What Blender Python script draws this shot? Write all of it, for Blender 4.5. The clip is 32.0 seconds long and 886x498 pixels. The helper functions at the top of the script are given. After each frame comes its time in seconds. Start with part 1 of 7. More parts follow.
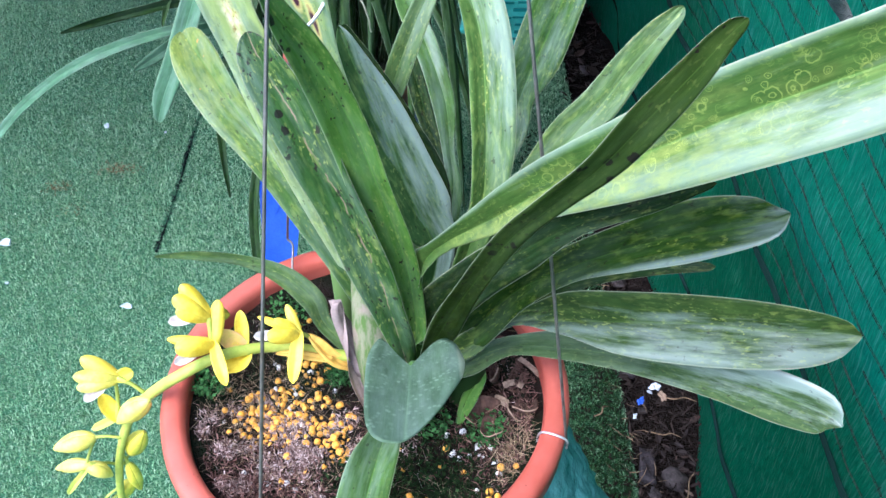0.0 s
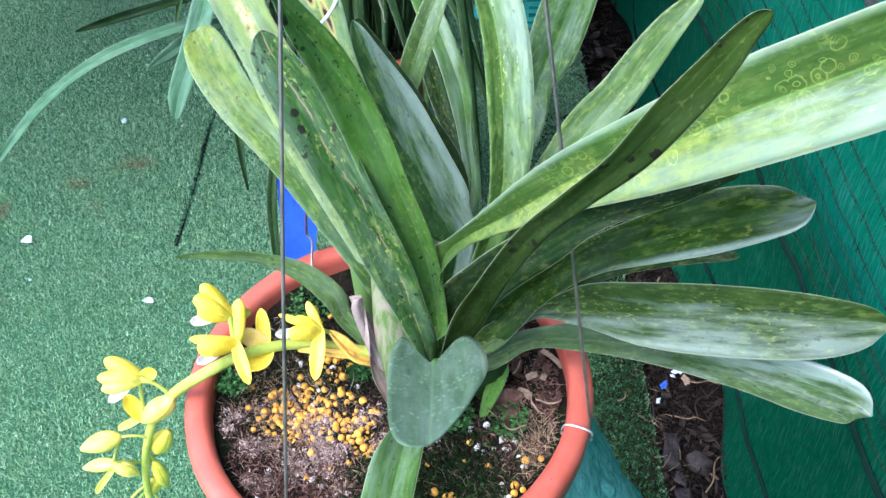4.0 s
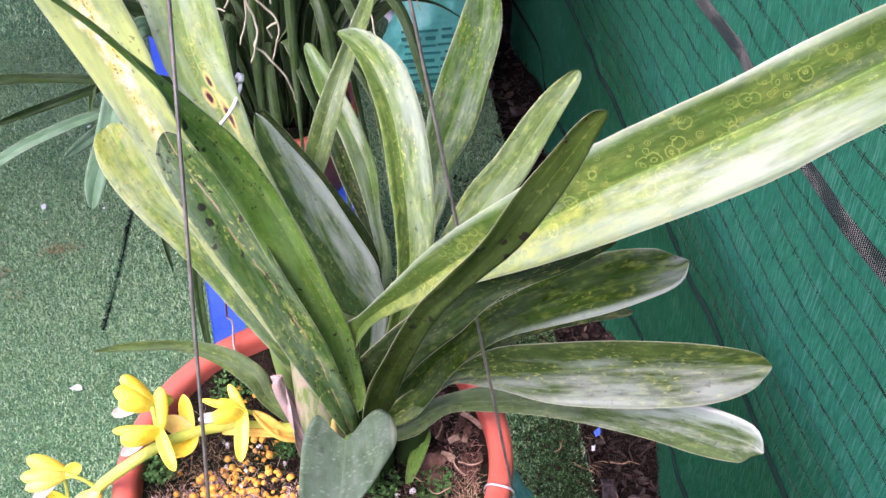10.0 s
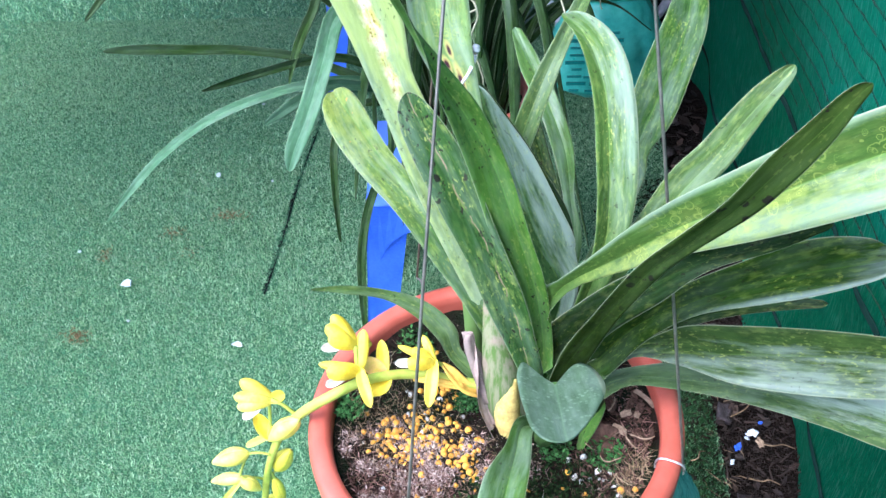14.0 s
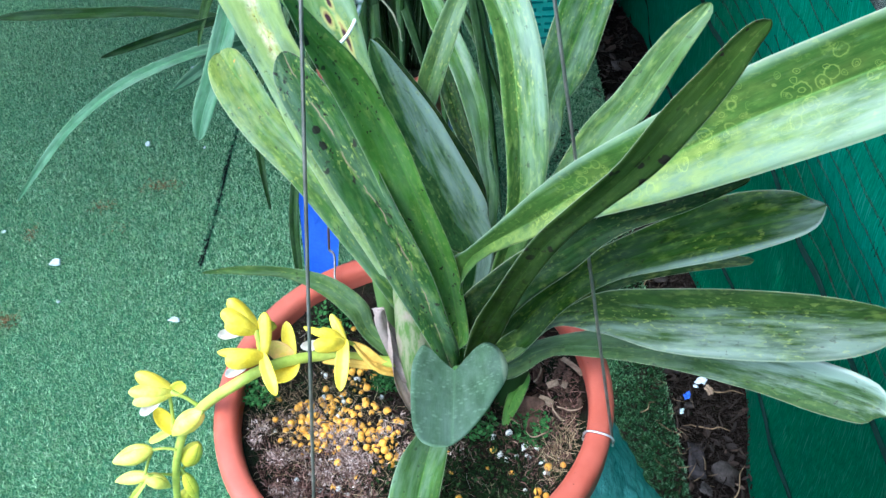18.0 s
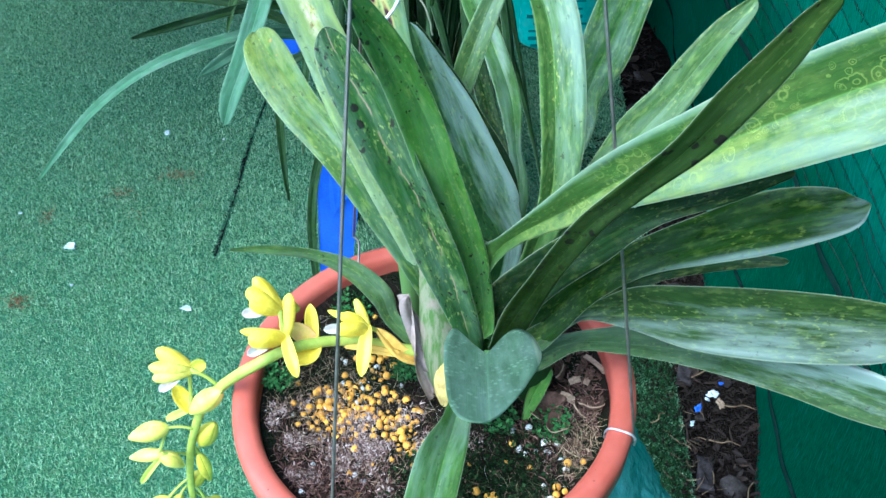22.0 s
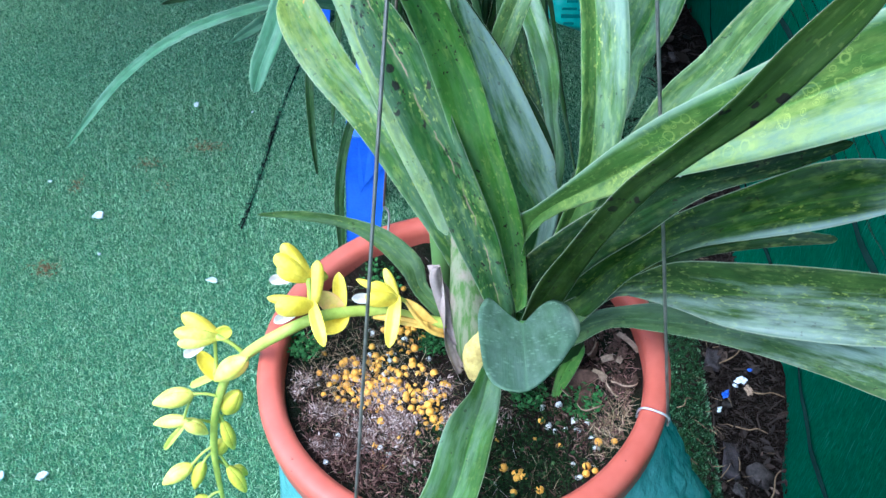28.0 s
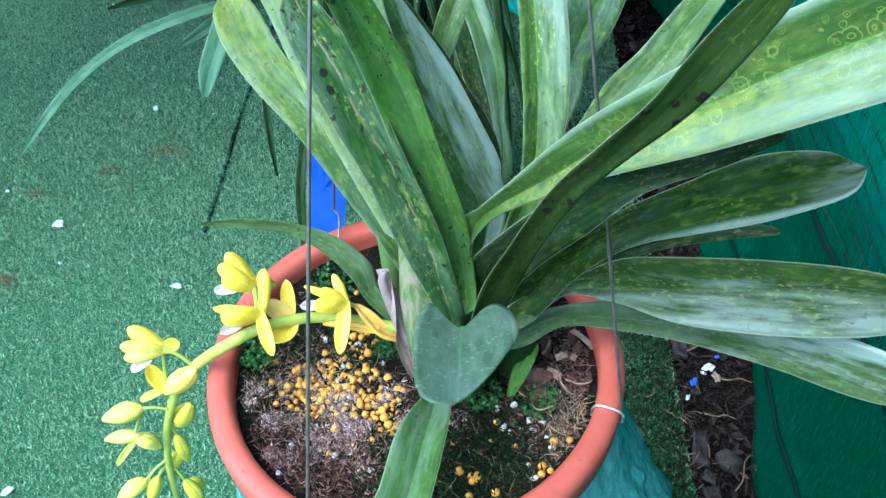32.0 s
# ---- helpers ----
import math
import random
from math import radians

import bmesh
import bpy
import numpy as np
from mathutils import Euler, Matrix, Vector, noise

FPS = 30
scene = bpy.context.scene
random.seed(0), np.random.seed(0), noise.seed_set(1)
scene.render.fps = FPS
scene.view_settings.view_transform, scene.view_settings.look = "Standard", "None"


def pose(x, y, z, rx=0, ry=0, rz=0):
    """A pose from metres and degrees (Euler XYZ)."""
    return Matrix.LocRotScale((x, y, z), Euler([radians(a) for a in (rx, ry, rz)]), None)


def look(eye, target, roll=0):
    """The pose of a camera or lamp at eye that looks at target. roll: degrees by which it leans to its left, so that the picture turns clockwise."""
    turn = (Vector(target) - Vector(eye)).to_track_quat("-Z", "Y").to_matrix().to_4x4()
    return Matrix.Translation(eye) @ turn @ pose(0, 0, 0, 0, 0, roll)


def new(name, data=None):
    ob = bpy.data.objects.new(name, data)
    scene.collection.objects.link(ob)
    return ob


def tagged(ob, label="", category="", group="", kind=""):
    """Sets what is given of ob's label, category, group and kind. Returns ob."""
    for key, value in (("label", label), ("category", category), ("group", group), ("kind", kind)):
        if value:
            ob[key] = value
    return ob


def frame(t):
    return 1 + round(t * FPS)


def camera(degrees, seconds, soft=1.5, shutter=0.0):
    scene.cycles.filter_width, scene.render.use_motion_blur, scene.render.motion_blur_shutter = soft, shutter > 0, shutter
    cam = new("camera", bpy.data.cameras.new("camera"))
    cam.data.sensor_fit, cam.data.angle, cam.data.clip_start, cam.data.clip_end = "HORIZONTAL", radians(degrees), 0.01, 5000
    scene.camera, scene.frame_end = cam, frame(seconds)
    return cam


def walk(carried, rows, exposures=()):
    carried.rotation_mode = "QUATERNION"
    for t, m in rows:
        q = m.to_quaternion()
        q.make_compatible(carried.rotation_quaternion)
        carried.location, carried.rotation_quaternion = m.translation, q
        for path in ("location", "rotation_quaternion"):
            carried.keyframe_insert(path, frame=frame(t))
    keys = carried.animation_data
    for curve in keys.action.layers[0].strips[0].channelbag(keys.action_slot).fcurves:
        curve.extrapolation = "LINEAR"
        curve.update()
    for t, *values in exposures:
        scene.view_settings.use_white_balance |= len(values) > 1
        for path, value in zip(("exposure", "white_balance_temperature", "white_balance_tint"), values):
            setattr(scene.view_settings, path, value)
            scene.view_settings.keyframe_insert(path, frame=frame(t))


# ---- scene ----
cam = camera(53.2, 32.0)
METRES, EYE, TILT, LEAN, TURN = 0.7, 1.465, -45.0, 0.0, 0.0
ROWS = [
    (0.0, 0.0, 0.0, 0.0, 0.0, 0.0, -0.0),
    (0.5, 0.0029, -0.0094, 0.0038, 0.99, 0.7, 0.81),
    (1.0, -0.0093, -0.0231, -0.0009, 1.81, 1.73, -0.04),
    (1.5, -0.0088, -0.0161, -0.0012, 1.63, 1.19, 0.44),
    (2.0, -0.0087, -0.0373, 0.0018, 3.17, 2.98, 1.65),
    (2.5, -0.0124, -0.0368, -0.0027, 4.44, 1.87, 1.78),
    (3.0, -0.0038, -0.0374, 0.0047, 4.88, 1.65, 3.03),
    (3.5, -0.0023, -0.0045, -0.0006, 2.39, -0.97, 1.5),
    (5.5, 0.0256, 0.0132, 0.0228, -1.24, -0.94, 4.37),
    (6.0, 0.044, 0.0114, 0.038, -2.6, -0.79, 5.62),
    (6.5, 0.0521, 0.0139, 0.0624, -3.7, -0.99, 5.55),
    (7.0, 0.0515, -0.0259, 0.0529, -4.19, 1.52, 5.89),
    (7.5, 0.0426, -0.0718, 0.0296, -4.18, 3.74, 5.39),
    (8.0, 0.0614, -0.0682, 0.0334, -5.22, 4.97, 6.1),
    (8.5, 0.0707, -0.0763, 0.0341, -5.53, 5.72, 6.74),
    (9.0, 0.0565, -0.0626, 0.0285, -4.82, 4.44, 5.54),
    (9.5, 0.0315, -0.0305, 0.0184, -3.78, 1.99, 4.19),
    (10.0, 0.028, -0.0384, 0.0251, -2.85, 2.5, 5.31),
    (10.5, 0.018, -0.0477, 0.0237, -2.7, 3.28, 4.35),
    (11.0, 0.0067, -0.0438, 0.0188, -1.98, 2.71, 3.37),
    (11.5, 0.0078, -0.0326, 0.0169, -1.32, 1.73, 3.85),
    (12.0, 0.019, -0.0275, 0.0199, -1.76, 1.63, 4.56),
    (12.5, 0.0165, -0.0159, 0.0146, -1.49, 0.56, 3.79),
    (13.0, 0.007, -0.0184, 0.0109, -1.12, 0.58, 3.09),
    (13.5, -0.0207, -0.0332, 0.0081, -0.48, 2.16, 0.76),
    (14.0, -0.0538, -0.0985, -0.0147, 5.09, 3.11, -0.64),
    (14.5, -0.0371, -0.0976, -0.0158, 5.86, 3.02, -0.17),
    (15.0, -0.03, -0.0383, -0.0195, 5.06, -0.2, -0.52),
    (15.5, -0.0094, -0.0346, -0.0091, 3.82, 0.5, 1.23),
    (17.5, -0.0136, -0.0246, -0.0049, 3.73, 0.25, 1.74),
    (18.0, 0.0006, -0.0153, 0.0043, 2.54, 0.15, 2.39),
    (18.5, -0.0047, -0.0213, -0.0048, 2.98, 0.34, 1.47),
    (19.0, -0.012, -0.0227, -0.0102, 3.18, 0.74, 0.39),
    (19.5, -0.0112, -0.0164, -0.0109, 2.74, 0.81, 0.2),
    (20.0, -0.0151, -0.0179, -0.0114, 2.73, 1.17, -0.17),
    (20.5, -0.0161, -0.0143, -0.0122, 2.79, 0.95, -0.28),
    (21.0, -0.0255, -0.0179, -0.0184, 3.24, 1.12, -1.08),
    (21.5, -0.0275, -0.0161, -0.0193, 3.42, 1.18, -1.27),
    (22.0, -0.0223, -0.0083, -0.0163, 3.06, 0.64, -0.29),
    (22.5, -0.0166, 0.003, -0.0129, 3.26, 0.07, 0.73),
    (23.0, 0.0014, 0.0107, -0.0037, 2.83, -0.1, 2.33),
    (23.5, 0.0027, 0.0169, -0.0003, 2.81, -0.52, 2.68),
    (24.0, -0.0038, 0.0181, -0.0055, 3.19, -0.87, 1.99),
    (24.5, -0.0019, 0.0244, -0.0075, 3.43, -1.23, 2.09),
    (25.0, -0.0227, 0.0125, -0.0178, 4.46, -0.77, -0.29),
    (25.5, -0.032, 0.001, -0.0224, 5.02, -0.21, -0.91),
    (27.5, -0.0306, 0.021, -0.0293, 4.45, -1.44, -1.58),
    (28.0, -0.0323, 0.016, -0.0287, 4.63, -0.58, -1.71),
    (28.5, -0.0351, 0.0133, -0.0325, 4.51, -0.4, -1.96),
    (29.0, -0.0171, 0.0281, -0.0242, 3.83, -1.21, -0.1),
    (29.5, -0.0089, 0.0297, -0.0208, 3.36, -1.3, 0.24),
    (30.0, -0.0069, 0.0437, -0.0219, 2.72, -2.09, -0.1),
    (30.5, -0.0112, 0.0312, -0.0243, 3.0, -1.0, -0.91),
    (31.0, -0.0076, 0.0288, -0.0222, 2.84, -1.16, -0.46),
    (31.5, -0.003, 0.0366, -0.0195, 2.61, -1.53, 0.04),
    (32.0, -0.0041, 0.0293, -0.0192, 3.0, -0.95, 0.23),
]
walk(cam, [(t, pose(0, 0, EYE, TILT, LEAN, TURN) @ pose(METRES * x, METRES * y, METRES * z, 90 + pitch, roll, yaw)) for t, x, y, z, yaw, pitch, roll in ROWS],
     exposures=[(0.0, 2.1, 5300, 16), (1.0, 2.1, 5600, 14), (2.0, 2.15, 5550, 8), (3.0, 2.15, 5000, 2), (5.5, 2.2, 6150, 34), (6.0, 2.2, 6150, 36), (7.0, 2.25, 5450, 32), (8.0, 2.25, 5900, 31), (9.0, 2.3, 6000, 33), (10.0, 2.25, 6400, 44), (11.0, 2.25, 6400, 45), (12.0, 2.25, 5950, 40), (13.0, 2.25, 6250, 42), (14.0, 2.3, 5400, 13), (15.0, 2.15, 4900, 3), (18.0, 2.0, 5150, -1), (19.0, 2.0, 4900, -5), (20.0, 2.0, 4900, -4), (23.0, 2.0, 4700, -4), (24.0, 2.0, 4600, -3), (25.0, 2.0, 4850, 0), (28.0, 2.0, 4800, 2), (29.0, 2.0, 4900, -3), (30.0, 1.95, 5000, 0), (31.0, 1.95, 4650, -4), (32.0, 1.95, 4900, -1)])

# ---- light ----
world = bpy.data.worlds.new("sky")
scene.world = world
world.use_nodes = True
wn, wl = world.node_tree.nodes, world.node_tree.links
sky = wn.new("ShaderNodeTexSky")
sky.sky_type, sky.sun_disc = "NISHITA", False
sky.sun_elevation, sky.sun_rotation = radians(58), radians(-128)
sky.air_density, sky.dust_density, sky.ozone_density = 1.0, 4.0, 1.0
wl.new(sky.outputs[0], wn["Background"].inputs[0])
wn["Background"].inputs[1].default_value = 0.14
sun = new("sun", bpy.data.lights.new("sun", "SUN"))
sun.data.energy, sun.data.angle, sun.data.color = 0.72, radians(50), (0.98, 1.0, 1.0)
sun.matrix_world = look((-1.9, -1.1, 4.2), (0, 0.4, 0.4))


# ---- materials ----
class Mat:
    """Short wiring of a node material."""

    def __init__(self, name, rough=0.5, metal=0.0, spec=0.5):
        self.m = bpy.data.materials.new(name)
        self.m.use_nodes = True
        self.n, self.l = self.m.node_tree.nodes, self.m.node_tree.links
        self.b = self.n["Principled BSDF"]
        self.set("Roughness", rough), self.set("Metallic", metal), self.set("Specular IOR Level", spec)

    def set(self, key, v):
        if isinstance(v, bpy.types.NodeSocket):
            self.l.new(v, self.b.inputs[key])
        else:
            self.b.inputs[key].default_value = (*v, 1.0) if isinstance(v, tuple) and len(v) == 3 else v

    def put(self, sock, v):
        if isinstance(v, bpy.types.NodeSocket):
            self.l.new(v, sock)
        elif isinstance(v, tuple):
            sock.default_value = (*v, 1.0) if len(sock.default_value) == 4 and len(v) == 3 else v
        else:
            sock.default_value = v

    def coord(self, kind="Object", scale=(1, 1, 1), shift=(0, 0, 0)):
        c = self.n.new("ShaderNodeTexCoord")
        mp = self.n.new("ShaderNodeMapping")
        mp.inputs["Scale"].default_value, mp.inputs["Location"].default_value = scale, shift
        self.l.new(c.outputs[kind], mp.inputs[0])
        return mp.outputs[0]

    def noise(self, vec, scale, detail=4.0, rough=0.6, out=0):
        t = self.n.new("ShaderNodeTexNoise")
        self.l.new(vec, t.inputs["Vector"])
        t.inputs["Scale"].default_value, t.inputs["Detail"].default_value, t.inputs["Roughness"].default_value = scale, detail, rough
        return t.outputs[out]

    def voronoi(self, vec, scale, feature="F1", out="Distance", rand=1.0):
        t = self.n.new("ShaderNodeTexVoronoi")
        t.feature = feature
        self.l.new(vec, t.inputs["Vector"])
        t.inputs["Scale"].default_value, t.inputs["Randomness"].default_value = scale, rand
        return t.outputs[out]

    def ramp(self, fac, *stops):
        r = self.n.new("ShaderNodeValToRGB")
        e = r.color_ramp.elements
        while len(e) < len(stops):
            e.new(0.5)
        for k, (p, c) in zip(e, stops):
            k.position = p
            k.color = (c, c, c, 1) if isinstance(c, (int, float)) else (*c, 1)
        self.l.new(fac, r.inputs[0])
        return r.outputs[0]

    def mix(self, fac, a, b, mode="MIX"):
        x = self.n.new("ShaderNodeMix")
        x.data_type, x.blend_type = "RGBA", mode
        for s, v in ((x.inputs[0], fac), (x.inputs[6], a), (x.inputs[7], b)):
            self.put(s, v)
        return x.outputs[2]

    def math(self, op, a, b=0.0):
        x = self.n.new("ShaderNodeMath")
        x.operation = op
        self.put(x.inputs[0], a), self.put(x.inputs[1], b)
        return x.outputs[0]

    def bump(self, height, strength=0.3, dist=0.002):
        x = self.n.new("ShaderNodeBump")
        x.inputs["Strength"].default_value, x.inputs["Distance"].default_value = strength, dist
        self.l.new(height, x.inputs["Height"])
        self.l.new(x.outputs[0], self.b.inputs["Normal"])

    def rand(self):
        return self.n.new("ShaderNodeObjectInfo").outputs["Random"]

    def island(self):
        return self.n.new("ShaderNodeNewGeometry").outputs["Random Per Island"]


def simple(name, a, b, scale=30.0, rough=0.5, metal=0.0, bump=0.2, dist=0.002, fine=220.0, spec=0.3):
    """Two colours mixed by a coarse noise, with a fine grain and relief."""
    m = Mat(name, rough, metal, spec)
    v = m.coord()
    n1, n2 = m.noise(v, scale), m.noise(v, fine)
    col = m.mix(m.ramp(n1, (0.35, 0.0), (0.65, 1.0)), a, b)
    col = m.mix(0.25, col, m.ramp(n2, (0.3, tuple(0.6 * c for c in a)), (0.7, tuple(min(1, 1.25 * c) for c in b))))
    m.set("Base Color", col)
    m.set("Roughness", m.math("ADD", m.math("MULTIPLY", n1, 0.2), rough - 0.1))
    m.bump(m.math("ADD", m.math("MULTIPLY", n1, 0.6), m.math("MULTIPLY", n2, 0.4)), bump, dist)
    return m.m


def leaf_mat(name, dark, light, yellow=(0.48, 0.52, 0.13), spots=0.5, rings=0.0, tip=0.0, rot=0.0, black=0.5, rough=0.45, gloss=0.4, sheen_film=0.5, scar=0.0, dots=0.0, sheen_half=0.0, sheen_from=0.0, shine=0.1, rim=0.0, mark=None):
    """A waxy strap leaf: u runs across the blade and v along it, both in metres; along goes from 0 at the foot to 1 at the tip, side from -1 to 1."""
    m = Mat(name, rough)

    def attr(key):
        at = m.n.new("ShaderNodeAttribute")
        at.attribute_name = key
        return at.outputs["Fac"]

    def uvn(su, sv, detail=3.0, shift=0.0, rough_=0.6):
        return m.noise(m.coord("UV", (su, sv, 1), (shift, 0.7 * shift, 0)), 1.0, detail, rough_)

    def times(*f):
        r = f[0]
        for g in f[1:]:
            r = m.math("MULTIPLY", r, g)
        return r

    side, along = attr("side"), attr("along")
    mid = m.math("ABSOLUTE", side)
    vein, fine = uvn(420, 9, 5), uvn(1500, 24, 3)
    cloud = uvn(110, 34, 4, 2.3)
    col = m.mix(m.ramp(vein, (0.25, 0.0), (0.75, 1.0)), dark, light)
    col = m.mix(times(m.ramp(cloud, (0.40, 0.0), (0.62, 1.0)), 0.6), col, tuple(0.6 * c for c in dark))
    col = m.mix(times(m.ramp(fine, (0.5, 0.0), (0.8, 1.0)), 0.18), col, tuple(1.4 * c for c in light))
    # soft mosaic of paler cells between the veins
    cells = m.ramp(uvn(260, 75, 3, 7.3, 0.5), (0.5, 0.0), (0.68, 1.0))
    zone = m.ramp(uvn(30, 12, 3, 3.9), (0.36, 0.0), (0.6, 1.0))
    col = m.mix(times(cells, zone, min(1.0, 0.55 * spots)), col, tuple(0.5 * c + 0.9 * k for c, k in zip(yellow, light)))
    # film of wax and hard water in long patches, plus sky sheen painted pale
    # sheen is shifted to the half of the blade that catches the sky
    wax_sheen = m.math("ADD", uvn(110, 16, 5, 5.1), m.math("MULTIPLY", m.math("ADD", side, -0.15), sheen_half)) if sheen_half else uvn(100, 14, 5, 5.1)
    wax_sheen = m.ramp(wax_sheen, (0.42, 0.0), (0.68, 1.0))
    if sheen_from:
        wax_sheen = m.math("MULTIPLY", wax_sheen, m.ramp(along, (sheen_from, 0.12), (sheen_from + 0.25, 1.0)))
    # pale sheen painted along one edge of the blade
    if rim:
        edge = m.ramp(m.math("ADD", m.math("MULTIPLY", side, rim), m.math("MULTIPLY", m.math("SUBTRACT", uvn(30, 14, 3, 9.7), 0.5), 0.3)), (0.68, 0.0), (0.9, 1.0))
        wax_sheen = m.math("MAXIMUM", wax_sheen, m.math("MULTIPLY", edge, m.ramp(along, (max(0.0, sheen_from - 0.4), 0.0), (max(0.1, sheen_from - 0.15), 1.0))))
    col = m.mix(times(wax_sheen, 0.55 * sheen_film), col, (0.36, 0.45, 0.42))
    # yellow flecks and dashes along the veins, thickest in patches and beside the midrib
    patch = m.ramp(uvn(45, 22, 3, 1.1), (0.42, 0.0), (0.58, 1.0))
    near = m.ramp(mid, (0.0, 1.0), (0.35, 0.45), (1.0, 0.55))
    fleck = m.ramp(uvn(480, 190, 2, 0.4), (0.57, 0.0), (0.66, 1.0))
    dash = m.ramp(uvn(360, 34, 4, 3.7), (0.58, 0.0), (0.74, 0.7))
    col = m.mix(times(m.math("MAXIMUM", fleck, dash), patch, near, 0.8 * spots), col, yellow)
    if dots:
        d = m.voronoi(m.coord("UV", (1, 0.55, 1)), 330.0)
        col = m.mix(times(m.ramp(d, (0.2, 1.0), (0.42, 0.0)), m.ramp(uvn(60, 60, 3), (0.40, 0.0), (0.6, 1.0)), 0.8 * dots), col, (0.2, 0.28, 0.19))
    if rings:
        flat = m.coord("UV")
        jit = m.mix(0.004, flat, m.noise(flat, 110, 3, 0.6, 1))
        where = m.math("MULTIPLY", m.ramp(uvn(42, 30, 2, 6.6), (0.40, 0.0), (0.54, 1.0)), m.math("MULTIPLY", m.ramp(mid, (0.0, 1.0), (0.5, 0.8), (0.85, 0.1)), m.ramp(along, (0.18, 0.3), (0.4, 1.0), (0.8, 1.0), (0.97, 0.5))))
        if rings >= 1:
            # the far half is ringed towards the tip, the near half towards the foot, where it yellows
            half = m.ramp(m.math("ADD", m.math("MULTIPLY", side, 4.0), 0.5), (0.0, 0.0), (1.0, 1.0))
            foot_zone = m.ramp(along, (0.24, 0.0), (0.36, 1.0), (0.56, 1.0), (0.72, 0.12))
            tip_zone = m.ramp(along, (0.30, 0.15), (0.52, 1.0), (0.92, 1.0), (0.99, 0.4))
            where = times(where, m.math("ADD", times(half, foot_zone), times(m.math("SUBTRACT", 1.0, half), tip_zone)))
            col = m.mix(times(half, foot_zone, m.ramp(uvn(170, 75, 5, 8.8), (0.40, 0.1), (0.6, 0.7))), col, (0.21, 0.26, 0.06))
        col = m.mix(times(m.ramp(uvn(110, 60, 4, 2.9), (0.42, 0.0), (0.66, 1.0)), where, 0.4 * rings), col, tuple(0.5 * c for c in yellow))
        for sc, hole in ((100.0, 0.34), (185.0, 0.27)):
            d = m.voronoi(m.mix(1.0, jit, (sc * 0.013, sc * 0.007, 0.0), "ADD"), sc)
            r1 = m.ramp(d, (hole - 0.02, 0.0), (hole + 0.02, 1.0), (hole + 0.08, 0.0))
            r2 = m.ramp(d, (0.10, 0.0), (0.14, 0.9), (0.19, 0.0))
            col = m.mix(times(m.math("MAXIMUM", r1, r2), where, 0.5 * rings), col, yellow)
    if tip:
        f = m.math("MULTIPLY", m.ramp(along, (0.5, 0.0), (0.98, 1.0)), m.ramp(uvn(160, 60, 4, 1.9), (0.35, 0.25), (0.6, 1.0)))
        col = m.mix(times(f, tip), col, yellow)
        rust = times(m.ramp(along, (0.8, 0.0), (0.86, 1.0)), m.ramp(uvn(150, 130, 2, 5.5), (0.68, 0.0), (0.74, 1.0)))
        col = m.mix(rust, col, (0.36, 0.17, 0.04))
    if rot:
        # cream and brown decay that follows the midrib, with yellow halos
        wob = m.math("MULTIPLY", m.math("SUBTRACT", uvn(60, 34, 4, 0.9), 0.5), 1.1)
        band = m.ramp(m.math("ADD", m.math("ABSOLUTE", m.math("ADD", side, 0.05)), wob), (0.10, 1.0), (0.34, 0.0))
        zone = m.ramp(along, (0.38, 0.0), (0.52, 1.0), (0.97, 1.0), (1.0, 0.6))
        pale = times(zone, band, rot)
        col = m.mix(times(zone, m.ramp(uvn(50, 14, 3, 2.6), (0.46, 0.0), (0.6, 1.0)), 0.7), col, (0.34, 0.42, 0.13))
        col = m.mix(pale, col, m.mix(m.ramp(uvn(190, 90, 4, 4.1), (0.4, 0.0), (0.6, 1.0)), (0.46, 0.44, 0.12), (0.72, 0.66, 0.42)))
        crust = times(pale, m.ramp(uvn(230, 120, 4, 7.7), (0.56, 0.0), (0.64, 1.0)))
        col = m.mix(crust, col, (0.22, 0.16, 0.03))
        col = m.mix(times(pale, m.ramp(uvn(300, 180, 3, 1.3), (0.64, 0.0), (0.69, 1.0))), col, (0.03, 0.02, 0.012))
    if mark:
        # sunken purple scars with a tan halo
        for s0, a0, sw, aw in mark:
            q = m.math("ADD", m.math("POWER", m.math("ABSOLUTE", m.math("DIVIDE", m.math("SUBTRACT", side, s0), sw)), 2.0), m.math("POWER", m.math("ABSOLUTE", m.math("DIVIDE", m.math("SUBTRACT", along, a0), aw)), 2.0))
            q = m.math("ADD", q, m.math("MULTIPLY", m.math("SUBTRACT", uvn(260, 160, 3, 2.2), 0.5), 2.2))
            col = m.mix(m.ramp(m.math("MULTIPLY", q, 0.2), (0.3, 0.9), (0.75, 0.0)), col, (0.52, 0.48, 0.16))
            col = m.mix(m.ramp(m.math("MULTIPLY", q, 0.2), (0.16, 0.8), (0.3, 0.0)), col, (0.28, 0.17, 0.08))
            col = m.mix(m.ramp(m.math("MULTIPLY", q, 0.2), (0.08, 1.0), (0.16, 0.0)), col, (0.05, 0.018, 0.028))
    if scar:
        line = m.ramp(m.math("ABSOLUTE", m.math("ADD", side, m.math("MULTIPLY", m.math("SUBTRACT", uvn(3, 40, 3), 0.5), 0.5))), (0.015, 1.0), (0.045, 0.0))
        col = m.mix(times(line, m.ramp(uvn(4, 45, 3, 3.3), (0.42, 0.0), (0.48, 1.0)), scar), col, (0.26, 0.17, 0.13))
        col = m.mix(times(m.ramp(uvn(130, 70, 3, 6.1), (0.655, 0.0), (0.675, 1.0)), 0.9 * scar), col, (0.016, 0.012, 0.010))
    speck = m.math("MULTIPLY", m.ramp(uvn(300, 170, 2, 8.1), (0.635, 0.0), (0.655, 1.0)), m.ramp(uvn(40, 26, 2, 4.4), (0.48, 0.0), (0.54, 1.0)))
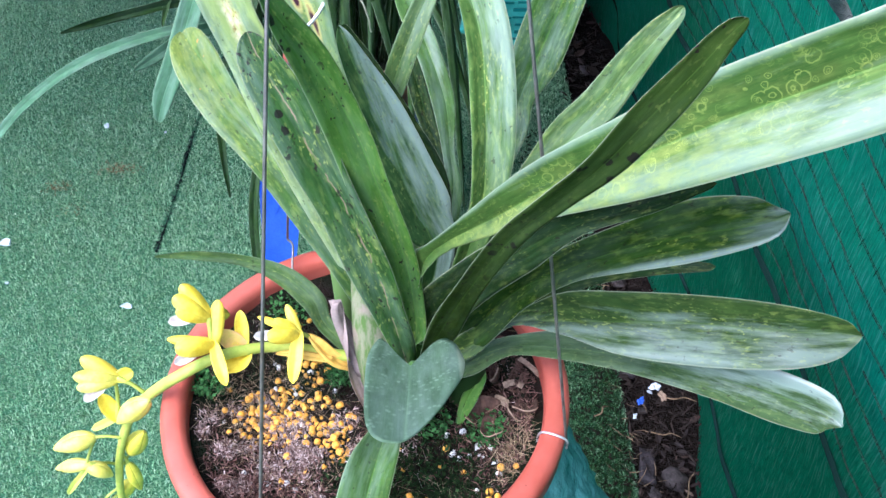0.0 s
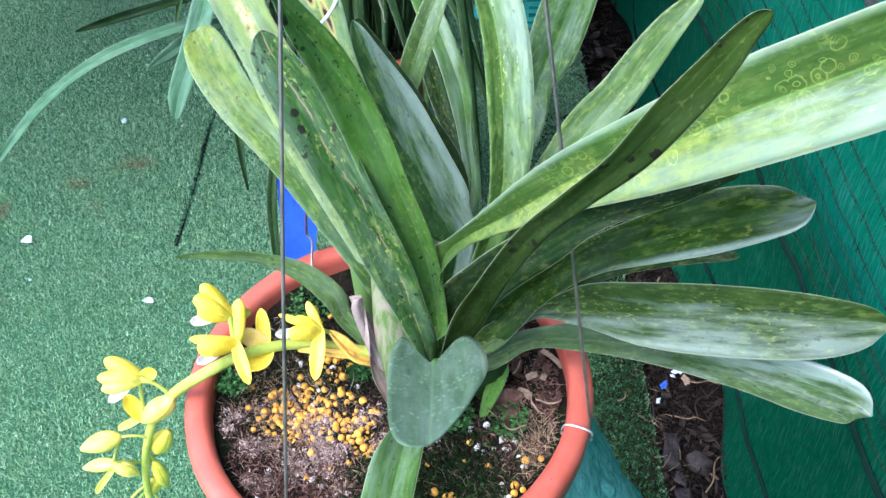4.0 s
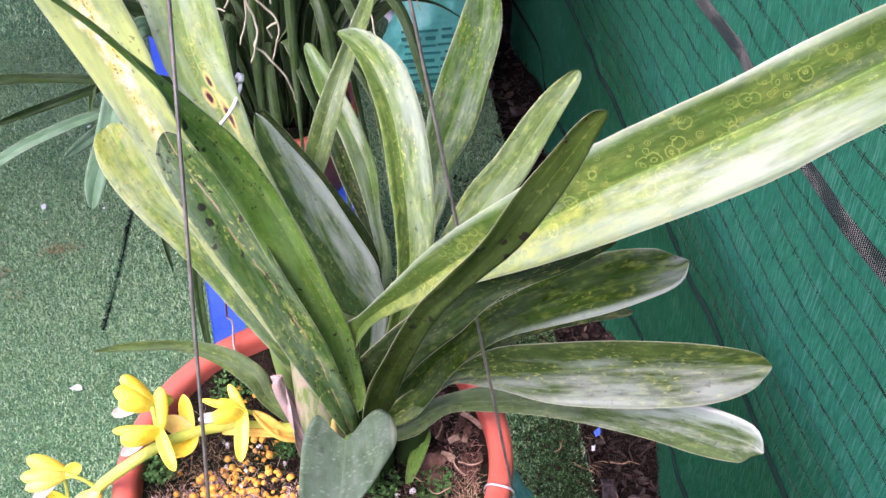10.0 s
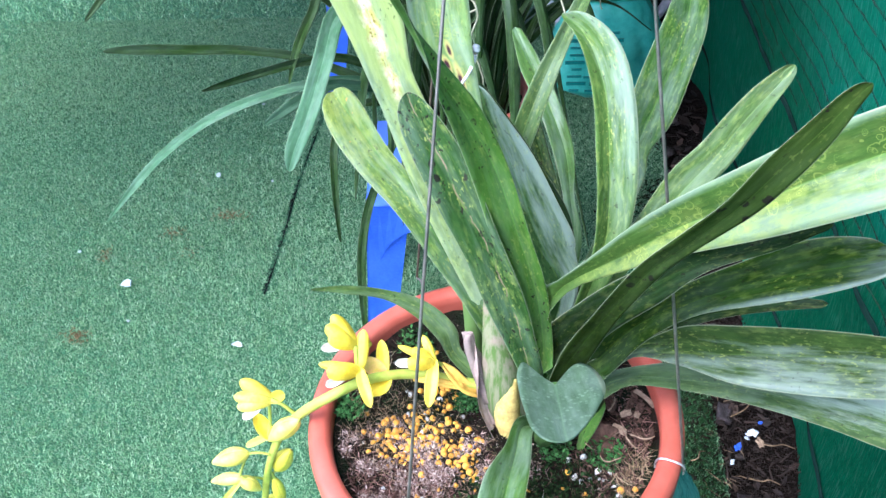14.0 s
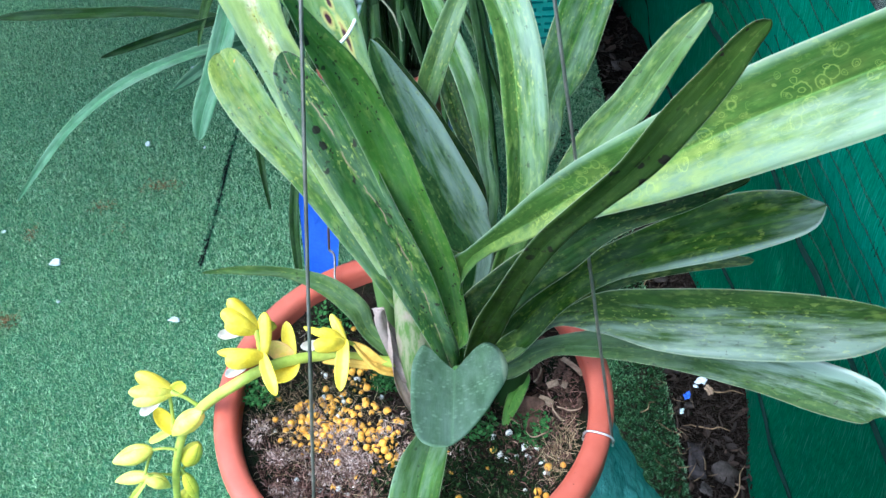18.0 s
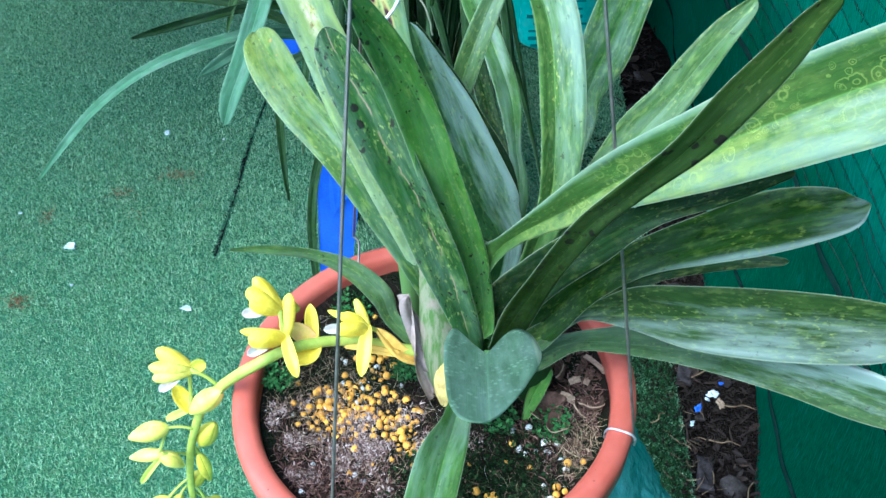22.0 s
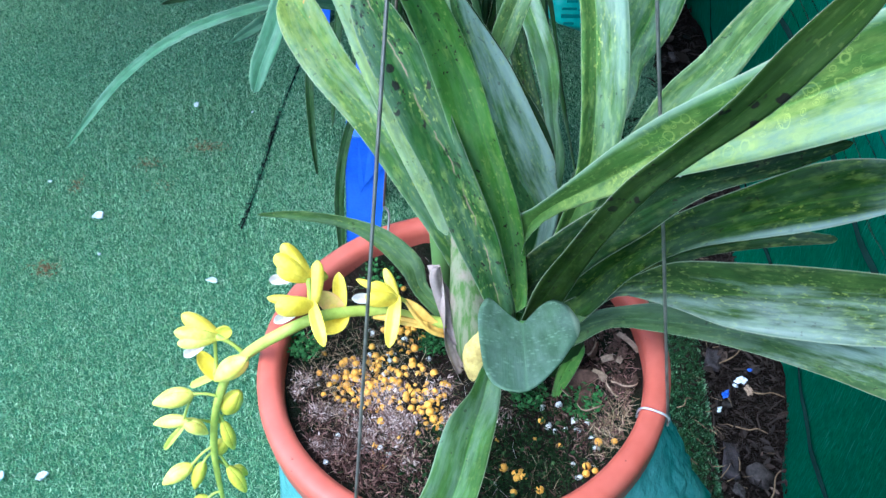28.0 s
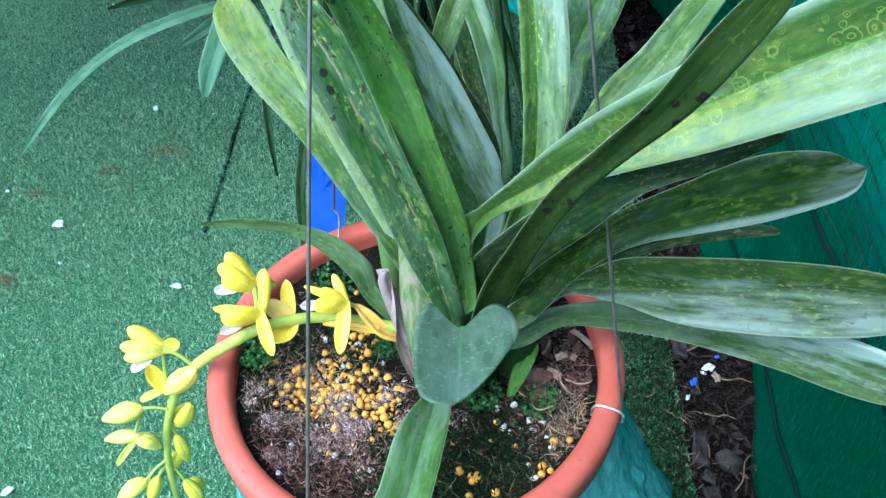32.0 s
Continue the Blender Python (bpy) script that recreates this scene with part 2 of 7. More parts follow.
    col = m.mix(times(speck, black), col, (0.012, 0.010, 0.008))
    if black >= 1.0:
        # scattered larger black spots on the upper half of the blade
        blot = m.ramp(m.voronoi(m.mix(0.006, m.coord("UV", (1, 0.7, 1)), uvn(150, 90, 2, 1.7)), 105.0), (0.22, 1.0), (0.27, 0.0))
        col = m.mix(times(blot, m.ramp(along, (0.4, 0.0), (0.6, 0.95)), m.ramp(uvn(28, 18, 2, 9.1), (0.44, 0.0), (0.5, 1.0))), col, (0.010, 0.009, 0.007))
    # midrib and the thin horny margin
    col = m.mix(m.ramp(mid, (0.0, 0.5), (0.05, 0.0)), col, tuple(1.5 * c for c in light))
    col = m.mix(m.ramp(mid, (0.955, 0.0), (1.0, 0.55)), col, (0.34, 0.38, 0.26))
    m.set("Base Color", col)
    m.set("Roughness", m.math("ADD", m.math("MULTIPLY", m.math("SUBTRACT", 1.0, wax_sheen), 0.16), m.math("ADD", m.math("MULTIPLY", vein, 0.2), rough - 0.12)))
    m.set("Specular IOR Level", m.math("ADD", shine, m.math("MULTIPLY", wax_sheen, 0.6 * sheen_film)))
    m.set("Coat Weight", m.math("MULTIPLY", wax_sheen, gloss)), m.set("Coat Roughness", 0.35)
    m.bump(m.math("ADD", m.math("MULTIPLY", vein, 0.5), m.math("ADD", m.math("MULTIPLY", fine, 0.25), m.math("MULTIPLY", cloud, 0.6))), 0.4, 0.0012)
    return m.m


LEAF = {
    "plain": leaf_mat("leaf_green", (0.038, 0.09, 0.018), (0.07, 0.14, 0.03), spots=0.16, sheen_film=0.35),
    "bright": leaf_mat("leaf_bright_green", (0.056, 0.140, 0.018), (0.088, 0.190, 0.030), spots=0.45, black=1.0, sheen_film=0.12),
    "scarred": leaf_mat("leaf_scarred_green", (0.018, 0.058, 0.011), (0.040, 0.094, 0.019), spots=0.75, black=1.0, scar=1.0, sheen_film=0.2),
    # leaf green darkened to stand for the shade inside the plant
    "dark": leaf_mat("leaf_shaded_green", (0.007, 0.019, 0.005), (0.018, 0.04, 0.010), spots=0.3, black=0.8, sheen_film=0.06, gloss=0.05, shine=0.03),
    "olive": leaf_mat("leaf_olive_underside", (0.016, 0.034, 0.005), (0.034, 0.060, 0.010), spots=0.12, black=1.0, sheen_film=0.03, gloss=0.02, rough=0.6, shine=0.04),
    # base colour darkened for the shade of the leaf above
    "mottled": leaf_mat("leaf_mottled", (0.009, 0.026, 0.004), (0.026, 0.056, 0.008), (0.22, 0.26, 0.04), spots=0.8, sheen_film=0.6, gloss=0.3, shine=0.02, sheen_from=0.9, rim=1.0),
    "halved": leaf_mat("leaf_half_sheen", (0.013, 0.034, 0.007), (0.038, 0.07, 0.013), (0.28, 0.32, 0.07), spots=0.75, sheen_film=0.45, gloss=0.2, sheen_half=0.19, sheen_from=0.25),
    "pale": leaf_mat("leaf_pale_green", (0.055, 0.11, 0.025), (0.095, 0.16, 0.045), spots=0.5, sheen_film=0.25, gloss=0.2),
    "streak": leaf_mat("leaf_streaked", (0.011, 0.048, 0.006), (0.05, 0.105, 0.016), (0.34, 0.38, 0.09), spots=0.7, sheen_film=0.25, gloss=0.2),
    "streak_sheen": leaf_mat("leaf_streaked_sheen", (0.05, 0.11, 0.02), (0.10, 0.18, 0.04), spots=0.7, sheen_film=0.5, gloss=0.25, sheen_half=0.22, sheen_from=0.4),
    "ringed": leaf_mat("leaf_ringed", (0.036, 0.085, 0.014), (0.07, 0.135, 0.026), (0.34, 0.40, 0.09), spots=0.45, rings=1.0, black=0.1, sheen_film=0.42, gloss=0.08, sheen_half=0.3, sheen_from=0.3, rim=-0.92),
    "yellow_tip": leaf_mat("leaf_yellow_tip", (0.028, 0.078, 0.013), (0.052, 0.11, 0.023), (0.28, 0.31, 0.06), spots=0.9, tip=0.42, sheen_film=0.25, gloss=0.2),
    "bloom": leaf_mat("leaf_waxy_bloom", (0.07, 0.125, 0.068), (0.10, 0.16, 0.09), (0.16, 0.21, 0.13), spots=0.35, black=0.1, rough=0.55, gloss=0.05, sheen_film=0.25, dots=0.9),
    "sheen": leaf_mat("leaf_waxy_sheen", (0.026, 0.075, 0.018), (0.060, 0.125, 0.034), (0.3, 0.36, 0.09), spots=0.9, sheen_film=0.8, gloss=0.5, sheen_half=0.22),
    "sheen_tip": leaf_mat("leaf_edge_sheen", (0.022, 0.05, 0.015), (0.05, 0.088, 0.028), (0.3, 0.34, 0.1), spots=0.28, sheen_film=0.75, gloss=0.5, sheen_half=-0.2, sheen_from=0.5),
    "rotten": leaf_mat("leaf_rotten", (0.17, 0.26, 0.09), (0.27, 0.36, 0.16), spots=0.8, rot=1.0, rings=0.5, sheen_film=0.5),
    "rotten_small": leaf_mat("leaf_rot_mark", (0.14, 0.24, 0.07), (0.20, 0.31, 0.11), spots=0.6, rings=0.9, sheen_film=0.7, rim=-1.0, mark=((0.12, 0.665, 0.12, 0.022), (-0.22, 0.70, 0.10, 0.011), (0.10, 0.722, 0.08, 0.010))),
}
STRAP = leaf_mat("strap_leaf", (0.015, 0.038, 0.009), (0.038, 0.078, 0.02), shine=0.06, spots=0.1, black=0.1, rough=0.45, gloss=0.1, sheen_film=0.12)
STRAP_PALE = leaf_mat("strap_leaf_pale", (0.052, 0.130, 0.064), (0.082, 0.17, 0.09), spots=0.05, black=0.0, rough=0.6, gloss=0.1, sheen_film=0.2)
mt = Mat("terracotta_plastic", 0.45, 0, 0.3)
v = mt.coord()
t1, t2, t3 = mt.noise(v, 18, 4), mt.noise(v, 240, 3), mt.noise(mt.coord("Object", (1, 1, 5)), 9, 4)
tc = mt.mix(mt.ramp(t1, (0.35, 0.0), (0.65, 1.0)), (0.36, 0.072, 0.045), (0.46, 0.11, 0.075))
tc = mt.mix(mt.math("MULTIPLY", mt.ramp(t3, (0.5, 0.0), (0.75, 1.0)), 0.35), tc, (0.42, 0.17, 0.13))
tc = mt.mix(mt.ramp(t2, (0.70, 0.0), (0.73, 1.0)), tc, (0.10, 0.03, 0.02))
mt.set("Base Color", tc)
mt.set("Roughness", mt.math("ADD", mt.math("MULTIPLY", t1, 0.25), 0.32))
mt.bump(mt.math("ADD", mt.math("MULTIPLY", t1, 0.6), mt.math("MULTIPLY", t2, 0.4)), 0.2, 0.001)
TERRACOTTA = mt.m
PELLET = simple("orange_pellet", (0.60, 0.26, 0.02), (0.74, 0.40, 0.06), 300, 0.45, 0, 0.15, 0.0005, 900)
PERLITE = simple("white_perlite", (0.42, 0.42, 0.40), (0.68, 0.68, 0.66), 300, 0.8, 0, 0.5, 0.001, 900)
TORN = simple("torn_bark", (0.17, 0.11, 0.075), (0.36, 0.26, 0.18), 160, 0.8, 0, 0.5, 0.001, 500, spec=0.1)
BARK = simple("bark_chip", (0.035, 0.019, 0.013), (0.12, 0.07, 0.05), 120, 0.8, 0, 0.6, 0.002, 500, spec=0.1)
mt = Mat("dry_straw", 0.8, 0, 0.15)
mt.set("Base Color", mt.ramp(mt.island(), (0.0, (0.10, 0.065, 0.035)), (0.6, (0.30, 0.21, 0.12)), (1.0, (0.52, 0.42, 0.27))))
STRAW = mt.m
GROUND_UNSEEN = simple("unseen_ground", (0.06, 0.11, 0.05), (0.10, 0.16, 0.08), 2, 0.9, 0, 0.4, 0.01, 40, 0.1)
mt = Mat("russet_peat", 0.9, 0, 0.08)
mt.set("Base Color", mt.ramp(mt.island(), (0.0, (0.03, 0.015, 0.012)), (0.6, (0.10, 0.05, 0.04)), (1.0, (0.30, 0.18, 0.15))))
RUSSET = mt.m
mt = Mat("dead_leaf", 0.75, 0, 0.25)
mt.set("Base Color", mt.mix(mt.math("MULTIPLY", mt.noise(mt.coord(), 90, 4), 0.6), mt.ramp(mt.island(), (0.0, (0.006, 0.004, 0.003)), (0.6, (0.014, 0.009, 0.007)), (0.92, (0.055, 0.035, 0.026)), (1.0, (0.24, 0.16, 0.12))), (0.03, 0.018, 0.014)))
DEAD_LEAF = mt.m
TWIG = simple("dry_fibre", (0.07, 0.045, 0.025), (0.24, 0.17, 0.10), 60, 0.85, 0, 0.3, 0.001, spec=0.1)
STEEL = simple("galvanised_wire", (0.17, 0.15, 0.14), (0.3, 0.27, 0.25), 90, 0.45, 0.85, 0.2, 0.0005)
BRIGHT_WIRE = simple("bright_wire", (0.42, 0.41, 0.42), (0.6, 0.6, 0.6), 120, 0.3, 0.7, 0.1, 0.0005)
RUSTY = simple("rusty_wire", (0.13, 0.10, 0.09), (0.24, 0.17, 0.14), 70, 0.55, 0.6, 0.3, 0.0005)
WHITE_TIE = simple("white_nylon", (0.62, 0.62, 0.6), (0.75, 0.75, 0.73), 100, 0.4, 0, 0.1, 0.0005)
OLD_TIE = simple("dulled_nylon", (0.3, 0.29, 0.28), (0.42, 0.41, 0.4), 100, 0.5, 0, 0.2, 0.0005)
BLUE = simple("blue_plastic", (0.03, 0.09, 0.55), (0.055, 0.14, 0.68), 12, 0.38, 0, 0.06, 0.001)
PETAL = simple("yellow_petal", (0.80, 0.56, 0.02), (0.90, 0.72, 0.09), 60, 0.5, 0, 0.15, 0.001, 400, 0.3)
PETAL_PALE = simple("pale_yellow_bud", (0.62, 0.54, 0.05), (0.78, 0.72, 0.16), 90, 0.5, 0, 0.1, 0.001, 400, 0.3)
BUD = simple("green_yellow_bud", (0.34, 0.36, 0.03), (0.62, 0.55, 0.05), 70, 0.5, 0, 0.1, 0.001, 400, 0.3)
LIP = simple("white_lip", (0.72, 0.60, 0.52), (0.80, 0.77, 0.71), 120, 0.5, 0, 0.1, 0.001, 400, 0.3)
FLUSHED = simple("flushed_petal", (0.78, 0.58, 0.12), (0.86, 0.46, 0.22), 70, 0.5, 0, 0.15, 0.001, 400, 0.3)
STALK = simple("flower_stalk", (0.30, 0.38, 0.05), (0.45, 0.50, 0.09), 50, 0.45, 0, 0.1, 0.001)
STALK_ORANGE = simple("orange_sheath", (0.58, 0.33, 0.05), (0.74, 0.50, 0.10), 90, 0.5, 0, 0.2, 0.001)
SHEATH_YELLOW = simple("yellowed_sheath", (0.34, 0.24, 0.07), (0.62, 0.50, 0.16), 130, 0.6, 0, 0.5, 0.0012, 420, 0.2)
HUSK = simple("papery_husk", (0.20, 0.14, 0.125), (0.36, 0.29, 0.26), 35, 0.75, 0, 0.5, 0.002, 300)
ms = Mat("leaf_sheath", 0.6, 0, 0.2)
sv = ms.coord("Object", (260, 260, 12))
s1, s2 = ms.noise(sv, 1.0, 4), ms.noise(ms.coord(), 60, 3)
sc_ = ms.mix(ms.ramp(s1, (0.4, 0.0), (0.6, 1.0)), (0.085, 0.15, 0.035), (0.21, 0.22, 0.13))
ms.set("Base Color", ms.mix(ms.math("MULTIPLY", ms.ramp(s2, (0.55, 0.0), (0.7, 1.0)), 0.7), sc_, (0.30, 0.22, 0.19)))
ms.bump(s1, 0.5, 0.001)
SHEATH = ms.m
ROOT = simple("aerial_root", (0.24, 0.23, 0.15), (0.42, 0.41, 0.30), 60, 0.7, 0, 0.3, 0.001)
SACK = simple("teal_plastic_sack", (0.16, 0.50, 0.48), (0.34, 0.70, 0.67), 9, 0.2, 0, 0.9, 0.008, 70, 0.9)
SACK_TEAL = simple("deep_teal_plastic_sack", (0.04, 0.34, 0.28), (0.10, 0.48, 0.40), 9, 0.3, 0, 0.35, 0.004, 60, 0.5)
# copy of the webbing for the lower strips, with shade in its colour
STRIP_SHADED = simple("shaded_webbing", (0.004, 0.02, 0.015), (0.012, 0.035, 0.028), 14, 0.85, 0, 0.6, 0.001, 700, 0.05)
SACK_PRINT = simple("sack_print", (0.012, 0.15, 0.14), (0.02, 0.20, 0.18), 20, 0.35, 0, 0.1, 0.001)
SACK_WHITE = simple("white_sack", (0.55, 0.5, 0.56), (0.72, 0.68, 0.73), 9, 0.5, 0, 0.3, 0.004, 80)
FLAKE = simple("white_flake", (0.36, 0.42, 0.44), (0.58, 0.64, 0.67), 120, 0.6, 0, 0.3, 0.001)
STONE_PALE = simple("grey_stone", (0.018, 0.015, 0.016), (0.05, 0.042, 0.045), 70, 0.85, 0, 0.6, 0.003, 260, 0.15)
FOIL = simple("shiny_wrapper", (0.5, 0.55, 0.66), (0.75, 0.78, 0.85), 60, 0.15, 0.3, 0.4, 0.002, 300, 0.8)
STONE = simple("earthy_stone", (0.016, 0.013, 0.012), (0.06, 0.05, 0.047), 60, 0.9, 0, 0.6, 0.003, 260, 0.1)
DEBRIS = simple("dry_litter", (0.008, 0.006, 0.005), (0.038, 0.027, 0.022), 40, 0.85, 0, 0.5, 0.002, spec=0.1)
STRIP = simple("grey_webbing", (0.006, 0.010, 0.010), (0.055, 0.06, 0.062), 5, 0.8, 0, 0.6, 0.001, 700, 0.02)
NET_THREAD = simple("net_thread", (0.005, 0.010, 0.008), (0.022, 0.027, 0.022), 34, 0.9, 0, 0.2, 0.0005, 220.0, 0.02)
THREAD = simple("black_thread", (0.004, 0.006, 0.005), (0.014, 0.017, 0.016), 60, 0.95, 0, 0.2, 0.0005, 220.0, 0.02)

mt = Mat("potting_soil", 0.95, 0, 0.08)
v = mt.coord()
sn, sf = mt.noise(v, 22, 5), mt.noise(v, 260, 4)
soil_col = mt.mix(mt.ramp(sn, (0.42, 0.0), (0.58, 1.0)), (0.014, 0.009, 0.007), (0.007, 0.011, 0.005))
soil_col = mt.mix(mt.ramp(sf, (0.56, 0.0), (0.8, 1.0)), soil_col, (0.032, 0.02, 0.015))
mt.set("Base Color", soil_col)
mt.bump(sf, 0.9, 0.004)
SOIL = mt.m
CLOTH = simple("shade_cloth", (0.02, 0.04, 0.03), (0.04, 0.07, 0.05), 6, 0.9, 0, 0.2, 0.002, 300, 0.1)
mt = Mat("pinkish_debris", 0.9, 0, 0.1)
mt.set("Base Color", mt.ramp(mt.island(), (0.0, (0.06, 0.035, 0.03)), (0.45, (0.22, 0.145, 0.125)), (0.8, (0.45, 0.34, 0.30)), (1.0, (0.72, 0.62, 0.58))))
FLUFF = mt.m

mt = Mat("turf_backing", 0.9, 0, 0.2)
v = mt.coord()
tn = mt.noise(v, 7, 3)
tf = mt.noise(v, 420, 3)
mt.set("Base Color", mt.mix(mt.ramp(tf, (0.35, 0.0), (0.7, 1.0)), (0.03, 0.095, 0.045), mt.mix(tn, (0.06, 0.18, 0.085), (0.085, 0.22, 0.115))))
mt.bump(tf, 0.8, 0.006)
TURF_BASE = mt.m

mt = Mat("turf_fibre", 0.42, 0, 0.5)
v = mt.coord()
tn = mt.noise(v, 26.0, 4)
hue = mt.ramp(mt.island(), (0.0, (0.06, 0.16, 0.06)), (0.45, (0.165, 0.35, 0.15)), (0.8, (0.29, 0.49, 0.25)), (1.0, (0.56, 0.73, 0.5)))
mt.set("Base Color", mt.mix(mt.math("MULTIPLY", mt.ramp(tn, (0.4, 0.0), (0.7, 1.0)), 0.4), hue, (0.14, 0.34, 0.20)))
TURF = mt.m

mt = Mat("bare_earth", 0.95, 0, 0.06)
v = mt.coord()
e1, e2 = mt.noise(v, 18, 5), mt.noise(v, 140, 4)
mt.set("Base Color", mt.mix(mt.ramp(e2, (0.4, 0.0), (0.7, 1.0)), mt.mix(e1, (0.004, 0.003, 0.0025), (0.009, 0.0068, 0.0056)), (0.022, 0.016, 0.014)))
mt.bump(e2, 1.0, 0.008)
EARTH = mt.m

def sheer(mt, colour, share):
    """Lets part of the light through a thin fabric."""
    tr = mt.n.new("ShaderNodeBsdfTranslucent")
    mt.put(tr.inputs[0], colour)
    mx = mt.n.new("ShaderNodeMixShader")
    mx.inputs[0].default_value = share
    mt.l.new(mt.b.outputs[0], mx.inputs[1])
    mt.l.new(tr.outputs[0], mx.inputs[2])
    mt.l.new(mx.outputs[0], mt.n["Material Output"].inputs[0])
    return mt.m


mt = Mat("green_shade_net", 0.6, 0, 0.25)
v = mt.coord("UV")
tape = mt.noise(mt.coord("UV", (1, 0.07, 1)), 620, 3)
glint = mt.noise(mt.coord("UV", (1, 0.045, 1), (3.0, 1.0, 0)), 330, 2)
gap = mt.noise(mt.coord("UV", (1, 0.1, 1), (7.0, 2.0, 0)), 420, 2)
coarse = mt.noise(v, 16, 4)
nc = mt.mix(mt.ramp(tape, (0.36, 0.0), (0.64, 1.0)), (0.008, 0.13, 0.065), (0.05, 0.48, 0.265))
nc = mt.mix(mt.math("MULTIPLY", mt.ramp(coarse, (0.42, 0.0), (0.68, 1.0)), 0.4), nc, (0.012, 0.19, 0.12))
nc = mt.mix(mt.math("MULTIPLY", mt.ramp(gap, (0.66, 0.0), (0.70, 1.0)), 0.75), nc, (0.004, 0.05, 0.035))
# glints on the tapes, painted as pale streaks in the colour
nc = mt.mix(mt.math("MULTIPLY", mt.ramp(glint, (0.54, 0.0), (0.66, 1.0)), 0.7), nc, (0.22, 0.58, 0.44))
mt.set("Base Color", mt.mix(0.3, nc, (0.004, 0.06, 0.035)))
mt.bump(mt.math("ADD", tape, mt.math("MULTIPLY", glint, 0.6)), 1.0, 0.002)
NET = sheer(mt, mt.mix(0.35, nc, (0.07, 0.7, 0.42)), 0.62)
# open stitches between the tapes
clear, both = mt.n.new("ShaderNodeBsdfTransparent"), mt.n.new("ShaderNodeMixShader")
mt.put(both.inputs[0], mt.math("ADD", 0.02, mt.math("MULTIPLY", mt.ramp(mt.noise(mt.coord("UV", (1, 0.2, 1), (2.0, 5.0, 0)), 700, 2), (0.48, 0.0), (0.6, 1.0)), 0.14)))
end = mt.n["Material Output"].inputs[0]
mt.l.new(end.links[0].from_socket, both.inputs[1])
mt.l.new(clear.outputs[0], both.inputs[2])
mt.l.new(both.outputs[0], end)

# open woven strip: a fine square grid of dark threads with pale gaps
mt = Mat("open_woven_strip", 0.8, 0, 0.05)
gx, gz = mt.n.new("ShaderNodeTexWave"), mt.n.new("ShaderNodeTexWave")
for w, way in ((gx, "X"), (gz, "Y")):
    w.bands_direction = way
    w.inputs["Scale"].default_value = 105.0
    w.inputs["Distortion"].default_value = 0.6
    mt.l.new(mt.coord("UV", (1, 1.25, 1)), w.inputs["Vector"])
holes = mt.math("MULTIPLY", mt.ramp(gx.outputs["Fac"], (0.35, 0.0), (0.6, 1.0)), mt.ramp(gz.outputs["Fac"], (0.35, 0.0), (0.6, 1.0)))
# the gaps' pale colour paints in light from outside, brighter in sunlit patches
lit = mt.ramp(mt.noise(mt.coord("UV", (1, 2.0, 1)), 14, 3), (0.45, 0.0), (0.68, 1.0))
strip_c = mt.mix(holes, (0.008, 0.016, 0.015), mt.mix(lit, (0.13, 0.18, 0.17), (0.6, 0.6, 0.55)))
mt.set("Base Color", strip_c)
STRIP_OPEN = sheer(mt, strip_c, 0.45)

mt = Mat("green_moss", 0.8, 0, 0.2)
hue = mt.ramp(mt.island(), (0.0, (0.02, 0.07, 0.015)), (1.0, (0.07, 0.19, 0.05)))
mt.set("Base Color", hue)
MOSS = mt.m

# dark green for slivers that stand for shade on the turf
mt = Mat("turf_shade", 0.85, 0, 0.1)
mt.set("Base Color", mt.ramp(mt.island(), (0.0, (0.005, 0.018, 0.005)), (0.8, (0.017, 0.052, 0.015)), (1.0, (0.05, 0.12, 0.035))))
TURF_SHADE = mt.m

mt = Mat("dark_moss", 0.9, 0, 0.08)
mt.set("Base Color", mt.ramp(mt.island(), (0.0, (0.006, 0.012, 0.004)), (0.8, (0.016, 0.035, 0.010)), (1.0, (0.05, 0.09, 0.03))))
MOSS_DARK = mt.m

# ---- builders ----
def finish(bm, name, material, smooth=True):
    me = bpy.data.meshes.new(name)
    bm.to_mesh(me)
    bm.free()
    for p in me.polygons:
        p.use_smooth = smooth
    me.materials.append(material)
    return me


def part(name, bm, material, parent, label="", smooth=True):
    """A bmesh, or a finished mesh, as one object under a thing or a part."""
    me = bm if isinstance(bm, bpy.types.Mesh) else finish(bm, name, material, smooth)
    ob = new(name, me)
    ob.parent = parent
    if parent is not None and parent.type != "EMPTY" or parent is not None:
        ob.matrix_parent_inverse = parent.matrix_world.inverted()
    return tagged(ob, label)


def thing(name, label, category, at=(0, 0, 0), group="", kind=""):
    ob = new(name)
    ob.empty_display_size = 0.02
    ob.location = at
    ob.matrix_world = Matrix.Translation(at)
    return tagged(ob, label, category, group, kind)


def solo(name, bm, material, label, category, group="", kind="", smooth=True):
    me = bm if isinstance(bm, bpy.types.Mesh) else finish(bm, name, material, smooth)
    return tagged(new(name, me), label, category, group, kind)


def spline(points, steps):
    """Catmull-Rom through points (any number of columns)."""
    p = np.array(points, float)
    p = np.vstack([2 * p[0] - p[1], p, 2 * p[-1] - p[-2]])
    out = []
    n = len(p) - 3
    for k in range(steps + 1):
        s = min(k / steps * n, n - 1e-6)
        i, f = int(s), s - int(s)
        a, b, c, d = p[i:i + 4]
        out.append(0.5 * (2 * b + (c - a) * f + (2 * a - 5 * b + 4 * c - d) * f * f + (3 * b - a - 3 * c + d) * f ** 3))
    return np.array(out)


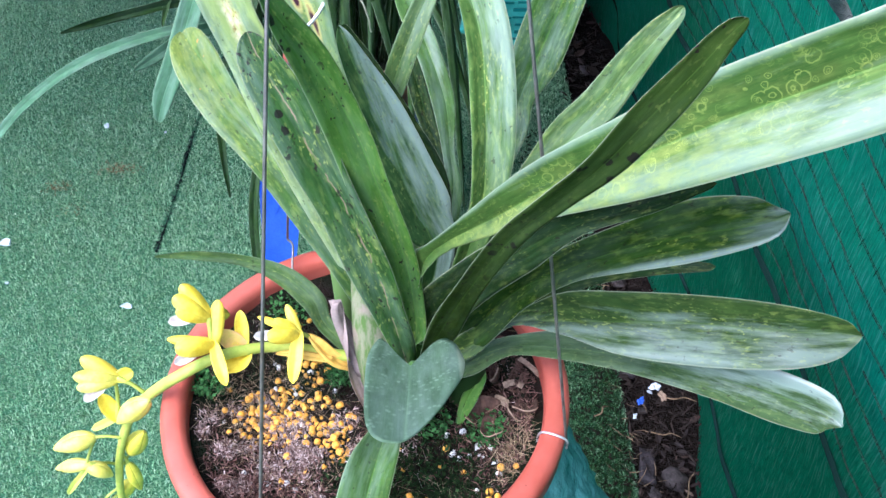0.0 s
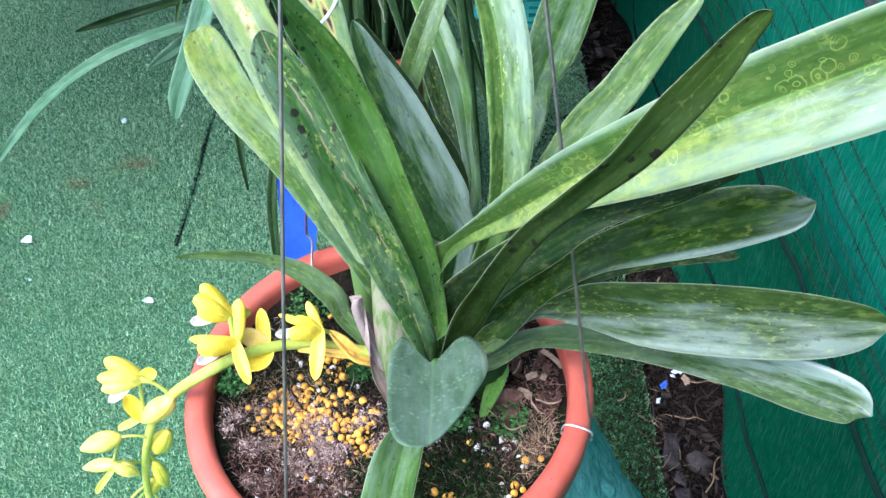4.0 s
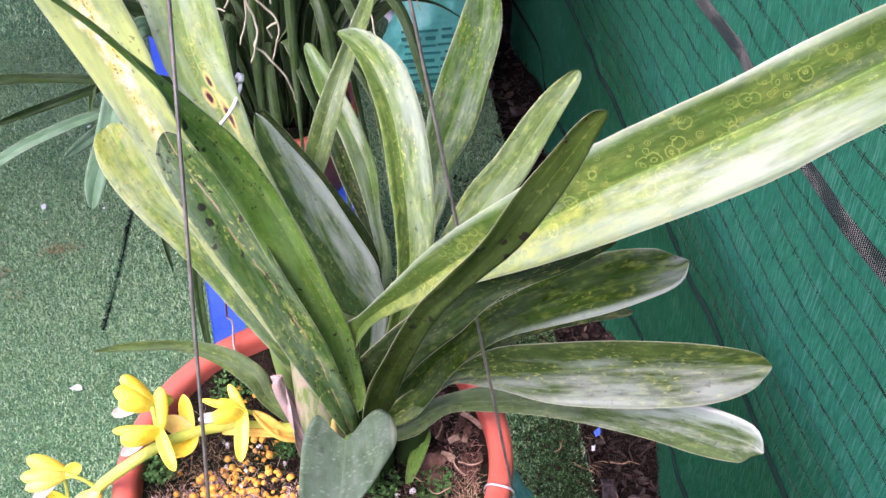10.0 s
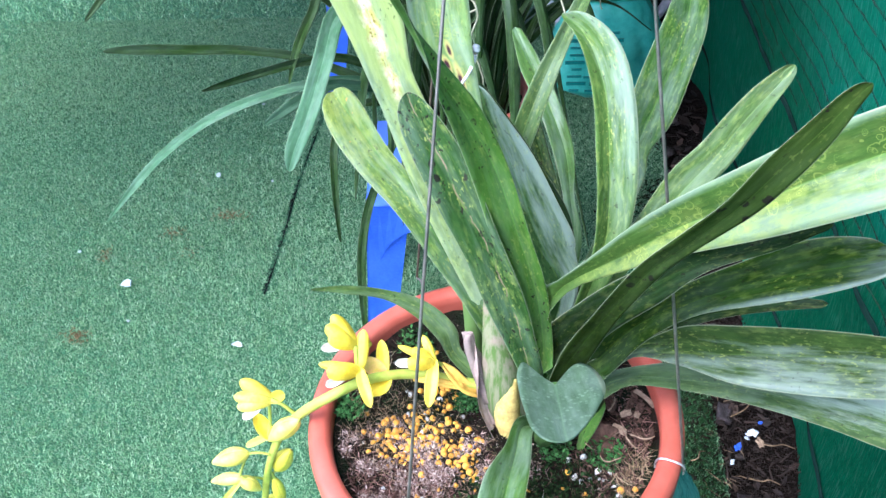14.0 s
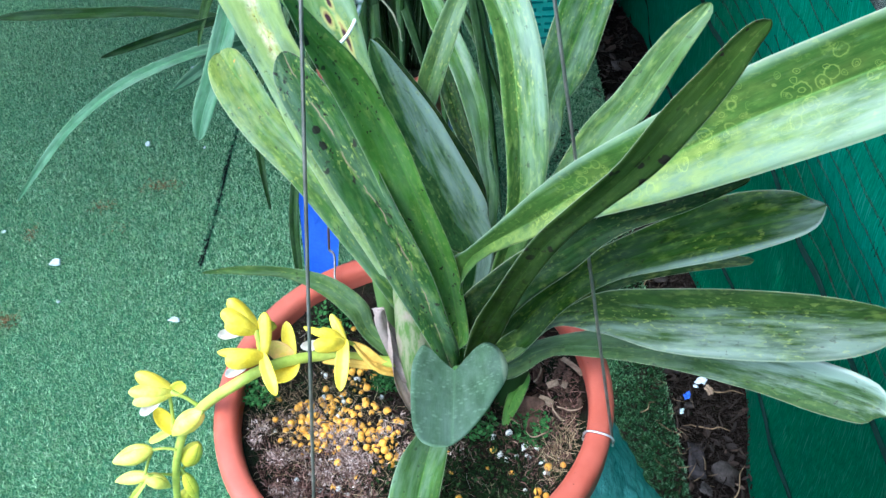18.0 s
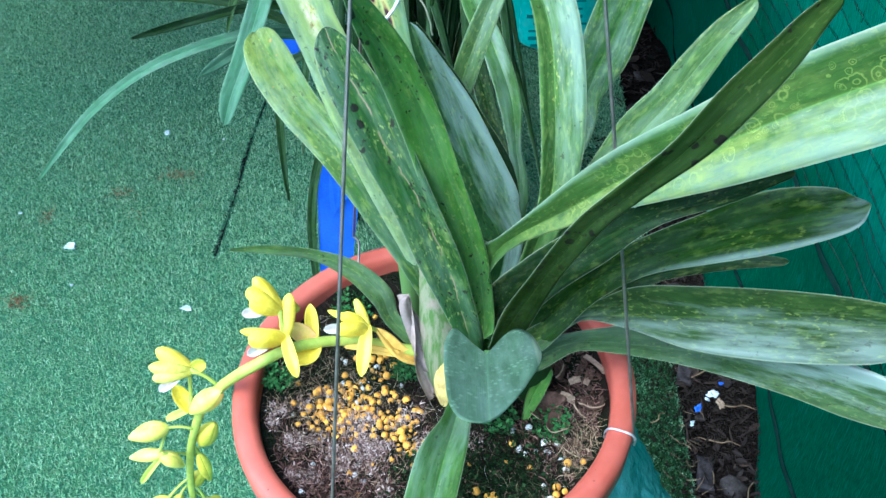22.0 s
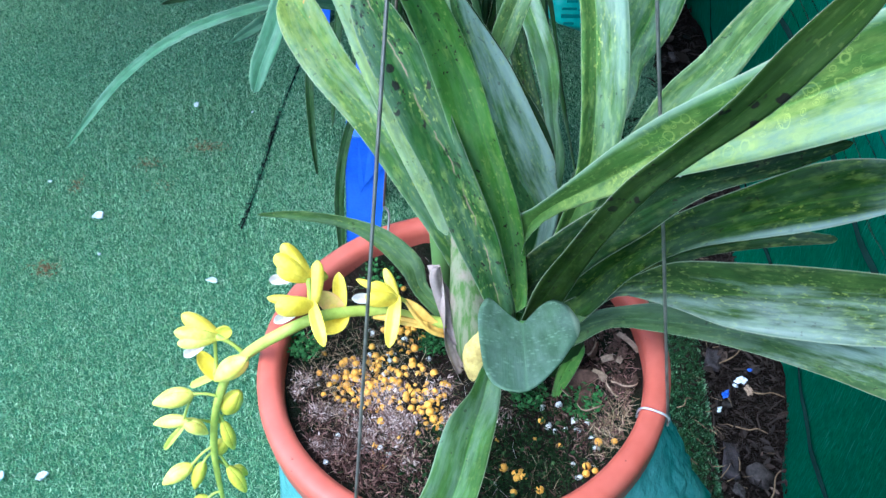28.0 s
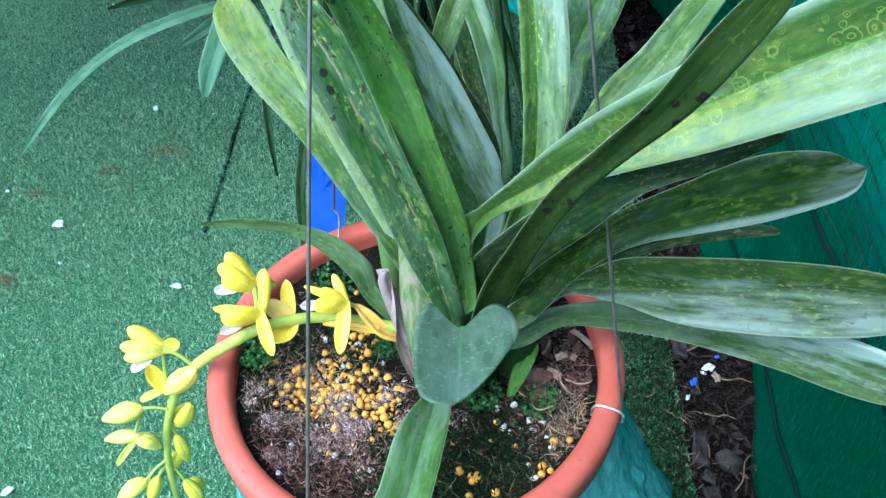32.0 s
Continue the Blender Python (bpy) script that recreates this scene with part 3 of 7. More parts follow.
def tube(points, radii, steps=24, sides=8, close=True):
    """A round rod along a smooth line; radii: one, or one for each point."""
    pts = [tuple(float(c) for c in p) for p in points]
    rr = [radii] * len(pts) if isinstance(radii, (int, float)) else list(radii)
    rows = spline([(*p, r) for p, r in zip(pts, rr)], steps)
    bm = bmesh.new()
    rings = []
    ref = Vector((0.3, 0.2, 1)).normalized()
    for i, q in enumerate(rows):
        t = Vector(rows[min(i + 1, steps)][:3] - rows[max(i - 1, 0)][:3]).normalized()
        a = t.cross(ref)
        a = a.normalized() if a.length > 1e-4 else t.orthogonal().normalized()
        b = t.cross(a)
        rings.append([bm.verts.new(Vector(q[:3]) + max(float(q[3]), 1e-4) * (math.cos(u) * a + math.sin(u) * b)) for u in (2 * math.pi * k / sides for k in range(sides))])
    for r, s in zip(rings, rings[1:]):
        for k in range(sides):
            bm.faces.new((r[k], r[(k + 1) % sides], s[(k + 1) % sides], s[k]))
    if close:
        bm.faces.new(rings[0][::-1]), bm.faces.new(rings[-1])
    bmesh.ops.recalc_face_normals(bm, faces=bm.faces)
    return bm


def lathe(profile, sides=64, centre=(0, 0, 0), wob=0.0):
    """A turned body from (radius, height) pairs, closed at both ends where the radius is 0."""
    bm = bmesh.new()
    rings = []
    for r, z in profile:
        rings.append([bm.verts.new((centre[0] + r * (1 + wob * noise.noise((2 * math.cos(u), 2 * math.sin(u), 9 * z))) * math.cos(u),
                                    centre[1] + r * (1 + wob * noise.noise((2 * math.cos(u), 2 * math.sin(u), 9 * z + 5))) * math.sin(u), centre[2] + z))
                      for u in (2 * math.pi * k / sides for k in range(sides))])
    for a, b in zip(rings, rings[1:]):
        for k in range(sides):
            bm.faces.new((a[k], a[(k + 1) % sides], b[(k + 1) % sides], b[k]))
    bmesh.ops.remove_doubles(bm, verts=bm.verts, dist=1e-5)
    bmesh.ops.recalc_face_normals(bm, faces=bm.faces)
    return bm


def blade(rows, fold, thick=0.0011, nv=36, nu=10, wave=0.0012, seed=0.0, sweep=0.0):
    """A strap leaf. rows from the base to the tip: x, y, z, width, roll about the run of the leaf (degrees), where the midrib lies across (0 to 1).
    The two halves rise from the midrib by fold; the blade is closed, with thin edges."""
    c = np.array([r[:3] for r in rows])
    across = []
    for i, r in enumerate(rows):
        t = Vector(c[min(i + 1, len(c) - 1)] - c[max(i - 1, 0)]).normalized()
        ref = t.cross(Vector((0, 0, 1))).normalized()
        n = ref.cross(t)
        a = radians(r[4])
        across.append(ref * math.cos(a) + n * math.sin(a))
    line = spline([(*r[:3], r[3], r[5], *a) for r, a in zip(rows, across)], nv)
    line = np.vstack([line[:-2], spline(line[-3:], 8)[4:]])
    nv = len(line) - 1
    top, low = [], []
    run, length = 0.0, [0.0]
    for i in range(1, nv + 1):
        run += float(np.linalg.norm(line[i][:3] - line[i - 1][:3]))
        length.append(run)
    bm = bmesh.new()
    uvl = bm.loops.layers.uv.new("UVMap")
    lay, lay2 = bm.verts.layers.float.new("along"), bm.verts.layers.float.new("side")
    tag = {}
    for i in range(nv + 1):
        x = [float(c) for c in line[i]]
        t = Vector(line[min(i + 1, nv)][:3] - line[max(i - 1, 0)][:3]).normalized()
        a = Vector(x[5:8])
        a = (a - t * a.dot(t)).normalized()
        n = a.cross(t)
        w, k = max(x[3], 0.002), min(max(x[4], 0.15), 0.85)
        left, nose = run - length[i], 0.42 * float(rows[-2][3])
        w *= math.sqrt(max(0.02, 1 - (1 - left / nose) ** 2)) if left < nose else 1.0
        ra, rb = [], []
        for j in range(nu + 1):
            s = j / nu
            f = (s - 0.5) * 2
            u = k + f * k if f < 0 else k + f * (1 - k)
            lift = fold * w * 0.5 * abs(f)
            ripple = wave * noise.noise((seed + 3.1 * f, 14 * length[i] + seed, 2.2)) * abs(f) * 2
            p = Vector(x[:3]) + a * (u - k) * w + n * (lift + ripple)
            p -= t * (sweep * w * abs(f) ** 1.2 * (1.9 - 1.25 * abs(f) ** 3) * max(0.0, 1 - 1.4 * i / nv))
            th = thick * (1 - 0.75 * abs(f) ** 3)
            va, vb = bm.verts.new(p), bm.verts.new(p - n * th)
            tag[va] = tag[vb] = ((u - 0.5) * w, length[i], length[i] / run, f)
            ra.append(va), rb.append(vb)
        top.append(ra), low.append(rb)
    for i in range(nv):
        for j in range(nu):
            bm.faces.new((top[i][j], top[i + 1][j], top[i + 1][j + 1], top[i][j + 1]))
            bm.faces.new((low[i][j], low[i][j + 1], low[i + 1][j + 1], low[i + 1][j]))
        bm.faces.new((top[i][0], low[i][0], low[i + 1][0], top[i + 1][0]))
        bm.faces.new((top[i][nu], top[i + 1][nu], low[i + 1][nu], low[i][nu]))
    bm.faces.new([*top[0], *low[0][::-1]]), bm.faces.new([*top[nv][::-1], *low[nv]])
    bmesh.ops.recalc_face_normals(bm, faces=bm.faces)
    for i in range(nv):
        for r in (top, low):
            e = bm.edges.get((r[i][nu // 2], r[i + 1][nu // 2]))
            e.smooth = False
    for q in bm.verts:
        q[lay], q[lay2] = tag[q][2:]
    for f in bm.faces:
        for lp in f.loops:
            lp[uvl].uv = (tag[lp.vert][0] + seed, tag[lp.vert][1] + 0.37 * seed)
    return bm


LEAVES_MADE = []


def leaf(plant, material, fold, label, rows, sweep=0.0):
    """One strap leaf of the plant; its foot runs on down to the crown."""
    x, y, z = rows[0][:3]
    if plant is orchid and not sweep:
        crown = Vector((-0.02, 0.43, 0.862))
        p = Vector((x, y, z)).lerp(crown, 0.75)
        rows = [(*p, 0.02, rows[0][4], 0.5)] + rows
    seed = 1.7 * len(LEAVES_MADE)
    ob = part("leaf", blade(rows, fold, seed=seed, sweep=sweep), material, plant, label)
    LEAVES_MADE.append(ob)
    return ob


def arc_rows(a, b, top, width, roll0=0, side=0.0, n=6):
    """Rows for a plain strap leaf from a to b that rises to the height top."""
    a, b = Vector(a), Vector(b)
    d = (b - a)
    s = Vector((-d.y, d.x, 0)).normalized() * side
    rows = []
    for k in range(n):
        f = k / (n - 1)
        p = a.lerp(b, f) + s * math.sin(math.pi * f)
        h = 4 * f * (1 - f)
        p.z += (top - max(a.z, b.z)) * h if top > max(a.z, b.z) else 0
        w = width * (0.55 + 0.45 * math.sin(math.pi * min(1, 0.2 + f * 0.75))) * (1 if f < 0.99 else 0.3)
        rows.append((p.x, p.y, p.z, w, 180 + roll0, 0.5))
    return rows


def box(bm, size, m):
    bmesh.ops.create_cube(bm, size=1.0, matrix=m @ Matrix.Diagonal((*size, 1)))


def blob(r, sub=2, squash=(1, 1, 1), rough=0.0, seed=0.0):
    bm = bmesh.new()
    bmesh.ops.create_icosphere(bm, subdivisions=sub, radius=r)
    for q in bm.verts:
        k = 1 + rough * noise.noise(q.co / r * 1.7 + Vector((seed, seed * 0.7, 0)))
        q.co = Vector((q.co.x * squash[0], q.co.y * squash[1], q.co.z * squash[2])) * k
    return bm


def shards(name, count, place, material, seed, size, kind_label, category, flat=0.3, parent=None):
    """Many small bent slivers as one piece of stuff; place(rng) gives x, y, z and size() length and width."""
    rng = random.Random(seed)
    vs, fs = [], []
    for _ in range(count):
        x, y, z = place(rng)
        ln, wd = size(rng)
        a, e = rng.uniform(0, 2 * math.pi), rng.gauss(0, flat)
        d = Vector((math.cos(a) * math.cos(e), math.sin(a) * math.cos(e), abs(math.sin(e))))
        s = d.cross(Vector((0, 0, 1))).normalized() * wd * 0.5
        p = Vector((x, y, z))
        bend = Vector((rng.uniform(-1, 1), rng.uniform(-1, 1), rng.uniform(0, 0.6))) * ln * 0.15
        up = Vector((0, 0, wd * 0.7))
        i = len(vs)
        for q in (p - s, p + s, p + up):
            vs.append(q)
        for q in (p + d * ln * 0.5 + bend - s * 0.8, p + d * ln * 0.5 + bend + s * 0.8, p + d * ln * 0.5 + bend + up):
            vs.append(q)
        vs.append(p + d * ln)
        fs += [(i, i + 1, i + 4, i + 3), (i + 1, i + 2, i + 5, i + 4), (i + 2, i, i + 3, i + 5), (i + 3, i + 4, i + 6), (i + 4, i + 5, i + 6), (i + 5, i + 3, i + 6)]
    me = bpy.data.meshes.new(name)
    me.from_pydata([tuple(q) for q in vs], [], fs)
    me.materials.append(material)
    ob = new(name, me)
    if parent is not None:
        ob.parent = parent
    return tagged(ob, kind_label, category, kind="stuff")


# ---- ground, net ----
TURF_EDGE, NET_FOOT = 0.36, 0.50
bm = bmesh.new()
for x0, x1, y0, y1 in ((-40, -3, -40, 60), (-3, TURF_EDGE, -3, 6), (-3, TURF_EDGE, 6, 60), (-3, TURF_EDGE, -40, -3)):
    nx, ny = (40, 80) if (x0, y1) == (-3, 6) else (2, 2)
    grid = [[bm.verts.new((x0 + (x1 - x0) * i / nx, y0 + (y1 - y0) * j / ny, 0.003 * noise.noise((x0 + (x1 - x0) * i / nx, 3 * (y0 + (y1 - y0) * j / ny), 0)) if nx > 2 and 0 < i < nx and 0 < j < ny else 0)) for j in range(ny + 1)] for i in range(nx + 1)]
    for i in range(nx):
        for j in range(ny):
            bm.faces.new((grid[i][j], grid[i + 1][j], grid[i + 1][j + 1], grid[i][j + 1]))
solo("ground", bm, TURF_BASE, "green artificial turf laid as a mat on the ground", "artificial turf", kind="structure")

# bare strip of earth at the foot of the net, one sheet with the land beyond it
bm = bmesh.new()
xs = [TURF_EDGE - 0.004 + 0.006 * k for k in range(34)] + [0.76]
ys = [-40, -3] + [-0.2 + 0.012 * k for k in range(300)] + [6, 60]
grid = [[bm.verts.new((x, y, -0.012 + (0.014 * noise.noise((9 * x, 9 * y, 1)) + 0.010 * noise.noise((40 * x, 40 * y, 2)) if x < 0.6 and -0.2 <= y <= 3.4 else 0))) for y in ys] for x in xs]
for i in range(len(xs) - 1):
    for j in range(len(ys) - 1):
        bm.faces.new((grid[i][j], grid[i + 1][j], grid[i + 1][j + 1], grid[i][j + 1]))
# unseen ground added so the upper net has a brighter backing
far = bmesh.new()
far.faces.new([far.verts.new(p) for p in ((0.76, -40, -0.012), (40, -40, -0.012), (40, 60, -0.012), (0.76, 60, -0.012))])
solo("ground_beyond", far, GROUND_UNSEEN, "unseen ground added beyond the shade net as a brighter backing", "ground", kind="structure")
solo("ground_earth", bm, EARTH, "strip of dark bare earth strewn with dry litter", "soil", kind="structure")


def fibres(name, count, region, length, seed, material, label, avoid=None):
    """Short bent turf fibres, two triangles each, as one piece of stuff."""
    rng = np.random.RandomState(seed)
    x0, x1, y0, y1 = region
    x, y = rng.uniform(x0, x1, count), rng.uniform(y0, y1, count)
    if avoid is not None:
        keep = avoid(x, y, rng)
        x, y = x[keep], y[keep]
    n = len(x)
    a = rng.uniform(0, 2 * np.pi, n)
    ln = rng.uniform(0.6, 1.3, n) * length
    lean = rng.uniform(0.25, 1.25, n)
    w = rng.uniform(0.00045, 0.0009, n) * (length / 0.0098)
    d = np.stack([np.cos(a) * np.sin(lean), np.sin(a) * np.sin(lean), np.cos(lean)], 1)
    s = np.stack([-np.sin(a), np.cos(a), np.zeros(n)], 1) * w[:, None]
    p = np.stack([x, y, np.full(n, -0.001)], 1)
    tip = p + d * ln[:, None]
    mid = p + d * ln[:, None] * 0.55 + np.array([0, 0, 1.0]) * ln[:, None] * 0.12
    co = np.stack([p - s, p + s, mid + s * 0.8, tip, mid - s * 0.8], 1).reshape(-1, 3)
    me = bpy.data.meshes.new(name)
    me.vertices.add(5 * n)
    me.vertices.foreach_set("co", co.ravel())
    me.loops.add(5 * n)
    me.loops.foreach_set("vertex_index", np.arange(5 * n, dtype=np.int32))
    me.polygons.add(n)
    me.polygons.foreach_set("loop_start", np.arange(0, 5 * n, 5, dtype=np.int32))
    me.update(calc_edges=True)
    me.materials.append(material)
    return tagged(new(name, me), label, "artificial turf", kind="stuff")


SEAM = lambda y: -0.672 + 0.012 * (y - 1.4) + 0.004 * np.sin(9 * y)


def off_seam(x, y, rng):
    ragged = 0.5 + 0.5 * np.sin(41 * y) * np.sin(97 * y + 1)
    return np.abs(x - SEAM(y)) > np.where(y > 1.45, 0.001 + 0.006 * ragged, 0.0) + 0.005 * rng.rand(len(x)) * (y > 1.45)


fibres("turf_fibres", 640000, (-1.9, TURF_EDGE, 0.35, 2.9), 0.0098, 3, TURF, "short green plastic turf fibres with a paler sheen", off_seam)
fibres("turf_fibres", 30000, (-1.9, TURF_EDGE, -0.5, 0.35), 0.015, 5, TURF, "short green plastic turf fibres with a paler sheen", off_seam)
fibres("turf_fibres", 150000, (-3.4, TURF_EDGE, 2.9, 5.6), 0.016, 6, TURF, "short green plastic turf fibres with a paler sheen", off_seam)
fibres("turf_fibres", 120000, (-3.4, -1.9, 0.35, 2.9), 0.014, 7, TURF, "short green plastic turf fibres with a paler sheen")
bm = tube([(float(SEAM(np.array(y))), y, 0.0005 if y > 1.45 else -0.003) for y in np.arange(-0.5, 5.0, 0.1)], [0.0004 + 0.0010 * ((7 * k) % 3) for k in range(len(np.arange(-0.5, 5.0, 0.1)))], 400, 6)
solo("turf_seam", bm, THREAD, "dark open seam between two mats of turf", "seam", kind="structure")
shards("turf_seam_fibres", 400, lambda r: (lambda y: (float(SEAM(np.array(y))) + r.gauss(0, 0.0025), y, r.uniform(0.002, 0.008)))(r.choice((r.uniform(1.45, 4.0), r.uniform(1.45, 1.9), r.uniform(0.2, 0.75)))), THREAD, 25,
       lambda r: (r.uniform(0.004, 0.014), r.uniform(0.0015, 0.004)), "dark frayed backing in the seam of the turf", "seam", 0.3)
DEAD = Mat("withered_fibre", 0.7, 0, 0.2)
DEAD.set("Base Color", DEAD.ramp(DEAD.island(), (0.0, (0.10, 0.06, 0.025)), (1.0, (0.26, 0.15, 0.07))))
for cx, cy, sx, n in ((-0.834, 1.745, 0.028, 110), (-0.964, 1.677, 0.02, 60), (-1.086, 1.295, 0.018, 110), (-1.118, 1.58, 0.010, 50), (-0.90, 1.60, 0.02, 18)):
    shards("turf_stain", n, lambda r, cx=cx, cy=cy, sx=sx: (r.gauss(cx, sx), r.gauss(cy, 0.014), 0.008), DEAD.m, int(-cx * 1000),
           lambda r: (r.uniform(0.006, 0.012), 0.0016), "small rust-brown patch of withered turf fibres", "stain", 0.5)

rng = random.Random(5)


def flake(r, seed):
    """A thin broken chip with an angular outline and bevelled rim."""
    rr = random.Random(seed)
    n = rr.choice((5, 6, 7))
    bm = bmesh.new()
    rim = [(2 * math.pi * (k + rr.uniform(-0.3, 0.3)) / n, r * rr.uniform(0.65, 1.15)) for k in range(n)]
    low = [bm.verts.new((q * math.cos(a), 0.8 * q * math.sin(a), 0)) for a, q in rim]
    top = [bm.verts.new((0.88 * q * math.cos(a), 0.7 * q * math.sin(a), r * rr.uniform(0.16, 0.26))) for a, q in rim]
    bm.faces.new(low[::-1]), bm.faces.new(top)
    for k in range(n):
        bm.faces.new((low[k], low[(k + 1) % n], top[(k + 1) % n], top[k]))
    return bm


for k, (x, y, r) in enumerate(((-0.908, 1.924, 0.011), (-1.024, 1.478, 0.019), (-0.692, 1.28, 0.014), (-0.883, 0.778, 0.014), (-0.977, 1.348, 0.005), (-0.744, 1.899, 0.005), (-0.958, 0.774, 0.010), (-0.86, 2.3, 0.007), (-1.195, 1.595, 0.006))):
    ob = solo("white_flake", flake(r, 60 + k), FLAKE, "small pale flake of stone lying on the turf" if r < 0.014 else "larger pale flat chip lying on the turf", "stone chip", "chips on the turf", smooth=False)
    ob.matrix_world = pose(x, y, 0.009, rng.uniform(-14, 14), rng.uniform(-14, 14), rng.uniform(0, 360))

# green shade net: a tall sheet with a slight sag, leaning in at the top
def net_x(z):
    return NET_FOOT - 0.07 * z


def net_at(y, z, off=0.0):
    b = 0.006 * noise.noise((0, 3.1 * y, 2.3 * z)) + 0.004 * noise.noise((4, 11 * y, 6 * z)) + 0.004 * math.sin(z * 31) * (0.5 + 0.5 * noise.noise((7, y * 2, z)))
    foot = (-0.005 + 0.026 * math.cos(2 * math.pi * (y - 1.1) / 0.6)) * math.exp(-max(z, 0) / 0.22)
    return Vector((net_x(z) + b + foot - off, y, z))


def net_warp(y, z):
    """How far the knit is pulled up or down there."""
    return 0.011 * noise.noise((2.0, 4.2 * y, 1.6 * z)) + 0.005 * noise.noise((5.0, 13 * y, 4 * z)) + 0.0015 * noise.noise((8.0, 50 * y, 9 * z))


bm = bmesh.new()
uvl = bm.loops.layers.uv.new("UVMap")
ny, nz = 190, 130
grid = [[bm.verts.new(net_at(-1.2 + 6.2 * i / ny, -0.02 + 1.96 * j / nz)) for j in range(nz + 1)] for i in range(ny + 1)]
for i in range(ny):
    for j in range(nz):
        f = bm.faces.new((grid[i][j], grid[i + 1][j], grid[i + 1][j + 1], grid[i][j + 1]))
        for lp in f.loops:
            lp[uvl].uv = (lp.vert.co.y, lp.vert.co.z)
bmesh.ops.solidify(bm, geom=bm.faces[:], thickness=0.0012)
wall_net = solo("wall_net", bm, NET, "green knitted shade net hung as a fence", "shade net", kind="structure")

STRIPS = (0.16, 0.562, 0.968, 1.37, 1.77)
for k, z in enumerate(STRIPS):
    bm = bmesh.new()
    uvl = bm.loops.layers.uv.new("UVMap")
    n, wide = 400, 0.012 if k > 1 else 0.009
    rows = []
    for q in range(6):
        f = q / 5 * 2 - 1
        rows.append([bm.verts.new(net_at(-1.2 + 6.2 * i / n, z + net_warp(-1.2 + 6.2 * i / n, z) + f * wide * (1 + 0.25 * noise.noise((f, i * 0.12, z))), 0.0030 + 0.0006 * (1 - f * f))) for i in range(n + 1)])
    for a, b in zip(rows, rows[1:]):
        for i in range(n):
            fc = bm.faces.new((a[i], b[i], b[i + 1], a[i + 1]))
            for lp in fc.loops:
                lp[uvl].uv = (lp.vert.co.y, lp.vert.co.z)
    ob = part("net_strip", bm, STRIP_OPEN if k > 1 else STRIP_SHADED, wall_net, "open grey woven strip knitted into the net" if k > 1 else "woven strip knitted into the net, coloured dark as in shade")

# knitted chains that run along the net between the strips: two thin threads with cross stitches
vs, fs = [], []
rng = random.Random(8)


def stitch(p, q, wd):
    """A thin raised rod between two places on the net."""
    d = (q - p)
    s = d.cross(Vector((1, 0, 0))).normalized() * wd
    up = Vector((-wd * 1.2, 0, 0))
    c = len(vs)
    vs.extend((p - s, p + up, p + s, q - s, q + up, q + s))
    fs.extend(((c, c + 3, c + 4, c + 1), (c + 1, c + 4, c + 5, c + 2)))


for lo, hi in zip(STRIPS[1:-1], STRIPS[2:]):
    for r in range(1, 11):
        z = lo + (hi - lo) * r / 11
        ph = rng.uniform(0, 60)
        step = 0.0085 if z > 0.5 else 0.014
        n = int(3.3 / step)
        last = None
        for i in range(n):
            y = -0.35 + step * i
            zz = z + net_warp(y, z) + 0.0016 * noise.noise((ph, 22 * y, 1))
            thick = 0.00036 + 0.0004 * max(0, noise.noise((ph, 60 * y, 4)))
            w = 0.0013 + 0.0006 * noise.noise((ph, 31 * y, 2))
            a, b = net_at(y, zz - w, 0.0026), net_at(y, zz + w, 0.0026)
            if last is not None and noise.noise((ph, 9 * y, 7)) > -0.42:
                stitch(last[0], a, thick)
                stitch(last[1], b, thick)
                reach = 0.002 if rng.random() < 0.9 else rng.uniform(0.004, 0.009)
                stitch(net_at(y + 0.001, zz - reach, 0.0028), net_at(y - 0.001, zz + reach, 0.0028), 0.0004)
            last = (a, b)
me = bpy.data.meshes.new("net_threads")
me.from_pydata([tuple(p) for p in vs], [], fs)
me.materials.append(NET_THREAD)
ob = part("net_threads", me, NET_THREAD, wall_net, "dark knitted chains of the net")
tagged(ob, kind="stuff")

# unseen walls added to stop back light through the far and lower net
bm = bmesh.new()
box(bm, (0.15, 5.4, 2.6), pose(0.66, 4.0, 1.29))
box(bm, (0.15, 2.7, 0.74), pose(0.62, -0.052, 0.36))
solo("wall_behind", bm, EARTH, "unseen dark wall added behind the shade net to block light", "wall", kind="structure", smooth=False)

# unseen cloth added overhead to keep light off the far stretch
bm = bmesh.new()
nx, ny = 24, 24
grid = [[bm.verts.new((-2.3 + 2.67 * i / nx, 1.1 + 4.0 * j / ny, 1.72 - 0.05 * math.sin(math.pi * i / nx) * math.sin(math.pi * j / ny))) for j in range(ny + 1)] for i in range(nx + 1)]
for i in range(nx):
    for j in range(ny):
        bm.faces.new((grid[i][j], grid[i + 1][j], grid[i + 1][j + 1], grid[i][j + 1]))
bmesh.ops.solidify(bm, geom=bm.faces[:], thickness=0.002)
# unseen roof strip added to dim the side by the net
box(bm, (0.66, 6.2, 0.003), pose(0.64, 1.9, 1.96))
solo("ceiling", bm, CLOTH, "unseen dark cloth added overhead to block light", "shade cloth", kind="structure")

# litter on the bare strip
# earth crumbs, strewn thickly so they also darken the shaded turf edge
shards("litter", 2600, lambda r: (TURF_EDGE - abs(r.gauss(0, 0.09)), r.uniform(0.2, 1.9), r.uniform(0.006, 0.013)), SOIL, 23,
       lambda r: (r.uniform(0.004, 0.016), r.uniform(0.002, 0.006)), "crumbs of dark earth in the turf edge that also stand for shade", "litter", 0.3)
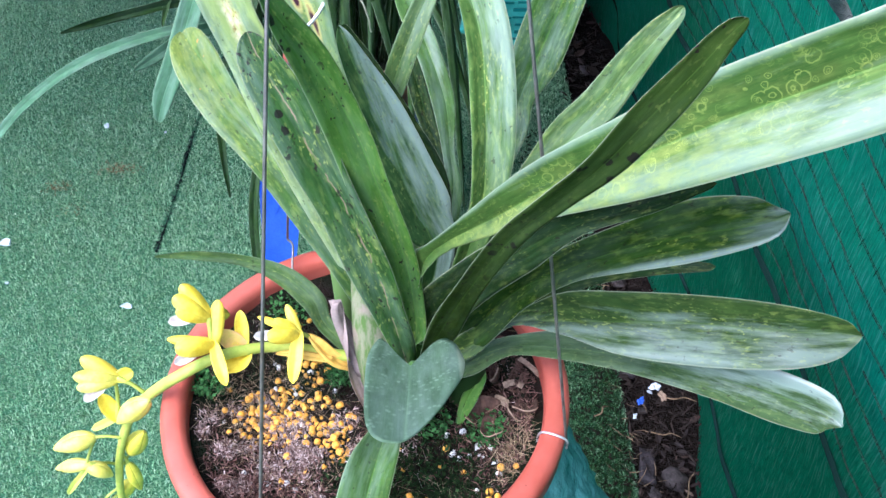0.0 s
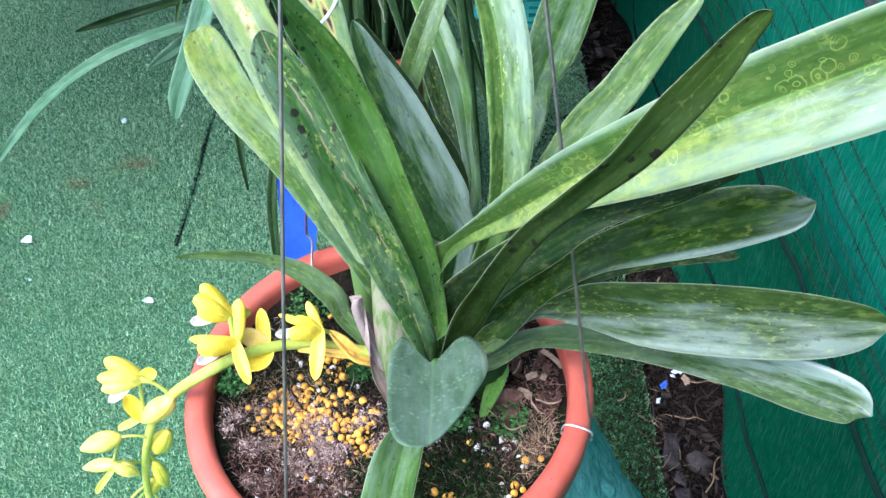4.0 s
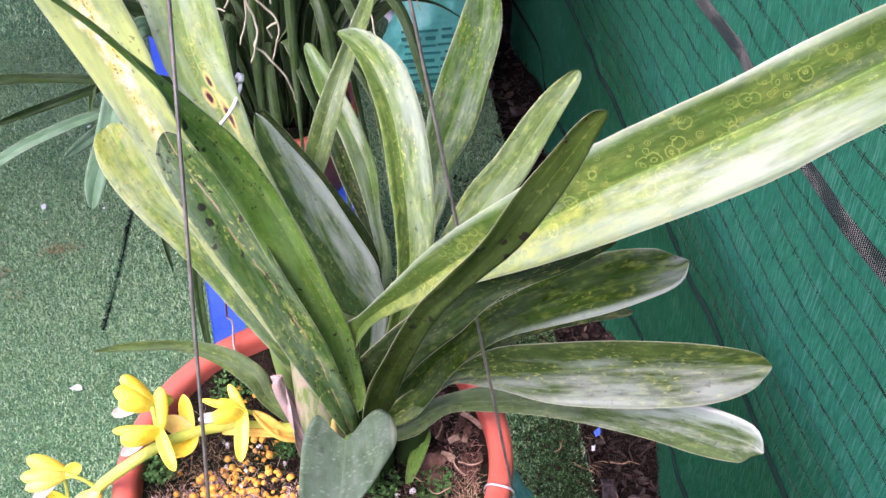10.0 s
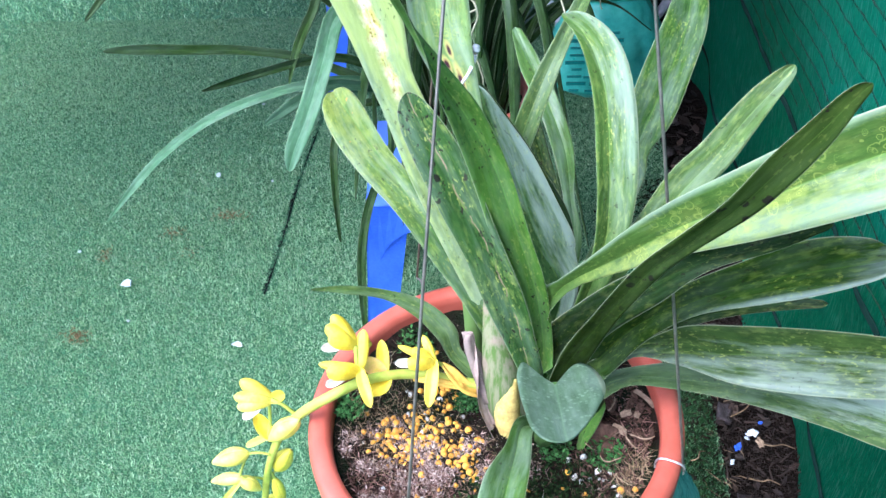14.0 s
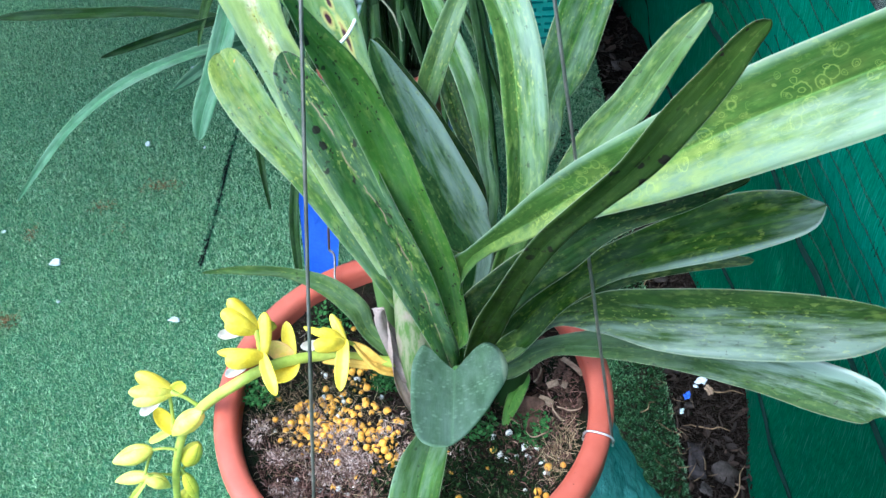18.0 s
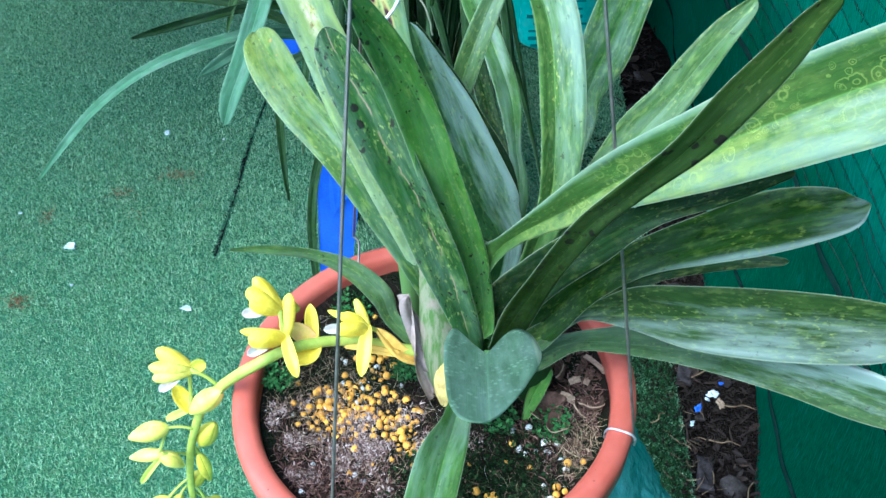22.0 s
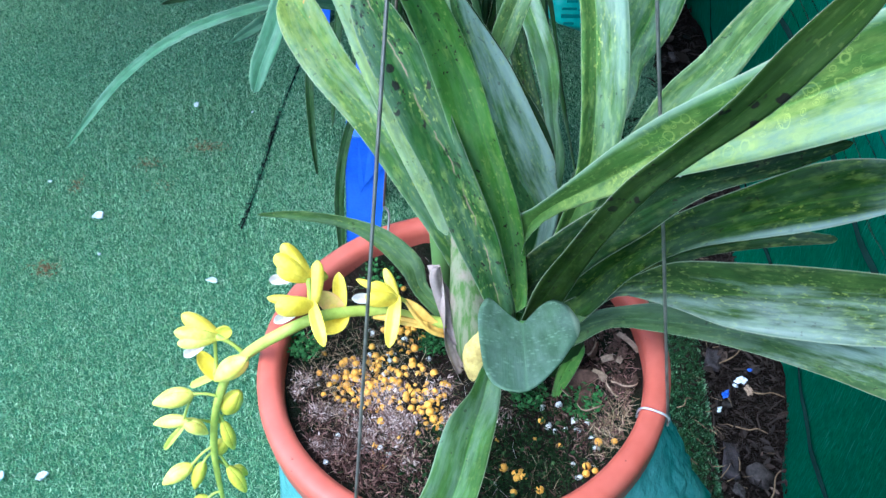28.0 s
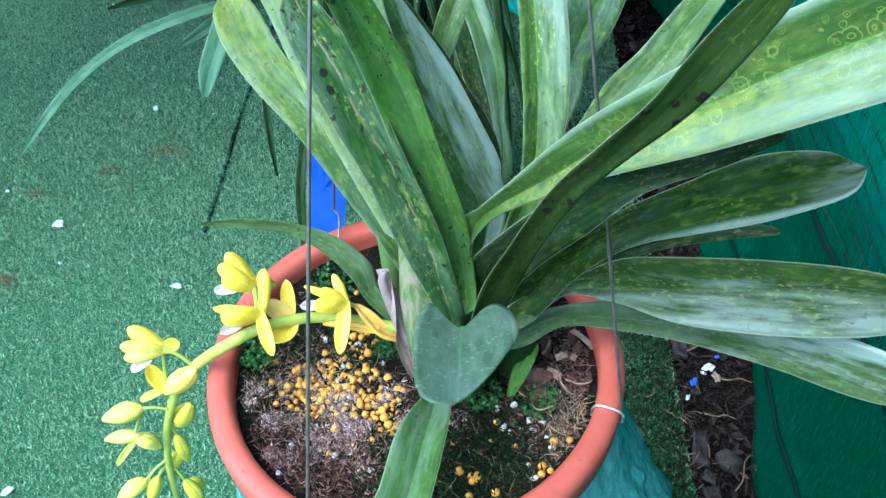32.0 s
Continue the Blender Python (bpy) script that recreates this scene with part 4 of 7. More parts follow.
# dark slivers added to darken the turf where shade falls
shards("moss", 22000, lambda r: (TURF_EDGE - 0.008 - abs(r.gauss(0, 0.10)), r.uniform(0.2, 1.5), r.uniform(0.004, 0.012)), TURF_SHADE, 24,
       lambda r: (r.uniform(0.005, 0.011), r.uniform(0.001, 0.0024)), "dark green slivers laid in the turf to stand for shade", "moss", 0.6)
for k in range(14):
    rr = random.Random(300 + k)
    ob = solo("stone", blob(rr.uniform(0.010, 0.028), 2, (1, rr.uniform(0.6, 0.9), 0.55), 0.55, k * 1.7), STONE, "grey-brown lump of earth and stone among the litter", "stone", "stones in the litter")
    ob.matrix_world = pose(rr.uniform(0.375, 0.475), 0.62 + 0.12 * k + rr.uniform(-0.03, 0.03), 0.004, rr.uniform(-20, 20), rr.uniform(-20, 20), rr.uniform(0, 360))
shards("litter", 800, lambda r: (r.uniform(TURF_EDGE - 0.01, NET_FOOT), r.uniform(0.3, 3.2), r.uniform(-0.008, 0.012)), DEBRIS, 21,
       lambda r: (r.uniform(0.008, 0.045), r.uniform(0.0015, 0.007)), "dry leaf litter and twigs on bare earth", "litter", 0.35)
shards("litter", 90, lambda r: (r.gauss(TURF_EDGE, 0.02), r.uniform(0.5, 1.6), r.uniform(0.008, 0.015)), TWIG, 22,
       lambda r: (r.uniform(0.01, 0.035), r.uniform(0.001, 0.003)), "dry straw scattered along the turf edge", "litter", 0.25)


def crumpled(count, region, seed, size):
    """Curled scraps of dead leaf, each a bent pointed sheet with some thickness."""
    rr = random.Random(seed)
    vs, fs = [], []
    for _ in range(count):
        x, y = rr.uniform(*region[:2]), rr.uniform(*region[2:])
        ln, wd = rr.uniform(*size), rr.uniform(0.3, 0.6)
        m = pose(x, y, rr.uniform(0.0, 0.014), rr.uniform(-35, 35), rr.uniform(-35, 35), rr.uniform(0, 360))
        curl, c, n = rr.uniform(-1.5, 1.5), len(vs), 6
        for th in (0, 0.0006):
            for i in range(n + 1):
                f = i / n
                w = ln * wd * math.sin(math.pi * (0.08 + 0.84 * f)) * rr.uniform(0.8, 1.1)
                for e in (-1, 0, 1):
                    vs.append(m @ Vector((ln * (f - 0.5), 0.5 * w * e, 0.25 * ln * curl * (f - 0.5) ** 2 * 2 + 0.18 * w * abs(e) * curl - th)))
        for base in (0, 3 * (n + 1)):
            for i in range(n):
                for e in (0, 1):
                    a = c + base + 3 * i + e
                    fs.append((a, a + 1, a + 4, a + 3) if not base else (a, a + 3, a + 4, a + 1))
    me = bpy.data.meshes.new("dead_leaves")
    me.from_pydata([tuple(p) for p in vs], [], fs)
    me.materials.append(DEAD_LEAF)
    return me


tagged(new("dead_leaves", crumpled(300, (TURF_EDGE, NET_FOOT + 0.01, 0.45, 1.7), 51, (0.007, 0.024))), "curled dead leaves and scraps on the bare strip", "litter", kind="stuff")
tagged(new("dead_leaves", crumpled(160, (TURF_EDGE, NET_FOOT, 1.7, 3.2), 52, (0.015, 0.05))), "curled dead leaves and scraps on the bare strip", "litter", kind="stuff")
shards("litter", 5200, lambda r: (r.uniform(TURF_EDGE - 0.006, NET_FOOT + 0.01), r.uniform(0.45, 1.8), r.uniform(-0.004, 0.012)), DEBRIS, 53,
       lambda r: (r.uniform(0.002, 0.012), r.uniform(0.0005, 0.003)), "brown crumbs and shreds on the bare strip", "litter", 0.5)
for k, (a, b, h) in enumerate((((0.424, 0.79), (0.463, 0.86), 0.02), ((0.40, 0.955), (0.455, 0.94), 0.012), ((0.43, 1.035), (0.50, 1.02), 0.016), ((0.39, 1.10), (0.47, 1.16), 0.014), ((0.385, 0.72), (0.44, 0.66), 0.014), ((0.295, 0.99), (0.325, 1.01), 0.014))):
    p, q = Vector((*a, h)), Vector((*b, h + 0.004))
    solo("twig", tube([p, p.lerp(q, 0.35) + Vector((0.003, -0.004, 0.003)), p.lerp(q, 0.7) + Vector((-0.002, 0.003, 0.004)), q], [0.0016, 0.0014, 0.0013, 0.0008], 18, 7), TWIG, "thin dry twig lying in the litter", "twig", "twigs in the litter")
for k, (x, y, m, size, lab) in enumerate(((0.4259, 1.0585, FOIL, 0.010, "crumpled shiny white wrapper in the litter"), (0.391, 1.0246, BLUE, 0.008, "small blue plastic scrap in the litter"), (0.436, 1.034, TORN, 0.010, "pale tan scrap in the litter"), (0.412, 1.046, FOIL, 0.005, "small shiny white scrap in the litter"), (0.445, 1.085, BLUE, 0.005, "small blue plastic scrap in the litter"), (0.374, 0.989, FLAKE, 0.006, "small white scrap in the litter"), (0.385, 0.819, STONE, 0.012, "rounded grey stone in the litter"))):
    bm = blob(size, 3, (1, 0.65, 0.4), 0.9, 3 * k + 2.0)
    ob = solo("plastic_scrap" if m in (FOIL, BLUE) else "litter_scrap", bm, m, lab, "scrap", "scraps in the litter", smooth=False)
    ob.matrix_world = pose(x, y, 0.016, 10, -8, 50 * k)
for k, (x, y, ln, turn) in enumerate(((0.381, 1.115, 0.05, 80), (0.383, 0.885, 0.075, 84), (0.388, 0.78, 0.05, 95))):
    bm = bmesh.new()
    box(bm, (ln, 0.028, 0.012), pose(0, 0, 0))
    bmesh.ops.subdivide_edges(bm, edges=bm.edges[:], cuts=4, use_grid_fill=True)
    for q in bm.verts:
        q.co += 0.005 * noise.noise_vector(q.co * 60 + Vector((k, 0, 0)))
    ob = solo("stone", bm, STONE_PALE, "flat grey-brown stone at the edge of the turf", "stone", "stones in the litter")
    ob.matrix_world = pose(x, y, 0.004, 6, 4, turn)

# ---- the pot ----
CX, CY, RIM = -0.0615, 0.427, 0.887
pot = thing("flower_pot", "round terracotta-coloured plastic pot with a rolled rim, full of potting mix", "flower pot", (CX, CY, 0.65))
wall = [(0.0, -0.235), (0.108, -0.235), (0.113, -0.230), (0.146, -0.040), (0.150, -0.036), (0.1575, -0.034), (0.1625, -0.028), (0.1635, -0.010), (0.1625, -0.003), (0.158, 0.0), (0.149, 0.0), (0.1445, -0.003), (0.1435, -0.010), (0.142, -0.06), (0.108, -0.225), (0.0, -0.225)]
part("pot_body", lathe(wall, 96, (CX, CY, RIM), 0.004), TERRACOTTA, pot)

SOIL_Z = 0.853


def soil_h(x, y):
    r = math.hypot(x - CX, y - CY)
    return SOIL_Z + 0.006 * noise.noise((16 * x, 16 * y, 3)) + 0.003 * noise.noise((60 * x, 60 * y, 4)) + 0.008 * max(0, 1 - r / 0.1) + 0.015 * min(1, max(0, (r - 0.10) / 0.035))


bm = bmesh.new()
rings, sides = 34, 110
last = None
centre = bm.verts.new((CX, CY, soil_h(CX, CY)))
for i in range(1, rings + 1):
    r = 0.1432 * i / rings
    ring = [bm.verts.new((CX + r * math.cos(u), CY + r * math.sin(u), soil_h(CX + r * math.cos(u), CY + r * math.sin(u)))) for u in (2 * math.pi * k / sides for k in range(sides))]
    for k in range(sides):
        if last is None:
            bm.faces.new((centre, ring[k], ring[(k + 1) % sides]))
        else:
            bm.faces.new((last[k], ring[k], ring[(k + 1) % sides], last[(k + 1) % sides]))
    last = ring
tagged(part("potting_mix", bm, SOIL, pot, "dark mossy potting mix"))


def in_pot(r, cx, cy, sx, sy=None):
    while True:
        x, y = r.gauss(cx, sx), r.gauss(cy, sy or sx)
        if math.hypot(x - CX, y - CY) < 0.137:
            return x, y


def anywhere(r):
    x, y = in_pot(r, CX, CY, 0.09)
    return x, y, soil_h(x, y) + 0.001


def on_soil(cx, cy, sx, sy, lift=0.001):
    def place(r):
        x, y = in_pot(r, cx, cy, sx, sy)
        return x, y, soil_h(x, y) + r.uniform(0, lift)
    return place


shards("root_fibres", 420, anywhere, TWIG, 31, lambda r: (r.uniform(0.004, 0.022), r.uniform(0.0002, 0.0005)), "dry brown root fibres on the potting mix", "fibres", 0.25)
shards("straw", 260, on_soil(0.060, 0.368, 0.010, 0.018, 0.006), STRAW, 33, lambda r: (r.uniform(0.005, 0.018), r.uniform(0.0002, 0.0005)), "dry pale straw along the edge of the pot", "fibres", 0.5)
shards("straw", 650, on_soil(-0.165, 0.43, 0.03, 0.03, 0.004), STRAW, 39, lambda r: (r.uniform(0.004, 0.018), r.uniform(0.0002, 0.0005)), "dry pale straw on the potting mix", "fibres", 0.5)
shards("straw", 220, on_soil(-0.06, 0.33, 0.05, 0.03, 0.004), STRAW, 40, lambda r: (r.uniform(0.003, 0.014), r.uniform(0.00015, 0.0004)), "dry pale straw on the dark moss", "fibres", 0.6)
clump_rng = random.Random(90)
CLUMPS = [in_pot(clump_rng, -0.118, 0.393, 0.034, 0.022) for _ in range(34)] + [in_pot(clump_rng, -0.15, 0.36, 0.03, 0.03) for _ in range(10)]


def in_clump(r):
    cx, cy = r.choice(CLUMPS)
    x, y = in_pot(r, cx, cy, 0.0042)
    return x, y, soil_h(x, y) + r.uniform(0, 0.004)


shards("debris", 7000, in_clump, FLUFF, 34, lambda r: (r.uniform(0.001, 0.006), r.uniform(0.0003, 0.0014)), "clumps of pinkish brown fluff between the pellets", "debris", 0.8)
shards("straw", 420, on_soil(-0.12, 0.385, 0.045, 0.04, 0.005), STRAW, 43, lambda r: (r.uniform(0.005, 0.02), r.uniform(0.0002, 0.0004)), "pale hair-thin straw over the potting mix", "fibres", 0.4)
shards("debris", 2000, on_soil(-0.15, 0.34, 0.04, 0.03, 0.004), RUSSET, 41, lambda r: (r.uniform(0.002, 0.009), r.uniform(0.0003, 0.0016)), "russet peat shreds and crumbs", "debris", 0.6)
shards("debris", 1800, on_soil(0.05, 0.40, 0.03, 0.04, 0.003), RUSSET, 42, lambda r: (r.uniform(0.002, 0.008), r.uniform(0.0003, 0.0014)), "russet peat shreds and crumbs", "debris", 0.6)
shards("debris", 1800, anywhere, SOIL, 35, lambda r: (r.uniform(0.003, 0.012), r.uniform(0.0006, 0.0025)), "dark crumbs and shreds on the potting mix", "debris", 0.5)
shards("root_fibres", 700, anywhere, FLUFF, 36, lambda r: (r.uniform(0.003, 0.018), r.uniform(0.00012, 0.0003)), "pale hair-thin root fibres on the potting mix", "fibres", 0.4)
shards("moss", 5200, on_soil(-0.01, 0.345, 0.045, 0.035, 0.003), MOSS_DARK, 37, lambda r: (r.uniform(0.002, 0.006), r.uniform(0.0004, 0.0011)), "dark low moss over the potting mix", "moss", 0.8)
shards("moss", 2200, on_soil(-0.12, 0.47, 0.04, 0.03, 0.003), MOSS_DARK, 38, lambda r: (r.uniform(0.002, 0.005), r.uniform(0.0004, 0.0011)), "dark low moss over the potting mix", "moss", 0.8)
# slow-release pellets
pel = finish(blob(0.0026, 2, (1, 1, 0.95), 0.05), "fertiliser_pellet", PELLET)
rng = random.Random(12)
made = []
zones = [(-0.148, 0.413, 0.012, 0.011, 62), (-0.12, 0.405, 0.016, 0.009, 44), (-0.082, 0.388, 0.007, 0.010, 32), (-0.125, 0.435, 0.018, 0.010, 22), (-0.108, 0.458, 0.008, 0.010, 18), (-0.03, 0.365, 0.03, 0.02, 5), (-0.13, 0.505, 0.012, 0.012, 7), (-0.12, 0.35, 0.03, 0.015, 6)]
for cx, cy, sx, sy, n in zones:
    k = 0
    tries = 0
    while k < n and tries < 4000:
        tries += 1
        x, y = in_pot(rng, cx, cy, sx, sy)
        lift = 0.0
        near = [d for d in made if math.hypot(d[0] - x, d[1] - y) < 0.0036]
        if near:
            continue
        s = rng.choice((0.6, 0.75, 0.9, 1.0, 1.15, 1.35))
        ob = tagged(new("fertiliser_pellet", pel), "round orange fertiliser pellet lying on the potting mix", "pellet", "pellets in the pot")
        ob.matrix_world = pose(x, y, soil_h(x, y) + 0.0017 * s, 0, 0, rng.uniform(0, 360)) @ Matrix.Scale(s, 4)
        made.append((x, y))
        k += 1
for k, (x, y) in enumerate(((0.0446, 0.3621), (0.056, 0.3617), (0.0025, 0.383), (0.035, 0.3409), (0.0406, 0.3356), (0.0339, 0.332), (-0.0166, 0.338), (-0.0137, 0.3358), (-0.0107, 0.3327), (-0.0153, 0.3319), (-0.0125, 0.3392), (-0.0179, 0.3171), (0.0009, 0.3187))):
    ob = tagged(new("fertiliser_pellet", pel), "round orange fertiliser pellet on dark moss", "pellet", "pellets in the pot")
    ob.matrix_world = pose(x, y, soil_h(x, y) + 0.003, 0, 0, 37 * k) @ Matrix.Scale((1.25, 0.95, 1.1)[k % 3], 4)

# perlite crumbs
crumbs = [finish(blob(0.0042, 2, (1, 0.85, 0.7), 0.45, k * 2.3), "perlite_crumb", PERLITE) for k in range(3)]
spots = [(0.0133, 0.3754), (0.0077, 0.3791), (0.0207, 0.3793), (0.0377, 0.3833), (0.0406, 0.3678), (0.0289, 0.3298), (0.0278, 0.3869), (0.0158, 0.3989), (-0.120, 0.353), (-0.135, 0.352), (-0.154, 0.361), (-0.141, 0.443), (-0.136, 0.428), (0.03, 0.378), (-0.032, 0.328), (0.003, 0.395), (0.026, 0.345), (-0.145, 0.47), (-0.125, 0.44)]
for _ in range(26):
    spots.append(in_pot(rng, -0.12, 0.42, 0.05, 0.04))
for k, (x, y) in enumerate(spots):
    s = rng.uniform(0.55, 0.8) if k < 14 else rng.uniform(0.35, 0.75)
    ob = tagged(new("perlite_crumb", crumbs[k % 3]), "white perlite crumb on the potting mix", "perlite", "crumbs in the pot")
    ob.matrix_world = pose(x, y, soil_h(x, y) + 0.002 * s, rng.uniform(0, 90), 0, rng.uniform(0, 360)) @ Matrix.Scale(s, 4)

# bark chips and curled husks at one side of the pot
def chip(ln, wd, curl, seed):
    bm = bmesh.new()
    n = 9
    rows = []
    for j, th in ((0, 0.0), (1, 0.0), (1, 0.0015), (0, 0.0015)):
        row = []
        for i in range(n):
            a = (i / (n - 1) - 0.5) * curl
            r = ln / max(curl, 0.2) + th
            row.append(bm.verts.new((r * math.sin(a), (j - 0.5) * wd * (1 + 0.25 * noise.noise((i * 0.7, seed, j))), r * math.cos(a) - ln / max(curl, 0.2))))
        rows.append(row)
    for a in range(4):
        for i in range(n - 1):
            bm.faces.new((rows[a][i], rows[a][i + 1], rows[(a + 1) % 4][i + 1], rows[(a + 1) % 4][i]))
    bm.faces.new([r[0] for r in rows]), bm.faces.new([r[-1] for r in rows][::-1])
    bmesh.ops.recalc_face_normals(bm, faces=bm.faces)
    return bm


def shell(r, seed, part_of=0.6):
    """A curled piece of bark: a shallow broken bowl whose torn edge is paler."""
    bm = bmesh.new()
    n, m = 7, 22
    rings = []
    for th in (0.0, 0.0016):
        for i in range(1, n + 1):
            f = i / n
            ring = []
            for k in range(m):
                u = 2 * math.pi * part_of * k / (m - 1)
                q = r * f * (1 + 0.22 * noise.noise((seed, 1.6 * math.cos(u), 1.6 * math.sin(u) + f)))
                ring.append(bm.verts.new((q * math.cos(u), 0.8 * q * math.sin(u), r * (0.6 * f ** 2.4 + 0.12 * noise.noise((seed + 4, 2 * math.cos(u), 2 * f))) - th)))
            rings.append(ring)
    for base in (0, n):
        for i in range(n - 1):
            for k in range(m - 1):
                bm.faces.new((rings[base + i][k], rings[base + i][k + 1], rings[base + i + 1][k + 1], rings[base + i + 1][k]))
    torn = [bm.faces.new((rings[n - 1][k], rings[n - 1][k + 1], rings[2 * n - 1][k + 1], rings[2 * n - 1][k])) for k in range(m - 1)]
    for i in range(n - 1):
        for k in (0, m - 1):
            torn.append(bm.faces.new((rings[i][k], rings[i + 1][k], rings[n + i + 1][k], rings[n + i][k])))
    for k in range(m - 1):
        bm.faces.new((rings[0][k], rings[0][k + 1], rings[n][k + 1], rings[n][k]))
    for f in torn:
        f.material_index = 1
    bmesh.ops.recalc_face_normals(bm, faces=bm.faces)
    return bm


for k, (x, y, r, turn, tip) in enumerate(((0.0323, 0.4147, 0.015, 20, 12), (0.0397, 0.3979, 0.012, 70, -10), (0.0657, 0.4119, 0.011, 200, 14), (0.056, 0.4109, 0.009, 120, 30), (0.044, 0.447, 0.010, 260, 50))):
    me = finish(shell(r, 3.0 + k, (0.62, 0.7, 0.55, 0.5, 0.4)[k]), "bark_shell", BARK)
    me.materials.append(TORN)
    ob = tagged(new("bark_shell", me), "curled brown bark shell with a pale torn rim", "bark chip", "bark chips in the pot")
    ob.matrix_world = pose(x, y, soil_h(x, y) + 0.004, tip, -tip / 2, turn)
kinds_of_chip = [finish(chip(0.026, 0.012, 1.2, 1), "bark_chip", BARK, False), finish(chip(0.03, 0.016, 0.9, 2), "bark_chip", TORN, False), finish(chip(0.036, 0.007, 2.4, 3), "bark_chip", BARK, False), finish(chip(0.03, 0.018, 0.5, 4), "bark_chip", BARK, False)]
for k, (x, y, turn, size) in enumerate(((0.0547, 0.4386, 20, 0.34), (0.0477, 0.4236, -25, 0.42), (0.0641, 0.4362, 70, 0.3))):
    ob = tagged(new("bark_chip", kinds_of_chip[1]), "flat tan bark chip on the potting mix", "bark chip", "bark chips in the pot")
    ob.matrix_world = pose(x, y, soil_h(x, y) + 0.007, 12, 10 * k, turn) @ Matrix.Scale(size, 4)
strip_chip = finish(chip(0.045, 0.008, 0.8, 7), "bark_strip", TORN, False)
ob = tagged(new("bark_strip", strip_chip), "long pale bark strip leaning on the pot rim", "bark chip", "bark chips in the pot")
ob.matrix_world = pose(0.0735, 0.4542, 0.871, 0, 14, -42) @ Matrix.Scale(0.55, 4)
for k in range(84):
    x, y = in_pot(rng, 0.056, 0.435, 0.024, 0.036)
    ob = tagged(new("bark_chip", kinds_of_chip[(0, 2, 3)[k % 3]]), "curled brown bark chip on the potting mix", "bark chip", "bark chips in the pot")
    ob.matrix_world = pose(x, y, soil_h(x, y) + 0.002, rng.uniform(-35, 35), rng.uniform(-35, 35), rng.uniform(0, 360)) @ Matrix.Scale(rng.uniform(0.2, 0.42), 4)


def moss_tuft(cx, cy, r, n, seed):
    rr = random.Random(seed)
    bm = bmesh.new()
    for _ in range(n):
        a, d = rr.uniform(0, 6.28), r * math.sqrt(rr.random())
        p = Vector((cx + d * math.cos(a), cy + d * math.sin(a), 0))
        p.z = soil_h(p.x, p.y) + rr.uniform(0.001, 0.010)
        t = Vector((rr.gauss(0, 1), rr.gauss(0, 1), rr.uniform(0.2, 1))).normalized() * rr.uniform(0.003, 0.006)
        s = t.cross(Vector((rr.random(), rr.random(), 1))).normalized() * 0.0016
        up = t.cross(s).normalized() * 0.0008
        c = [bm.verts.new(q) for q in (p, p + t * 0.5 + s, p + t, p + t * 0.5 - s, p + t * 0.5 + up)]
        for f in ((0, 1, 4), (1, 2, 4), (2, 3, 4), (3, 0, 4), (0, 3, 2, 1)):
            bm.faces.new([c[i] for i in f])
    return bm


for k, (x, y, r, n) in enumerate(((-0.193, 0.437, 0.014, 240), (-0.087, 0.452, 0.012, 220), (-0.008, 0.404, 0.014, 180), (0.035, 0.399, 0.016, 200), (-0.14, 0.515, 0.016, 160), (0.0, 0.365, 0.03, 160), (-0.06, 0.33, 0.04, 220), (-0.04, 0.34, 0.05, 260))):
    solo("moss_tuft", moss_tuft(x, y, r, n, 40 + k), MOSS if k < 5 else MOSS_DARK, "small bright green tuft of moss on the potting mix" if k < 5 else "low dark patch of moss on the potting mix", "moss", "moss in the pot", smooth=False)

# wire hanger
APEX = Vector((-0.03, 0.563, 1.75))
hanger = thing("pot_hanger", "three thin galvanised wires hooked over the pot rim", "wire hanger", tuple(APEX))
for ang, mat, lab in ((-19, STEEL, ""), (121, RUSTY, ""), (-113, STEEL, "")):
    u = Vector((math.cos(radians(ang)), math.sin(radians(ang)), 0))
    edge = Vector((CX, CY, RIM)) + u * 0.1655
    if ang == 121:
        bend = edge + Vector((0.004, 0.012, 0.010))
        pts = [APEX, APEX.lerp(bend, 0.5), bend]
        part("hanger_wire", tube([APEX, APEX.lerp(bend, 0.33), APEX.lerp(bend, 0.66), bend], 0.0011, 20, 8), mat, hanger)
        part("rim_hook", tube([bend, bend - u * 0.012 + Vector((0, 0, 0.001)), edge - u * 0.022 + Vector((0, 0, 0.003)), edge - u * 0.029 + Vector((0, 0, -0.006)), edge - u * 0.0285 + Vector((0, 0, -0.016))], 0.0011, 30, 8), STEEL, hanger)
    else:
        part("hanger_wire", tube([APEX, APEX.lerp(edge, 0.33), APEX.lerp(edge, 0.66), edge + Vector((0, 0, -0.008))], 0.00115, 24, 8), mat, hanger)
        part("rim_hook", tube([edge + Vector((0, 0, -0.012)), edge + Vector((0, 0, -0.003)), edge - u * 0.006 + Vector((0, 0, 0.0008)), edge - u * 0.018 + Vector((0, 0, 0.0008)), edge - u * 0.0225 + Vector((0, 0, -0.004)), edge - u * 0.023 + Vector((0, 0, -0.014))], 0.0009, 30, 8), BRIGHT_WIRE if ang == -19 else STEEL, hanger, "bright wire clip over the rim" if ang == -19 else "")
part("hanger_ring", tube([APEX + Vector((0.012 * math.cos(a), 0, 0.012 * math.sin(a) + 0.01)) for a in np.linspace(0, 2 * math.pi, 13)], 0.0014, 36, 8), STEEL, hanger)

# ---- the orchid ----
orchid = thing("orchid_plant", "large potted orchid with mottled strap leaves and yellow flowers", "orchid", (-0.02, 0.43, 0.85))
